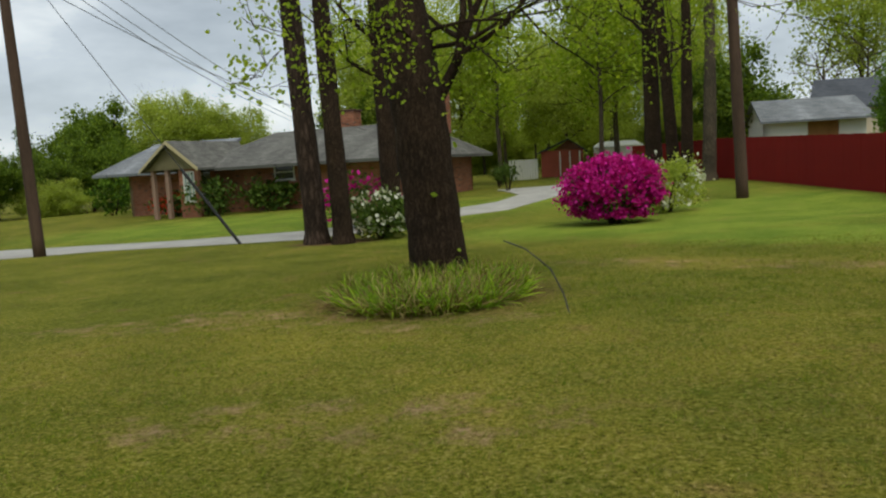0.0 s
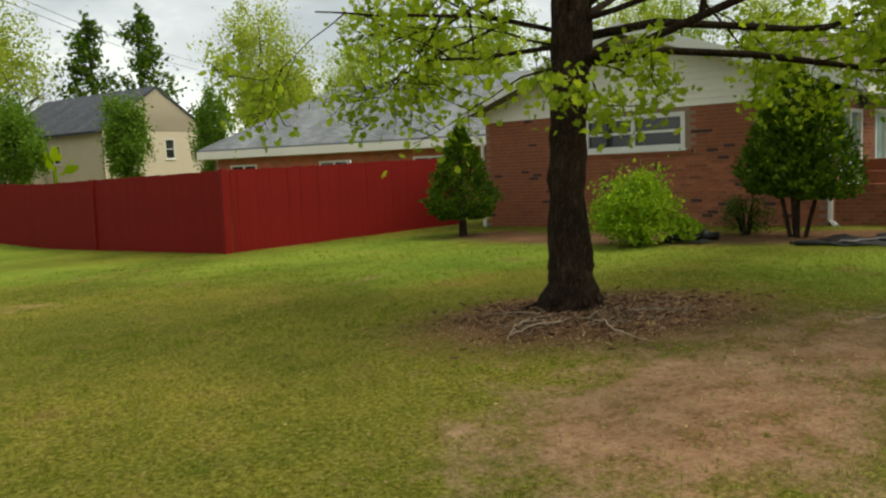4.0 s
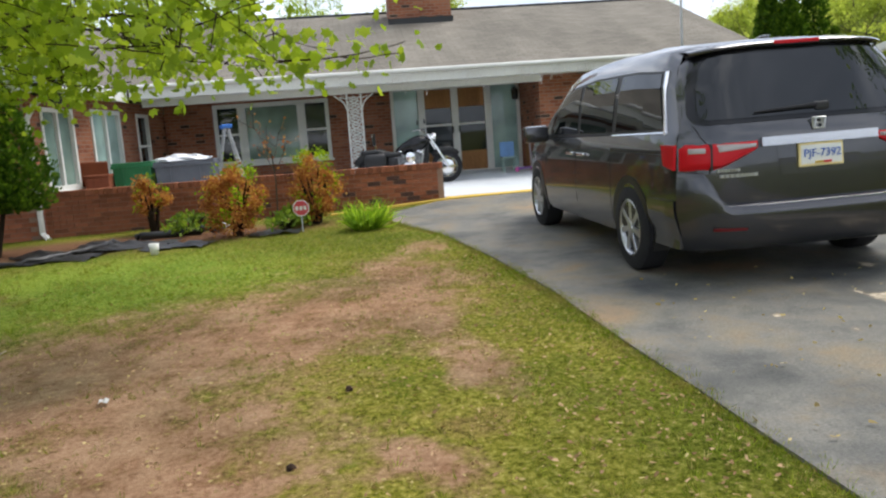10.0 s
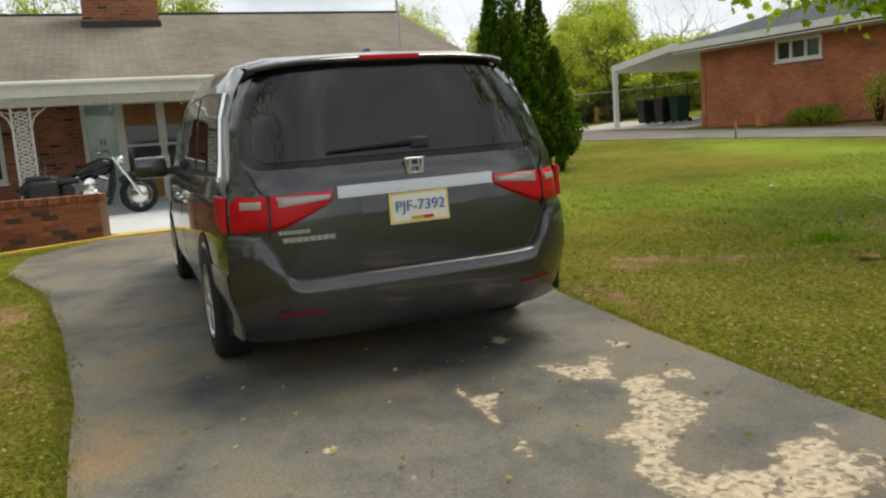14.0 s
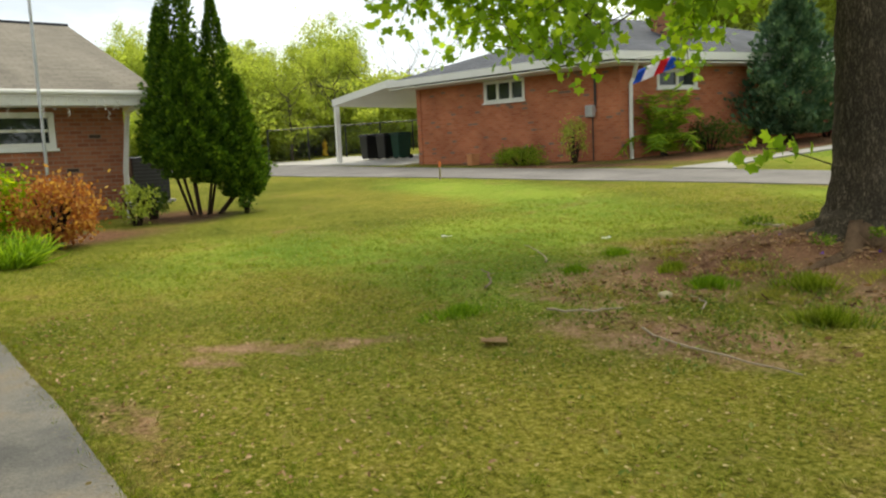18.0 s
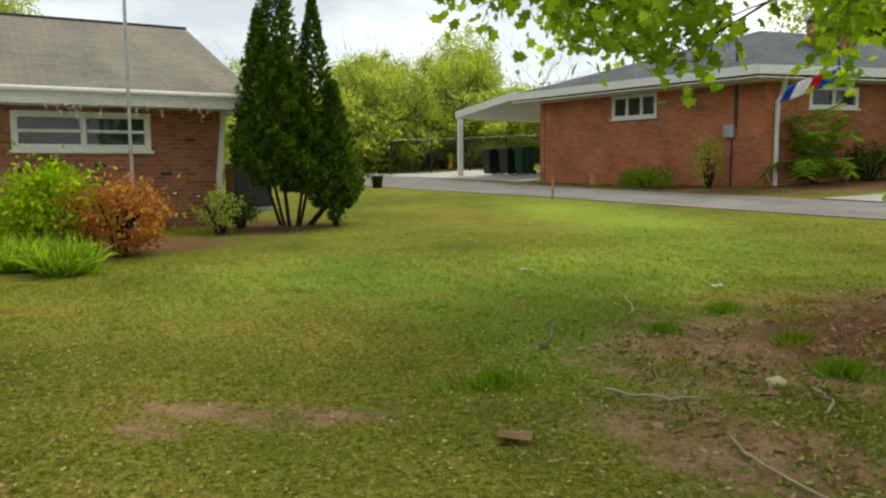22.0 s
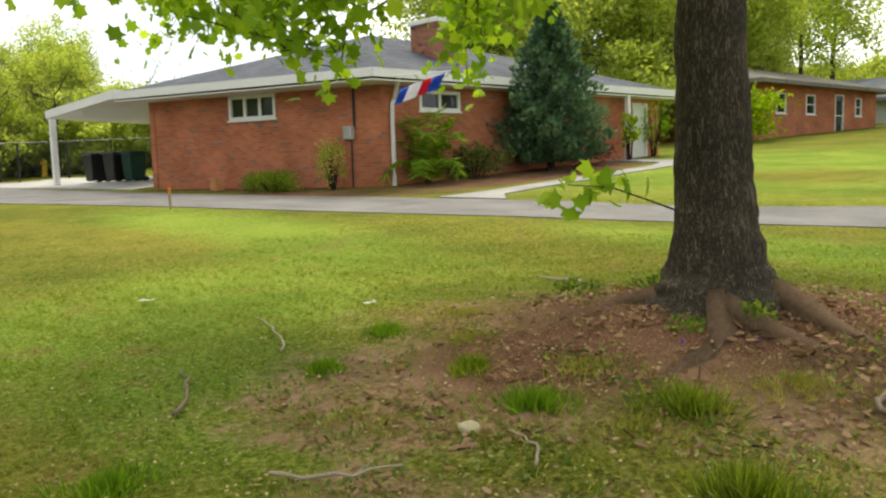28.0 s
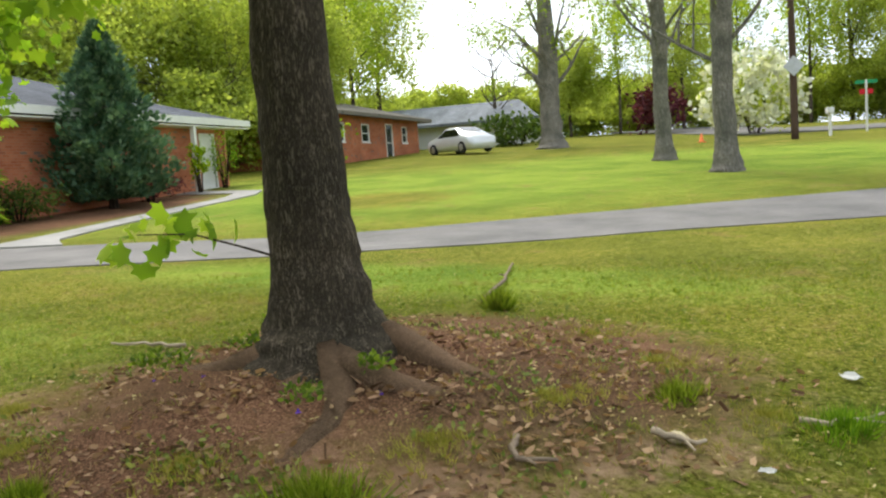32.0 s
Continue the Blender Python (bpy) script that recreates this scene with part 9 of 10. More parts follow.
# ---- lawn: blades, tufts, litter ----
LEAF_SHAPES["tuft"] = ([(-0.05, 0, 0), (0.05, 0, 0), (0.02, 1.0, 0.12), (0.1, 0, 0.05), (0.2, 0, 0.05), (0.42, 0.8, 0.3), (-0.2, 0, -0.05), (-0.1, 0, -0.05), (-0.38, 0.75, -0.25)], [(0, 1, 2), (3, 4, 5), (6, 7, 8)])
LEAF_SHAPES["flake"] = ([(-0.3, 0, 0), (0.25, 0.05, 0.05), (0.35, 0.6, -0.03), (0.0, 1.0, 0.08), (-0.32, 0.55, 0.02)], [(0, 1, 2, 3, 4)])
DRIVES = [[(4, -5.4), (7.18, -4.69), (8.69, -4.32), (10.2, -4.0), (11.8, -3.55), (13.7, -2.9), (15.1, -2.15), (17.5, -2.0), (18.4, -6.1), (16.3, -6.35), (14.6, -6.6), (11.4, -7.06), (8.8, -7.42), (4, -8.35), (-2, -9.6), (-2, -6.6)],
          [(6.2, -21.3), (11.7, -19.6), (17.0, -18.25), (24.3, -16.3), (29.8, -14.8), (31.4, -18.3), (22.5, -20.3), (15.2, -20.95), (5.2, -25.0)]]


def inside(px, py, poly):
    hit_ = np.zeros(len(px), bool)
    for (x0, y0), (x1, y1) in zip(poly, poly[1:] + poly[:1]):
        cross = ((y0 > py) != (y1 > py)) & (px < (x1 - x0) * (py - y0) / (y1 - y0 + 1e-12) + x0)
        hit_ ^= cross
    return hit_


def blobs(px, py, some):
    best = np.zeros(len(px))
    for cx_, cy_, rx_, ry_, turn in some:
        c, s = math.cos(radians(turn)), math.sin(radians(turn))
        a, b = (c * (px - cx_) + s * (py - cy_)) / rx_, (-s * (px - cx_) + c * (py - cy_)) / ry_
        best = np.maximum(best, 1.25 - 0.75 * np.hypot(a, b))
    return best


def heights(px, py):
    return np.array([ground(a, b) + 0.008 * noise.noise(Vector((a * 1.3, b * 1.3, 0))) for a, b in zip(px.tolist(), py.tolist())])


def patchy(px, py, seed):
    """A cheap uneven field from 0 to 1, in patches of half a metre and two metres."""
    r = np.random.default_rng(seed)
    v = np.zeros(len(px))
    for k in range(14):
        w, f_ = r.uniform(0, 6.28), r.choice([1.3, 2.7, 5.5, 9.0])
        v += np.sin((px * math.cos(w) + py * math.sin(w)) * f_ + r.uniform(0, 6.28))
    return 0.5 + v / 12


def tufty(px, py, seed):
    """A fine uneven field from 0 to 1, in clumps of one to four hands."""
    r = np.random.default_rng(seed)
    v = np.zeros(len(px))
    for k in range(16):
        w, f_ = r.uniform(0, 6.28), r.choice([8.0, 14.0, 23.0, 37.0])
        v += np.sin((px * math.cos(w) + py * math.sin(w)) * f_ + r.uniform(0, 6.28))
    return 0.5 + v / 10


rng = np.random.default_rng(900)
n_all = 1000000
px, py = rng.uniform(-5, 18, n_all), rng.uniform(-18.5, 13, n_all)
clay_, mulch_, dry_, lush_ = (blobs(px, py, s) for s in (CLAY, MULCH, DRY, LUSH))
patch_ = patchy(px, py, 5)
keep = ~inside(px, py, DRIVES[0]) & ~inside(px, py, DRIVES[1]) & (py > -18.6 + 0.1 * px)
keep &= rng.uniform(0, 1, n_all) < np.clip(0.35 + 0.9 * patch_ - 0.75 * np.clip(clay_ - 0.25, 0, 1) + 0.35 * (patch_ > 0.66), 0.04, 1) * np.where(mulch_ < 0.6, 1.0, 0.5 * (patch_ > 0.72) * (py < -10))
keep &= rng.uniform(0, 1, n_all) < np.clip(1.5 * tufty(px, py, 33) - 0.05, 0.12, 1)
dist_ = np.minimum(np.hypot(px - 2, py - 1), np.minimum(np.hypot(px - 8, py + 5), np.hypot(px - 9.5, py + 9)))
keep &= rng.uniform(0, 1, n_all) < np.clip(1.25 - dist_ / 12, 0.3, 1)
px, py, dry_, lush_, patch_, clay_ = (v[keep] for v in (px, py, dry_, lush_, patch_, clay_))
ex, ey, edge_line = [], [], DRIVES[0][:8] + [DRIVES[0][k] for k in (8, 9, 10, 11, 12, 13)]
for k in range(13000):
    i = int(rng.choice([0, 1, 2, 3, 4, 5, 9, 10, 11, 12]))
    (xa, ya), (xb, yb), u = edge_line[i], edge_line[i + 1], rng.uniform()
    out_ = 1 if i < 8 else -1
    ex.append(xa + (xb - xa) * u)
    ey.append(ya + (yb - ya) * u + out_ * (rng.normal() * 0.045 + 0.01))
px, py = np.concatenate([px, ex]), np.concatenate([py, ey])
dry_, lush_, clay_ = (np.concatenate([v, np.full(len(ex), 0.3)]) for v in (dry_, lush_, clay_))
dry_[-len(ex):] = 0.7
base = np.stack([px, py, heights(px, py) - 0.004], 1)
straw = rng.uniform(0, 1, len(px)) < np.clip(0.1 + 0.42 * tufty(px, py, 44) + 0.4 * (dry_ > 0.6) - 0.2 * (lush_ > 0.6) + 0.3 * (clay_ > 0.5), 0.05, 0.8)
up_ = np.tile([0.0, 0.0, 1.0], (len(px), 1))
for sel, mat_, name, size, lab in ((~straw, BLADE, "grass", 0.045, "short green grass blades of the lawn"), (straw, BLADE_D, "dry_grass", 0.034, "short straw-coloured dry grass blades")):
    tagged(new(name, foliage(name, base[sel], size, mat_, "tuft", dirs=up_[sel] * (0.6 if size > 0.04 else 0.35), jitter=0.5, seed=901, face=1.5)), lab, "grass", kind="stuff")

# fallen bud scales and leaf bits
LITTER = leaf_mat("leaf_litter", (0.28, 0.21, 0.075), (0.52, 0.43, 0.19), 0.15)
LITTER_B = leaf_mat("brown_litter", (0.27, 0.16, 0.085), (0.46, 0.31, 0.18), 0.2)
n_l = 17000
px, py = np.concatenate([rng.normal(10.5, 2.6, n_l // 2), rng.normal(9.0, 2.6, n_l // 4), rng.normal(7.6, 0.9, n_l // 4)]), np.concatenate([rng.normal(-10.8, 2.2, n_l // 2), rng.normal(-1.5, 2.0, n_l // 4), rng.normal(1.9, 0.8, n_l // 4)])
ok = ~inside(px, py, DRIVES[0]) & ~inside(px, py, DRIVES[1])
px, py = px[ok], py[ok]
pale = rng.uniform(0, 1, len(px)) < np.where(py > 0.2, 0.25, 0.85)
flat_pts = np.stack([px, py, heights(px, py) + 0.012], 1)
flat_dir = np.stack([rng.normal(size=len(px)), rng.normal(size=len(px)), 0.12 * rng.normal(size=len(px))], 1)
LEAF_SHAPES["bit"] = ([(-0.2, 0, 0.06), (0.2, 0.1, -0.02), (0.24, 0.7, 0.05), (0, 1, -0.03), (-0.22, 0.6, 0.05)], [(0, 1, 2, 3, 4)])
tagged(new("leaf_litter", foliage("leaf_litter", flat_pts[pale], 0.021, LITTER, "bit", dirs=flat_dir[pale], jitter=0.1, seed=903, face=2.0)), "pale fallen bud scales scattered over the grass", "litter", kind="stuff")
tagged(new("brown_litter", foliage("brown_litter", flat_pts[~pale], 0.022, LITTER_B, "bit", dirs=flat_dir[~pale], jitter=0.1, seed=904, face=2.0)), "brown leaf bits and bark chips on bare soil", "litter", kind="stuff")
rng = np.random.default_rng(905)
edge_k = rng.uniform(0, 1, 900)
ex, ey = 7.0 + 7.0 * edge_k, -7.74 + 0.95 * edge_k - np.abs(rng.normal(size=900)) * 0.45
tagged(new("dead_leaf_litter", foliage("dead_leaf_litter", np.stack([ex, ey, heights(ex, ey) + 0.02], 1), 0.026, LITTER_B, "bit", dirs=rng.normal(size=(900, 3)) * (1, 1, 0.2), jitter=0.05, seed=907, face=2.0)), "dead brown leaves gathered along the driveway edge", "litter", kind="stuff")
edge_k = rng.uniform(0, 1, 1500)
ex = 6.2 + 6.0 * edge_k
ey = -4.9 + 0.26 * (ex - 6.2) + 0.05 + np.abs(rng.normal(size=1500)) * 0.9
tagged(new("dead_leaf_litter", foliage("dead_leaf_litter", np.stack([ex, ey, heights(ex, ey) + 0.022], 1), 0.024, LITTER_B, "bit", dirs=rng.normal(size=(1500, 3)) * (1, 1, 0.25), jitter=0.05, seed=912, face=2.0)), "dead brown leaf bits in the dry grass by the driveway", "litter", kind="stuff")
a_, q_ = rng.uniform(0, 6.28, 3600), np.abs(rng.normal(0, 0.62, 3600)) ** 0.8
q_ = q_ * (1 + 0.22 * np.sin(3 * a_ + 0.6) + 0.14 * np.sin(7 * a_))
cx_, cy_ = 1.15 * q_ * np.cos(a_), 0.85 * q_ * np.sin(a_)
ex, ey = 7.8 + cx_ * 0.87 + cy_ * 0.5, 1.95 - cx_ * 0.5 + cy_ * 0.87
MULCH_CHIP = leaf_mat("mulch_chip", (0.13, 0.075, 0.045), (0.36, 0.23, 0.14), 0.0, 0.9)
LEAF_SHAPES["chip"] = ([(-0.12, 0, 0), (0.12, 0.03, 0.05), (0.1, 0.97, 0.0), (-0.1, 1, 0.06)], [(0, 1, 2, 3)])
tagged(new("mulch_chip_layer", foliage("mulch_chip_layer", np.stack([ex, ey, heights(ex, ey) + 0.012], 1), 0.06, MULCH_CHIP, "chip", dirs=rng.normal(size=(3600, 3)) * (1, 1, 0.25), jitter=0.05, seed=908)), "loose brown bark mulch round the tree", "mulch", kind="stuff")
# bark, leaf bits and weeds on the bare soil round the maple
BARK_BIT = leaf_mat("bark_bit", (0.14, 0.08, 0.045), (0.36, 0.22, 0.13), 0.0, 0.9)
ex, ey = rng.normal(10.5, 1.25, 7000), rng.normal(-12.4, 1.2, 7000)
gap_ = (patchy(ex, ey, 12) > rng.uniform(0.2, 0.7, 7000)) & (np.maximum(blobs(ex, ey, CLAY), blobs(ex, ey, MULCH)) > rng.uniform(0.3, 0.6, 7000))
ex, ey = ex[gap_], ey[gap_]
for lo_, hi_, mat_, name, size, lab in ((0, 1100, BARK_BIT, "bark_litter", 0.055, "dark bark flakes and twig bits on bare soil"), (1100, len(ex), LITTER_B, "dry_leaf_litter", 0.045, "dry brown leaf scraps round the maple roots")):
    tagged(new(name, foliage(name, np.stack([ex, ey, heights(ex, ey) + 0.014], 1)[lo_:hi_], size, mat_, "chip" if lo_ == 0 else "bit", dirs=rng.normal(size=(len(ex), 3))[lo_:hi_] * (1, 1, 0.3), jitter=0.1, seed=909)), lab, "litter", kind="stuff")
WEED = leaf_mat("low_weed", (0.12, 0.17, 0.03), (0.3, 0.32, 0.09), 0.3)
ex, ey = rng.normal(10.6, 1.5, 16000), rng.normal(-12.0, 1.3, 16000)
gap_ = (patchy(ex, ey, 21) > 0.4 + rng.uniform(0.05, 0.35, 16000)) & (np.hypot(ex - 11.03, ey + 13.05) > 0.75)
ex, ey = ex[gap_], ey[gap_]
tagged(new("low_weed_cover", foliage("low_weed_cover", np.stack([ex, ey, heights(ex, ey) + 0.006], 1), 0.03, WEED, "oval", up=0.6, seed=911, face=2.0)), "low yellow-green weeds in patches on bare soil", "weeds", kind="stuff")
# specks on the driveway
px, py = rng.uniform(6.5, 10.5, 160), rng.uniform(-7.2, -4.6, 160)
tagged(new("driveway_grit", foliage("driveway_grit", np.stack([px, py, [ground(a, b) + 0.032 for a, b in zip(px, py)]], 1), 0.03, LITTER, "bit", dirs=rng.normal(size=(160, 3)) * (1, 1, 0.1), jitter=0.05, seed=906)), "pale grit and bud scales on the driveway", "litter", kind="stuff")


GREENS = [leaf_mat("fresh_grass", (0.1, 0.2, 0.012), (0.23, 0.36, 0.03), 0.45), BLADE]


def tuft(x, y, r, h_, n, mat_, label, seed, name="grass_tuft"):
    q = np.random.default_rng(seed)
    a, d = q.uniform(0, 6.28, n), r * np.minimum(1.4, np.abs(q.normal(size=n)) * 0.6)
    d = d * (1 + 0.4 * np.cos(2 * a + seed))
    me = foliage(name, np.stack([d * np.cos(a), d * np.sin(a), 0 * a - 0.01], 1), h_, mat_, "tuft", dirs=np.stack([np.cos(a) * d / r * 0.4, np.sin(a) * d / r * 0.4, 0 * a + 1.1], 1), jitter=0.35, seed=seed)
    ob = tagged(new(name, me), label, "grass", "bright grass tufts")
    ob.matrix_basis = on_ground(x, y)
    return ob


for k, (x, y, r, h_) in enumerate(((11.19, -11.4, 0.2, 0.17), (10.58, -11.71, 0.22, 0.2), (12.59, -11.23, 0.17, 0.14), (11.8, -11.64, 0.17, 0.14), (12.05, -9.76, 0.24, 0.15), (9.29, -13.04, 0.16, 0.15), (8.61, -12.79, 0.2, 0.16), (10.1, -11.2, 0.18, 0.22), (12.9, -12.0, 0.2, 0.13), (10.5, -15.0, 0.08, 0.3))):
    tuft(x, y, r * 0.75, h_ * 0.55, 300, GREENS[k % 2], "bright green tuft of taller grass", 910 + k)
MOSS = leaf_mat("pale_moss_grass", (0.24, 0.24, 0.04), (0.42, 0.38, 0.09), 0.3)
for k, (x, y, r) in enumerate(((12.7, -12.6, 0.4), (10.3, -12.2, 0.3), (9.9, -12.8, 0.35), (10.7, -11.5, 0.3), (9.4, -13.6, 0.3), (12.2, -12.1, 0.3), (11.2, -11.9, 0.28), (8.9, -12.9, 0.3), (9.8, -14.2, 0.4), (11.9, -10.9, 0.35))):
    tuft(x, y, r, 0.045, 420, MOSS, "low pale yellow-green mossy grass patch on bare soil", 970 + k, "moss_patch")
PURPLE = leaf_mat("violet_flower", (0.1, 0.04, 0.4), (0.25, 0.12, 0.62), 0.2)
for k, (x, y) in enumerate(((11.61, -12.67), (11.44, -12.78), (10.91, -12.27), (11.4, -13.39), (10.6, -12.5), (11.95, -12.75))):
    q = np.random.default_rng(930 + k)
    v = thing("violet_plant", on_ground(x, y), "small clump of wild violets with dark green leaves", "plant", "wild violets")
    a, d = q.uniform(0, 6.28, 70), 0.09 * np.sqrt(q.uniform(0, 1, 70))
    leafy("foliage", v, foliage("foliage", np.stack([d * np.cos(a), d * np.sin(a), q.uniform(0.0, 0.06, 70)], 1), 0.035, LEAF_D2, "oval", up=0.4, seed=930 + k))
    for i in range(4):
        b = foliage("blossom", [(0.0, 0, 0)] * 5, 0.016, PURPLE, "oval", seed=940 + k * 4 + i)
        new("blossom", b).parent = v
        v.children[-1].location = (q.uniform(-0.11, 0.11), q.uniform(-0.11, 0.11), q.uniform(0.07, 0.12))

# sticks, stones, scraps
STICK = plain("dead_twig", (0.2, 0.15, 0.105), 0.9, vary=0.4, scale=20, bump=0.4)
PALEWOOD = plain("bleached_wood", (0.33, 0.27, 0.19), 0.9, vary=0.3, scale=20, bump=0.4)
PAPER = plain("white_paper", (0.75, 0.75, 0.73), 0.8, vary=0.08)
STONE = plain("tan_stone", (0.5, 0.42, 0.26), 0.9, vary=0.3, scale=25, bump=0.6)


def stick(p, q, r, label, mat_=None, name="stick", bow=0.06, seed=0):
    g_ = np.random.default_rng(950 + seed)
    a, b = Vector((*p, 0)), Vector((*q, 0))
    side_ = Vector((b.y - a.y, a.x - b.x, 0)).normalized()
    pts = []
    for i in range(9):
        u = i / 8
        w = a.lerp(b, u) + side_ * (bow * math.sin(math.pi * u) + g_.normal() * 0.012)
        pts.append(Vector((w.x, w.y, ground(w.x, w.y) + r + 0.012 + abs(g_.normal()) * 0.008)))
    c = pts[4].copy()
    t = thing(name, Matrix.Translation(c), label, "stick" if name != "log" else "log")
    bm = tube(bmesh.new(), [w - c for w in pts], [r * (1 - 0.5 * i / 8) for i in range(9)], 6, rough=0.2)
    part("stem", bm, mat_ or STICK, t, smooth=True)
    for i in (5,) if r > 0.009 else ():
        d = (pts[i + 1] - pts[i]).normalized() + side_ * g_.choice([-0.8, 0.8])
        part("side_twig", tube(bmesh.new(), [pts[i] - c, pts[i] - c + d * 0.09], [r * 0.5, r * 0.2], 5), mat_ or STICK, t)
    return t


stick((10.78, -10.35), (9.62, -10.34), 0.008, "long pale dead stick lying in the grass", PALEWOOD, bow=0.08, seed=1)
stick((13.1, -11.3), (14.1, -11.75), 0.008, "bleached dead stick lying in the grass", PALEWOOD, seed=2)
stick((12.6, -10.3), (13.3, -10.7), 0.01, "thin dead twig lying in the grass", seed=3)
stick((8.77, -0.08), (9.43, -0.16), 0.01, "pale dead twig on the bare clay", PALEWOOD, seed=4)
stick((11.6, -10.2), (11.25, -10.6), 0.01, "thin curved dead twig in the grass", PALEWOOD, seed=5)
stick((10.8, -10.9), (11.1, -11.1), 0.008, "short broken stick on bare soil", PALEWOOD, seed=6)
stick((12.3, -13.6), (13.1, -13.9), 0.016, "bleached branch piece beside the maple", PALEWOOD, seed=7)
stick((9.4, -12.5), (9.2, -12.44), 0.018, "short weathered piece of log on bare soil", PALEWOOD, "log_piece", 0.02, 9)
stick((8.78, -12.78), (8.42, -12.93), 0.014, "pale dead stick in the weeds past the maple", PALEWOOD, seed=10)
stick((9.95, -12.26), (9.76, -12.14), 0.016, "gnarled dead root piece lying on bare soil", STICK, "root_piece", 0.12, 11)
stick((10.69, -15.2), (10.78, -17.35), 0.02, "long dead branch lying past the maple", STICK, seed=8)
for k in range(22):
    a, q = rng.uniform(0, 6.28), rng.uniform(0.3, 1.0)
    x, y, w, L = 7.75 + q * math.cos(a), 2.05 + q * 0.8 * math.sin(a), rng.uniform(0, 6.28), rng.uniform(0.25, 0.75)
    stick((x, y), (x + L * math.cos(w), y + L * math.sin(w)), rng.uniform(0.004, 0.008), "thin grey twig lying on the mulch", STICK, "twig", 0.04, 20 + k)


def pebble(x, y, r, mat_, label, name="stone", cat="stone", squash=0.5, seed=0):
    bm = bmesh.new()
    bmesh.ops.create_icosphere(bm, subdivisions=2, radius=r)
    for v in bm.verts:
        v.co *= 1 + 0.35 * noise.noise(v.co * (1.6 / r) + Vector((seed, 0, 0)))
        v.co.z *= squash
    ob = tagged(part(name, bm, mat_, None, smooth=True), label, cat)
    ob.matrix_basis = Matrix.Translation((x, y, ground(x, y) + r * squash * 0.6))
    return ob


pebble(11.28, -11.03, 0.055, STONE, "pale tan stone lying in the grass", seed=1)
pebble(9.31, -12.5, 0.05, STONE, "tan rock half sunk in the soil", seed=2)
for k, (x, y) in enumerate(((7.37, -1.39), (7.32, -2.73), (8.25, -2.8), (7.9, -0.9), (6.6, -2.1))):
    pebble(x, y, 0.02, plain("cone_scale", (0.05, 0.03, 0.02), 0.9, vary=0.5, scale=60, bump=0.8) if k == 0 else bpy.data.materials["cone_scale"], "small dark spiky seed ball on the lawn", "seed_ball", "seed ball", 0.9, 10 + k)


def scrap(x, y, s, mat_, label, name="paper_scrap", seed=0):
    bm = bmesh.new()
    q = np.random.default_rng(990 + seed)
    g_ = [[bm.verts.new((s * (i / 3 - 0.5), s * 0.7 * (j / 3 - 0.5), 0.02 + abs(q.normal()) * s * 0.12)) for i in range(4)] for j in range(4)]
    for j in range(3):
        for i in range(3):
            bm.faces.new((g_[j][i], g_[j][i + 1], g_[j + 1][i + 1], g_[j + 1][i]))
    bmesh.ops.solidify(bm, geom=bm.faces[:], thickness=0.004)
    ob = tagged(part(name, bm, mat_), label, "litter")
    ob.matrix_basis = on_ground(x, y, 40.0 * seed)
    return ob


scrap(15.5, -11.55, 0.12, PAPER, "small white paper scrap in the grass", seed=1)
scrap(13.69, -12.51, 0.1, PAPER, "small white paper scrap in the grass", seed=2)
scrap(8.42, -13.46, 0.1, PAPER, "crumpled white paper beside the maple", seed=3)
scrap(8.99, -12.25, 0.06, PAPER, "torn white paper scrap on the soil", seed=4)
scrap(8.25, -1.47, 0.07, PAPER, "small white litter scrap on the clay", seed=5)
scrap(11.2, -9.5, 0.16, plain("curled_bark", (0.36, 0.24, 0.13), 0.9, vary=0.3, scale=30), "curled dry piece of bark in the grass", "bark_piece", seed=6)

# ---- small things by the neighbour's house ----
ORANGE = plain("orange_paint", (0.75, 0.2, 0.06), 0.7)
DKGREEN = plain("dark_green_plastic", (0.012, 0.045, 0.03), 0.5, vary=0.2, bump=0.05)
stake = thing("survey_stake", on_ground(23.87, -16.05), "short orange-tipped wooden survey stake in the lawn", "stake")
part("shaft", boxes((-0.025, 0.025, -0.02, 0.02, -0.05, 0.42), bevel=0.004), PALEWOOD, stake)
part("painted_tip", boxes((-0.028, 0.028, -0.023, 0.023, 0.3, 0.44), bevel=0.004), ORANGE, stake, "orange painted tip")
pot = thing("clay_pot", on_ground(29.05, -20.1), "small square terracotta pot against the brick wall", "pot")
part("body", boxes((-0.16, 0.16, -0.14, 0.14, 0, 0.32), bevel=0.03), plain("terracotta", (0.5, 0.22, 0.1), 0.85), pot)
part("rim", boxes((-0.18, 0.18, -0.16, 0.16, 0.3, 0.37), bevel=0.015), bpy.data.materials["terracotta"], pot)


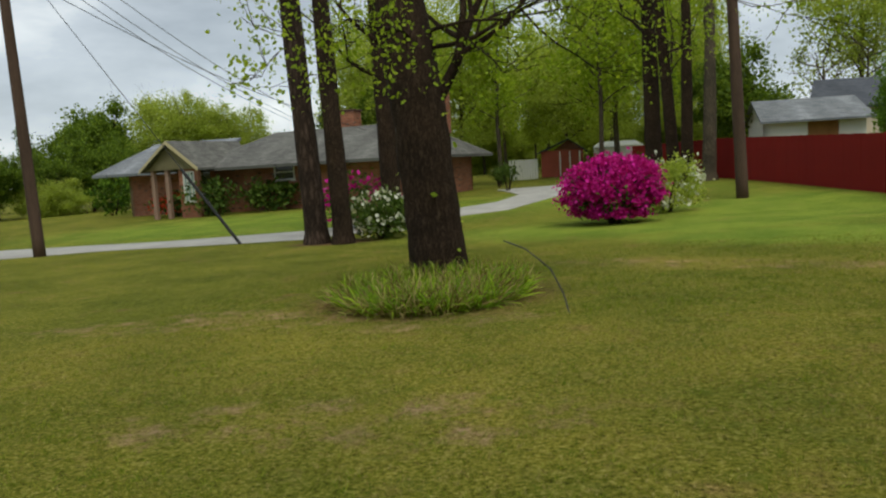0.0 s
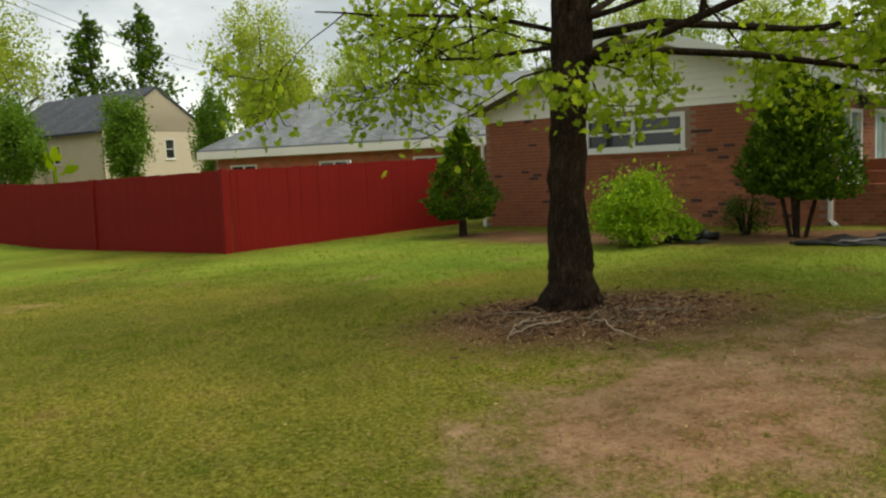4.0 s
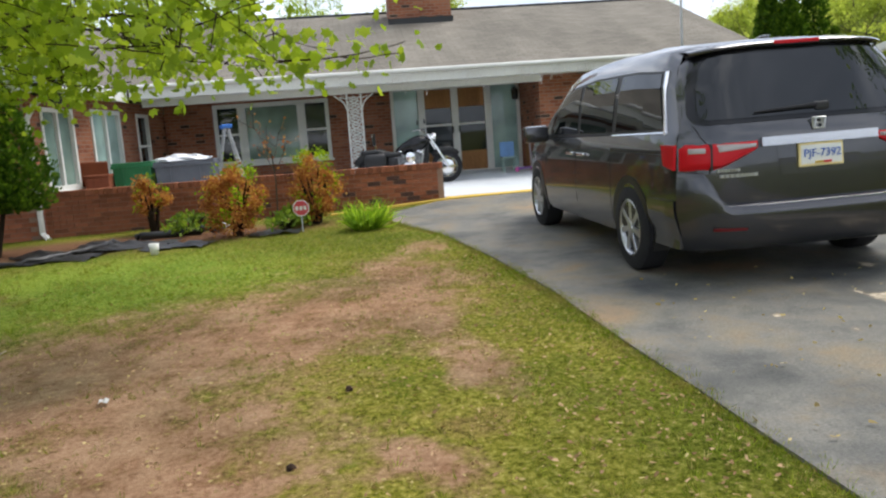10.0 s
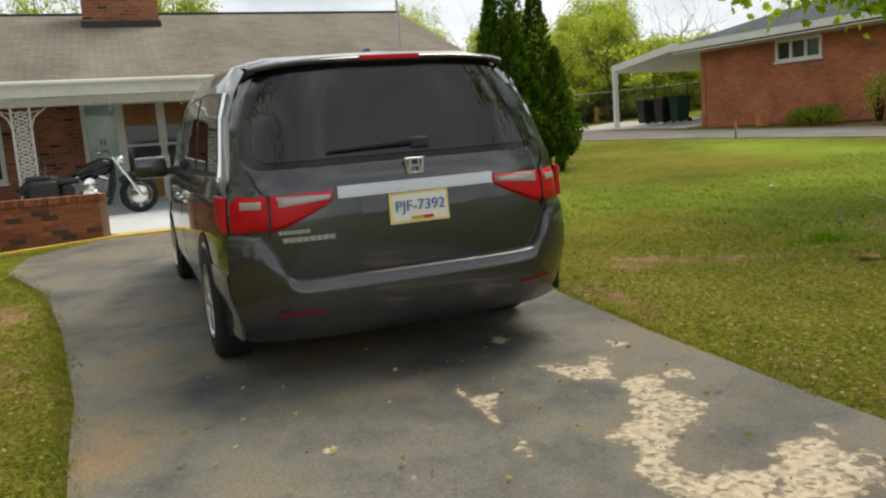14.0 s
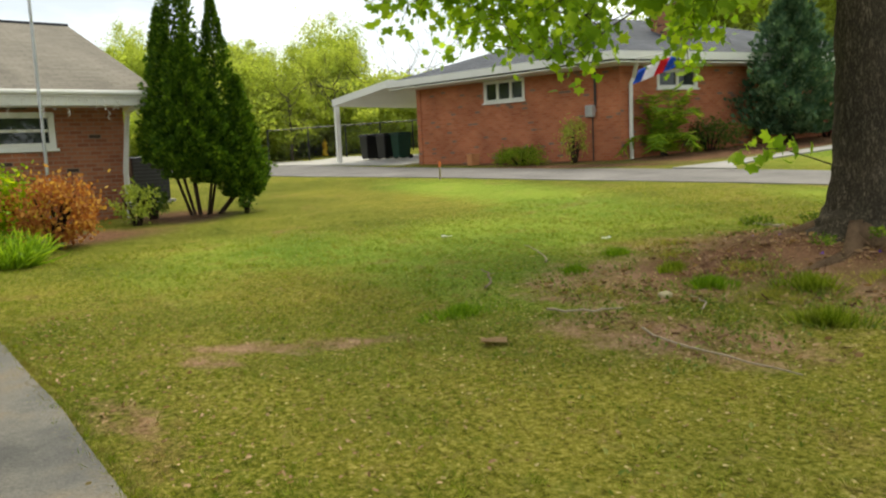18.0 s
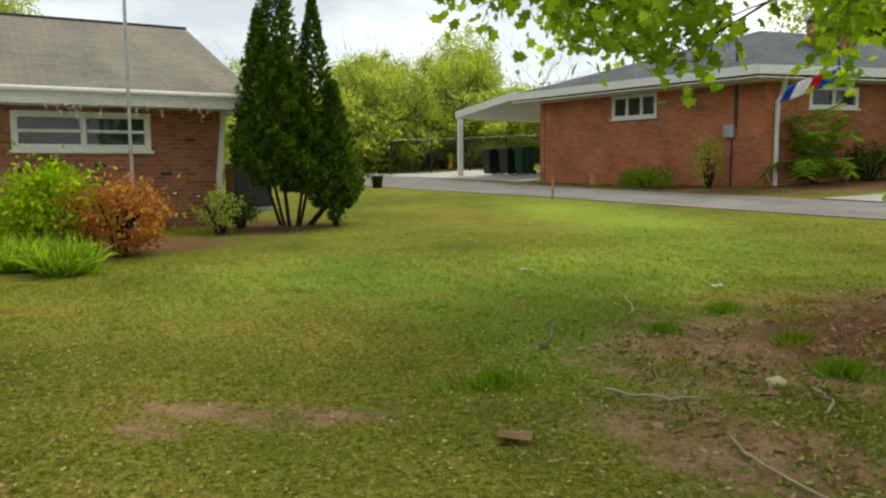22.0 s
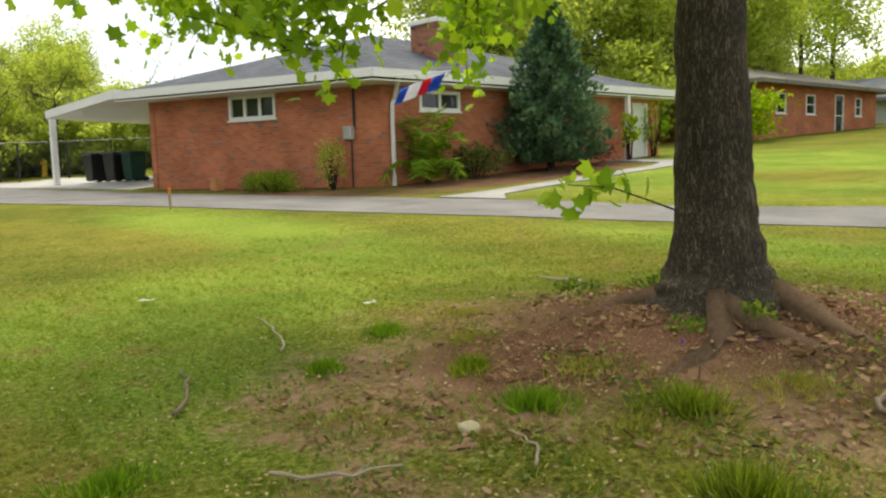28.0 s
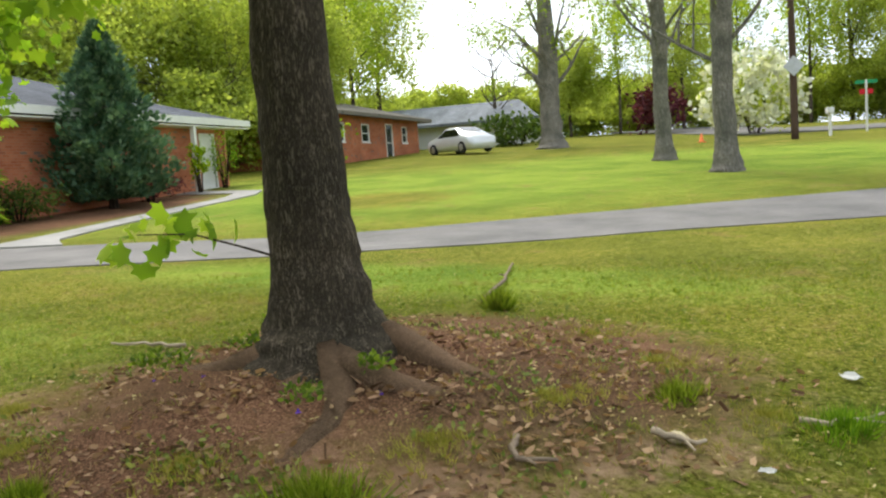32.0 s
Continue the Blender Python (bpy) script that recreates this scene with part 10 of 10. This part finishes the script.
def trash_bin(x, y, rz, mat_, label):
    t = thing("trash_bin", on_ground(x, y, rz), label, "trash bin", "bins under the carport")
    bm = boxes((-0.3, 0.3, -0.34, 0.34, 0.08, 1.0))
    for v in bm.verts:
        if v.co.z < 0.5:
            v.co.x *= 0.8
            v.co.y *= 0.8
    bmesh.ops.bevel(bm, geom=bm.edges[:], offset=0.03, segments=2, affect="EDGES")
    part("body", bm, mat_, t)
    lid = boxes((-0.34, 0.34, -0.37, 0.37, 1.0, 1.06), (-0.28, 0.28, -0.3, 0.3, 1.05, 1.11), bevel=0.02)
    part("lid", lid, mat_, t)
    part("handle", rod((-0.25, 0.4, 1.0), (0.25, 0.4, 1.0), 0.02), mat_, t)
    for s in (-1, 1):
        part("wheel", lathe(bmesh.new(), [(0.0, -0.03), (0.1, -0.03), (0.11, 0), (0.1, 0.03), (0, 0.03)], 14, "x", (s * 0.26, 0.28, 0.1)), RUBBER, t)
    return t


trash_bin(38.25, -20.55, 190, BLACK, "black wheeled trash bin under the carport")
trash_bin(37.45, -20.95, 195, BLACK, "dark wheeled trash bin with a blunt lid")
trash_bin(36.75, -21.3, 190, DKGREEN, "dark green wheeled bin beside the brick wall")
bucket = thing("bucket", on_ground(32.1, -14.15) @ Matrix.Scale(0.85, 4), "small black bucket at the driveway's edge", "bucket")
part("body", lathe(bmesh.new(), [(0.0, 0.0), (0.17, 0.0), (0.22, 0.42), (0.24, 0.44), (0.2, 0.43), (0.15, 0.03), (0, 0.03)], 20, "z"), BLACK, bucket, smooth=True)
part("handle", tube(bmesh.new(), [(0.22 * math.cos(w), 0.05, 0.43 + 0.14 * math.sin(w)) for w in np.linspace(0, math.pi, 9)], [0.008] * 9, 5), STEEL, bucket)
ac = thing("heat_pump", on_ground(26.6, -9.75, 11), "black louvred heat pump beside the brick house", "air conditioner")
part("cabinet", boxes((-0.42, 0.42, -0.42, 0.42, 0.06, 1.05), bevel=0.03), BLACK, ac)
part("top_grille", lathe(bmesh.new(), [(0.0, 1.07), (0.32, 1.07), (0.36, 1.05), (0.36, 1.03)], 20, "z"), BLACK, ac)
part("base_pad", boxes((-0.5, 0.5, -0.5, 0.5, -0.1, 0.07), bevel=0.01), CONCRETE, ac, "concrete pad")
for k in range(11):
    z = 0.14 + 0.08 * k
    part("louvre", boxes((-0.435, -0.42, -0.38, 0.38, z, z + 0.035)), plain("grey_louvre", (0.05, 0.05, 0.055), 0.5) if k == 0 else bpy.data.materials["grey_louvre"], ac)
# hanging flag at the house corner
fc = Vector((22.85, -22.2, 3.3))
flag = thing("porch_flag", Matrix.Translation(fc) @ pose(0, 0, 0, 0, 0, 226) @ Matrix.Scale(1.15, 4), "red, white and blue flag hanging from the eave", "flag")
FLAG_COLS = [plain("flag_blue", (0.02, 0.09, 0.42), 0.8, vary=0.1), plain("flag_red", (0.5, 0.02, 0.03), 0.8, vary=0.1), plain("flag_white", (0.72, 0.72, 0.74), 0.8, vary=0.08)]
part("pole", rod((-0.62, 0.0, 0.38), (0.62, 0.02, 0.46), 0.014), WHITE, flag)
for k, (u0, u1, c_) in enumerate(((0.0, 0.28, 0), (0.28, 0.5, 1), (0.5, 0.8, 2), (0.8, 1.0, 0))):
    bm = bmesh.new()
    rows_f = []
    for i in range(5):
        u = u0 + (u1 - u0) * i / 4
        top_ = Vector((0.5 - 0.95 * u, 0.04 * math.sin(9 * u), 0.44 - 0.32 * u))
        rows_f.append([bm.verts.new(top_ + Vector((-0.16 * j / 3 - 0.03, 0.05 * math.sin(3 * j + 8 * u), -0.34 * j / 3))) for j in range(4)])
    for a, b in zip(rows_f, rows_f[1:]):
        for j in range(3):
            bm.faces.new((a[j], a[j + 1], b[j + 1], b[j]))
    bmesh.ops.solidify(bm, geom=bm.faces[:], thickness=0.004)
    part("stripe", bm, FLAG_COLS[c_], flag, smooth=True)
# chain-link fence behind the carport
cl = thing("chain_link_fence", pose(0, 0, 0), "dark chain-link fence behind the carport", "fence")
fa, fb = Vector((41.0, -17.0, ground(41, -17))), Vector((43.5, -27.0, ground(43.5, -27)))
for k in range(6):
    q = fa.lerp(fb, k / 5)
    part("post", rod(q, q + Vector((0, 0, 1.5)), 0.035), BLACK, cl)
part("rail", rod(fa + Vector((0, 0, 1.47)), fb + Vector((0, 0, 1.47)), 0.025), BLACK, cl)
vs_, fs_ = [], []
for k in range(80):
    for s_ in (1, -1):
        u0 = k / 80
        u1 = u0 + s_ * 0.135
        if not 0 <= u1 <= 1:
            continue
        a, b = fa.lerp(fb, u0) + Vector((0, 0, 0.05)), fa.lerp(fb, u1) + Vector((0, 0, 1.45))
        i = len(vs_)
        vs_ += [a, a + Vector((0.004, 0.004, 0)), b + Vector((0.004, 0.004, 0)), b]
        fs_.append((i, i + 1, i + 2, i + 3))
new("wire_mesh", mesh_from("wire_mesh", [v[:] for v in vs_], fs_, BLACK)).parent = cl
hyd = thing("fire_hydrant", on_ground(47.5, -22.0), "yellow fire hydrant in the grass behind the carport", "hydrant")
HYD = plain("hydrant_yellow", (0.7, 0.42, 0.03), 0.5)
part("barrel", lathe(bmesh.new(), [(0.0, 0), (0.2, 0), (0.2, 0.06), (0.13, 0.08), (0.13, 0.55), (0.17, 0.57), (0.17, 0.63), (0.12, 0.72), (0.04, 0.78), (0.03, 0.84), (0, 0.84)], 16, "z"), HYD, hyd, smooth=True)
part("outlet", rod((-0.22, 0, 0.45), (0.22, 0, 0.45), 0.07), HYD, hyd)

# ---- down the street ----
SILVER = plain("silver_paint", (0.62, 0.64, 0.66), 0.3, 0.3, vary=0.04, bump=0.0, coat=0.6)
carM = Matrix.Translation((19.0, -51.9, ground(19.0, -51.9))) @ pose(0, 0, 0, 0, 0, -43)
car = thing("parked_car", carM, "silver-white sedan parked before the far house", "car")
bm, rings_ = bmesh.new(), []
for x_, zt, w_, wr in ((-2.26, 0.6, 0.68, 0.55), (-2.12, 0.86, 0.83, 0.7), (-1.7, 0.98, 0.88, 0.7), (-1.2, 1.22, 0.88, 0.62), (-0.6, 1.41, 0.88, 0.6), (0, 1.45, 0.88, 0.6), (0.5, 1.38, 0.88, 0.6), (1.1, 1.06, 0.88, 0.66), (1.6, 0.93, 0.87, 0.7), (2.0, 0.81, 0.82, 0.66), (2.25, 0.58, 0.68, 0.55)):
    belt = min(0.88, zt - 0.07)
    half = [(w_ * 0.92, 0.2), (w_, 0.45), (w_ * 0.99, belt), (wr, zt - 0.03)]
    rings_.append([bm.verts.new((x_, -y_, z_)) for y_, z_ in half] + [bm.verts.new((x_, 0, zt))] + [bm.verts.new((x_, y_, z_)) for y_, z_ in half[::-1]])
for a, b in zip(rings_, rings_[1:]):
    for i in range(9):
        bm.faces.new((a[i], a[(i + 1) % 9], b[(i + 1) % 9], b[i]))
bm.faces.new(rings_[0][::-1])
bm.faces.new(rings_[-1])
bmesh.ops.recalc_face_normals(bm, faces=bm.faces[:])
part("body", bm, SILVER, car, smooth=True)
part("windshield", slab(bmesh.new(), (1.1, -0.62, 1.08), (1.1, 0.62, 1.08), (0.55, 0.54, 1.385), (0.55, -0.54, 1.385), 0.02), GLASS_C, car)
part("rear_window", slab(bmesh.new(), (-1.28, -0.58, 1.21), (-1.28, 0.58, 1.21), (-0.68, 0.54, 1.415), (-0.68, -0.54, 1.415), 0.02), GLASS_C, car)
for s in (-1, 1):
    part("side_window", slab(bmesh.new(), (-1.15, s * 0.85, 0.95), (0.95, s * 0.85, 0.93), (0.4, s * 0.66, 1.32), (-0.65, s * 0.66, 1.33), 0.03), GLASS_C, car)
    for x_ in (-1.38, 1.38):
        wh = part("wheel", lathe(bmesh.new(), [(0.0, -0.1), (0.2, -0.1), (0.31, -0.08), (0.32, 0), (0.31, 0.08), (0.2, 0.1), (0, 0.1)], 20, "y", (x_, s * 0.83, 0.32)), RUBBER, car)
        part("rim", lathe(bmesh.new(), [(0.0, -0.12), (0.1, -0.115), (0.19, -0.105), (0.2, 0), (0.19, 0.105), (0.1, 0.115), (0, 0.12)], 14, "y", (x_, s * 0.83, 0.32)), STEEL, wh)
mail = thing("mailbox", on_ground(1.0, -49.3), "white mailbox on a post by the street", "mailbox")
part("post", boxes((-0.06, 0.06, -0.06, 0.06, 0, 1.0)), WHITE, mail)
part("box", boxes((-0.14, 0.14, -0.28, 0.28, 1.0, 1.3), bevel=0.06), WHITE, mail)
sp = thing("street_pole", on_ground(2.8, -47.6), "brown wooden street pole with a pale diamond sign", "pole")
part("shaft", trunk_mesh([(0, 0, -0.2), (0, 0, 4), (0.1, 0, 10)], [0.17, 0.15, 0.12], 10, 0.03), POLE, sp, smooth=True)
part("sign_plate", boxes((-0.32, 0.32, -0.015, 0.015, -0.32, 0.32), bevel=0.01), STEEL, sp, "back of a diamond road sign").matrix_basis = pose(0, 0.2, 3.2, 0, 45, 0)
st = thing("street_sign", on_ground(-1.2, -52.0), "white post with green street-name blades", "sign")
part("post", rod((0, 0, 0), (0, 0, 2.5), 0.05), WHITE, st)
part("name_blade", boxes((-0.5, 0.5, -0.01, 0.01, 2.3, 2.48)), plain("sign_green", (0.02, 0.25, 0.1), 0.5), st, "green street-name blade")
part("red_board", boxes((-0.3, 0.3, -0.012, 0.012, 1.8, 2.05)), FLAG_COLS[1], st)
cn = thing("traffic_cone", on_ground(6.6, -50.0), "small orange marker in the grass by the street", "marker")
part("body", lathe(bmesh.new(), [(0.14, 0.0), (0.12, 0.03), (0.03, 0.42), (0.0, 0.43)], 14, "z"), ORANGE, cn, smooth=True)
part("base", boxes((-0.18, 0.18, -0.18, 0.18, -0.02, 0.03)), ORANGE, cn)

# ---- more of the patio and the beds ----
RUST = plain("rust_brown_vinyl", (0.2, 0.06, 0.025), 0.6, vary=0.2)
chair = thing("patio_chair", HM @ pose(0.42, 1.75, 0.2, 0, 0, 8), "rust-brown square-backed patio chair behind the low wall", "chair")
part("backrest", boxes((-0.24, 0.24, -0.05, 0.03, 0.45, 0.98), bevel=0.03), RUST, chair)
part("seat", boxes((-0.24, 0.24, 0.0, 0.46, 0.38, 0.46), bevel=0.03), RUST, chair)
for x in (-0.2, 0.2):
    for y in (0.03, 0.42):
        part("leg", rod((x, y, -0.02), (x, y, 0.4), 0.016), STEEL, chair)
stand = thing("wooden_stand", HM @ pose(9.45, 5.55, 0.27), "small orange-brown wooden stand by the front wall", "stand")
part("body", boxes((-0.2, 0.2, -0.16, 0.16, 0.06, 0.6), bevel=0.01), WOOD, stand)
part("top", boxes((-0.24, 0.24, -0.19, 0.19, 0.6, 0.64), bevel=0.008), WOOD, stand)
part("door", boxes((-0.16, 0.16, -0.18, -0.158, 0.12, 0.55), bevel=0.005), WOOD, stand)
for x in (-0.17, 0.17):
    part("foot", boxes((x - 0.03, x + 0.03, -0.14, 0.14, -0.02, 0.06)), WOOD, stand)
urn = tagged(part("urn", lathe(bmesh.new(), [(0.0, 0.0), (0.09, 0.0), (0.06, 0.05), (0.11, 0.14), (0.1, 0.22), (0.05, 0.27), (0.07, 0.31), (0.0, 0.31)], 18, "z"), STONE, None, smooth=True), "tan stone urn standing on the wooden stand", "urn")
urn.matrix_basis = HM @ pose(9.45, 5.55, 0.911)
flood = thing("flood_lamp", HM @ pose(0.25, 0.3, 2.36), "black twin flood lamp under the eave", "lamp")
part("base", lathe(bmesh.new(), [(0.0, 0.0), (0.06, 0.0), (0.06, 0.03), (0.0, 0.04)], 12, "z", (0, 0, 0.06)), BLACK, flood)
for s in (-1, 1):
    part("lamp_head", lathe(bmesh.new(), [(0.0, 0.1), (0.05, 0.08), (0.085, -0.05), (0.07, -0.06), (0.0, -0.03)], 14, "y", (s * 0.1, -0.08, 0.0)), BLACK, flood, smooth=True)
    part("arm", rod((0, 0, 0.06), (s * 0.1, -0.03, 0.0), 0.014), BLACK, flood)
pebble(16.05, 0.57, 0.1, PAPER, "white rock lying in the flower bed", seed=31)
for k, (x, y, w, L) in enumerate(((7.5, 2.1, 2.2, 0.95), (7.45, 1.9, 3.1, 0.8), (7.9, 1.75, 5.6, 0.7), (7.6, 1.8, 4.2, 1.0), (7.75, 1.9, 4.9, 0.7), (7.3, 2.3, 3.7, 0.9), (7.2, 1.7, 0.4, 0.8))):
    stick((x + 0.2 * math.cos(w), y + 0.2 * math.sin(w)), (x + L * math.cos(w), y + L * math.sin(w)), 0.01, "grey dead branch piled at the tree's foot", PALEWOOD if k % 2 else STICK, "branch", 0.06, 60 + k)

# ---- the wing's front wall, brick by brick ----
BRICK_W = [plain("wing_brick", (0.35, 0.125, 0.066), 0.9, vary=0.25, scale=12, bump=0.6, each=0.22), plain("wing_brick_brown", (0.3, 0.115, 0.066), 0.9, vary=0.25, scale=12, bump=0.6, each=0.22), BRICK_D]
wing_meshes = []
for mat_ in BRICK_W:
    m_ = bpy.data.meshes.new("brick")
    b_ = boxes((-0.1035, 0.1035, -0.012, 0.002, -0.0325, 0.0325), bevel=0.004)
    b_.to_mesh(m_)
    b_.free()
    m_.materials.append(mat_)
    wing_meshes.append(m_)
rng = np.random.default_rng(77)
rest = [bmesh.new() for _ in BRICK_W]
count = 0
for row in range(39):
    z = -0.56 + 0.075 * row
    for k in range(36):
        u = -7.34 + 0.215 * k + (0.1075 if row % 2 else 0.0)
        if u > -0.1 or z > 2.3 or (-4.96 < u < -2.48 and 1.42 < z < 2.36):
            continue
        kind_ = int(rng.choice(3, p=[0.68, 0.27, 0.05]))
        off = float(rng.uniform(-0.002, 0.001))
        if -3.2 < u and -0.2 < z < 1.5 and count < 300:
            shared("brick", wing_meshes[kind_], wing_wall, pose(u, off, z))
            count += 1
        else:
            box(rest[kind_], u - 0.1035, u + 0.1035, -0.012 + off, 0.002, z - 0.0325, z + 0.0325)
for b_, mat_ in zip(rest, BRICK_W):
    tagged(part("brickwork", b_, mat_, wing_wall), kind="stuff")
part("window_ledge", boxes((-5.0, -2.45, -0.05, 0.0, 1.43, 1.5), bevel=0.008), BRICK_W[0], wing_wall, "sloping brick window ledge")
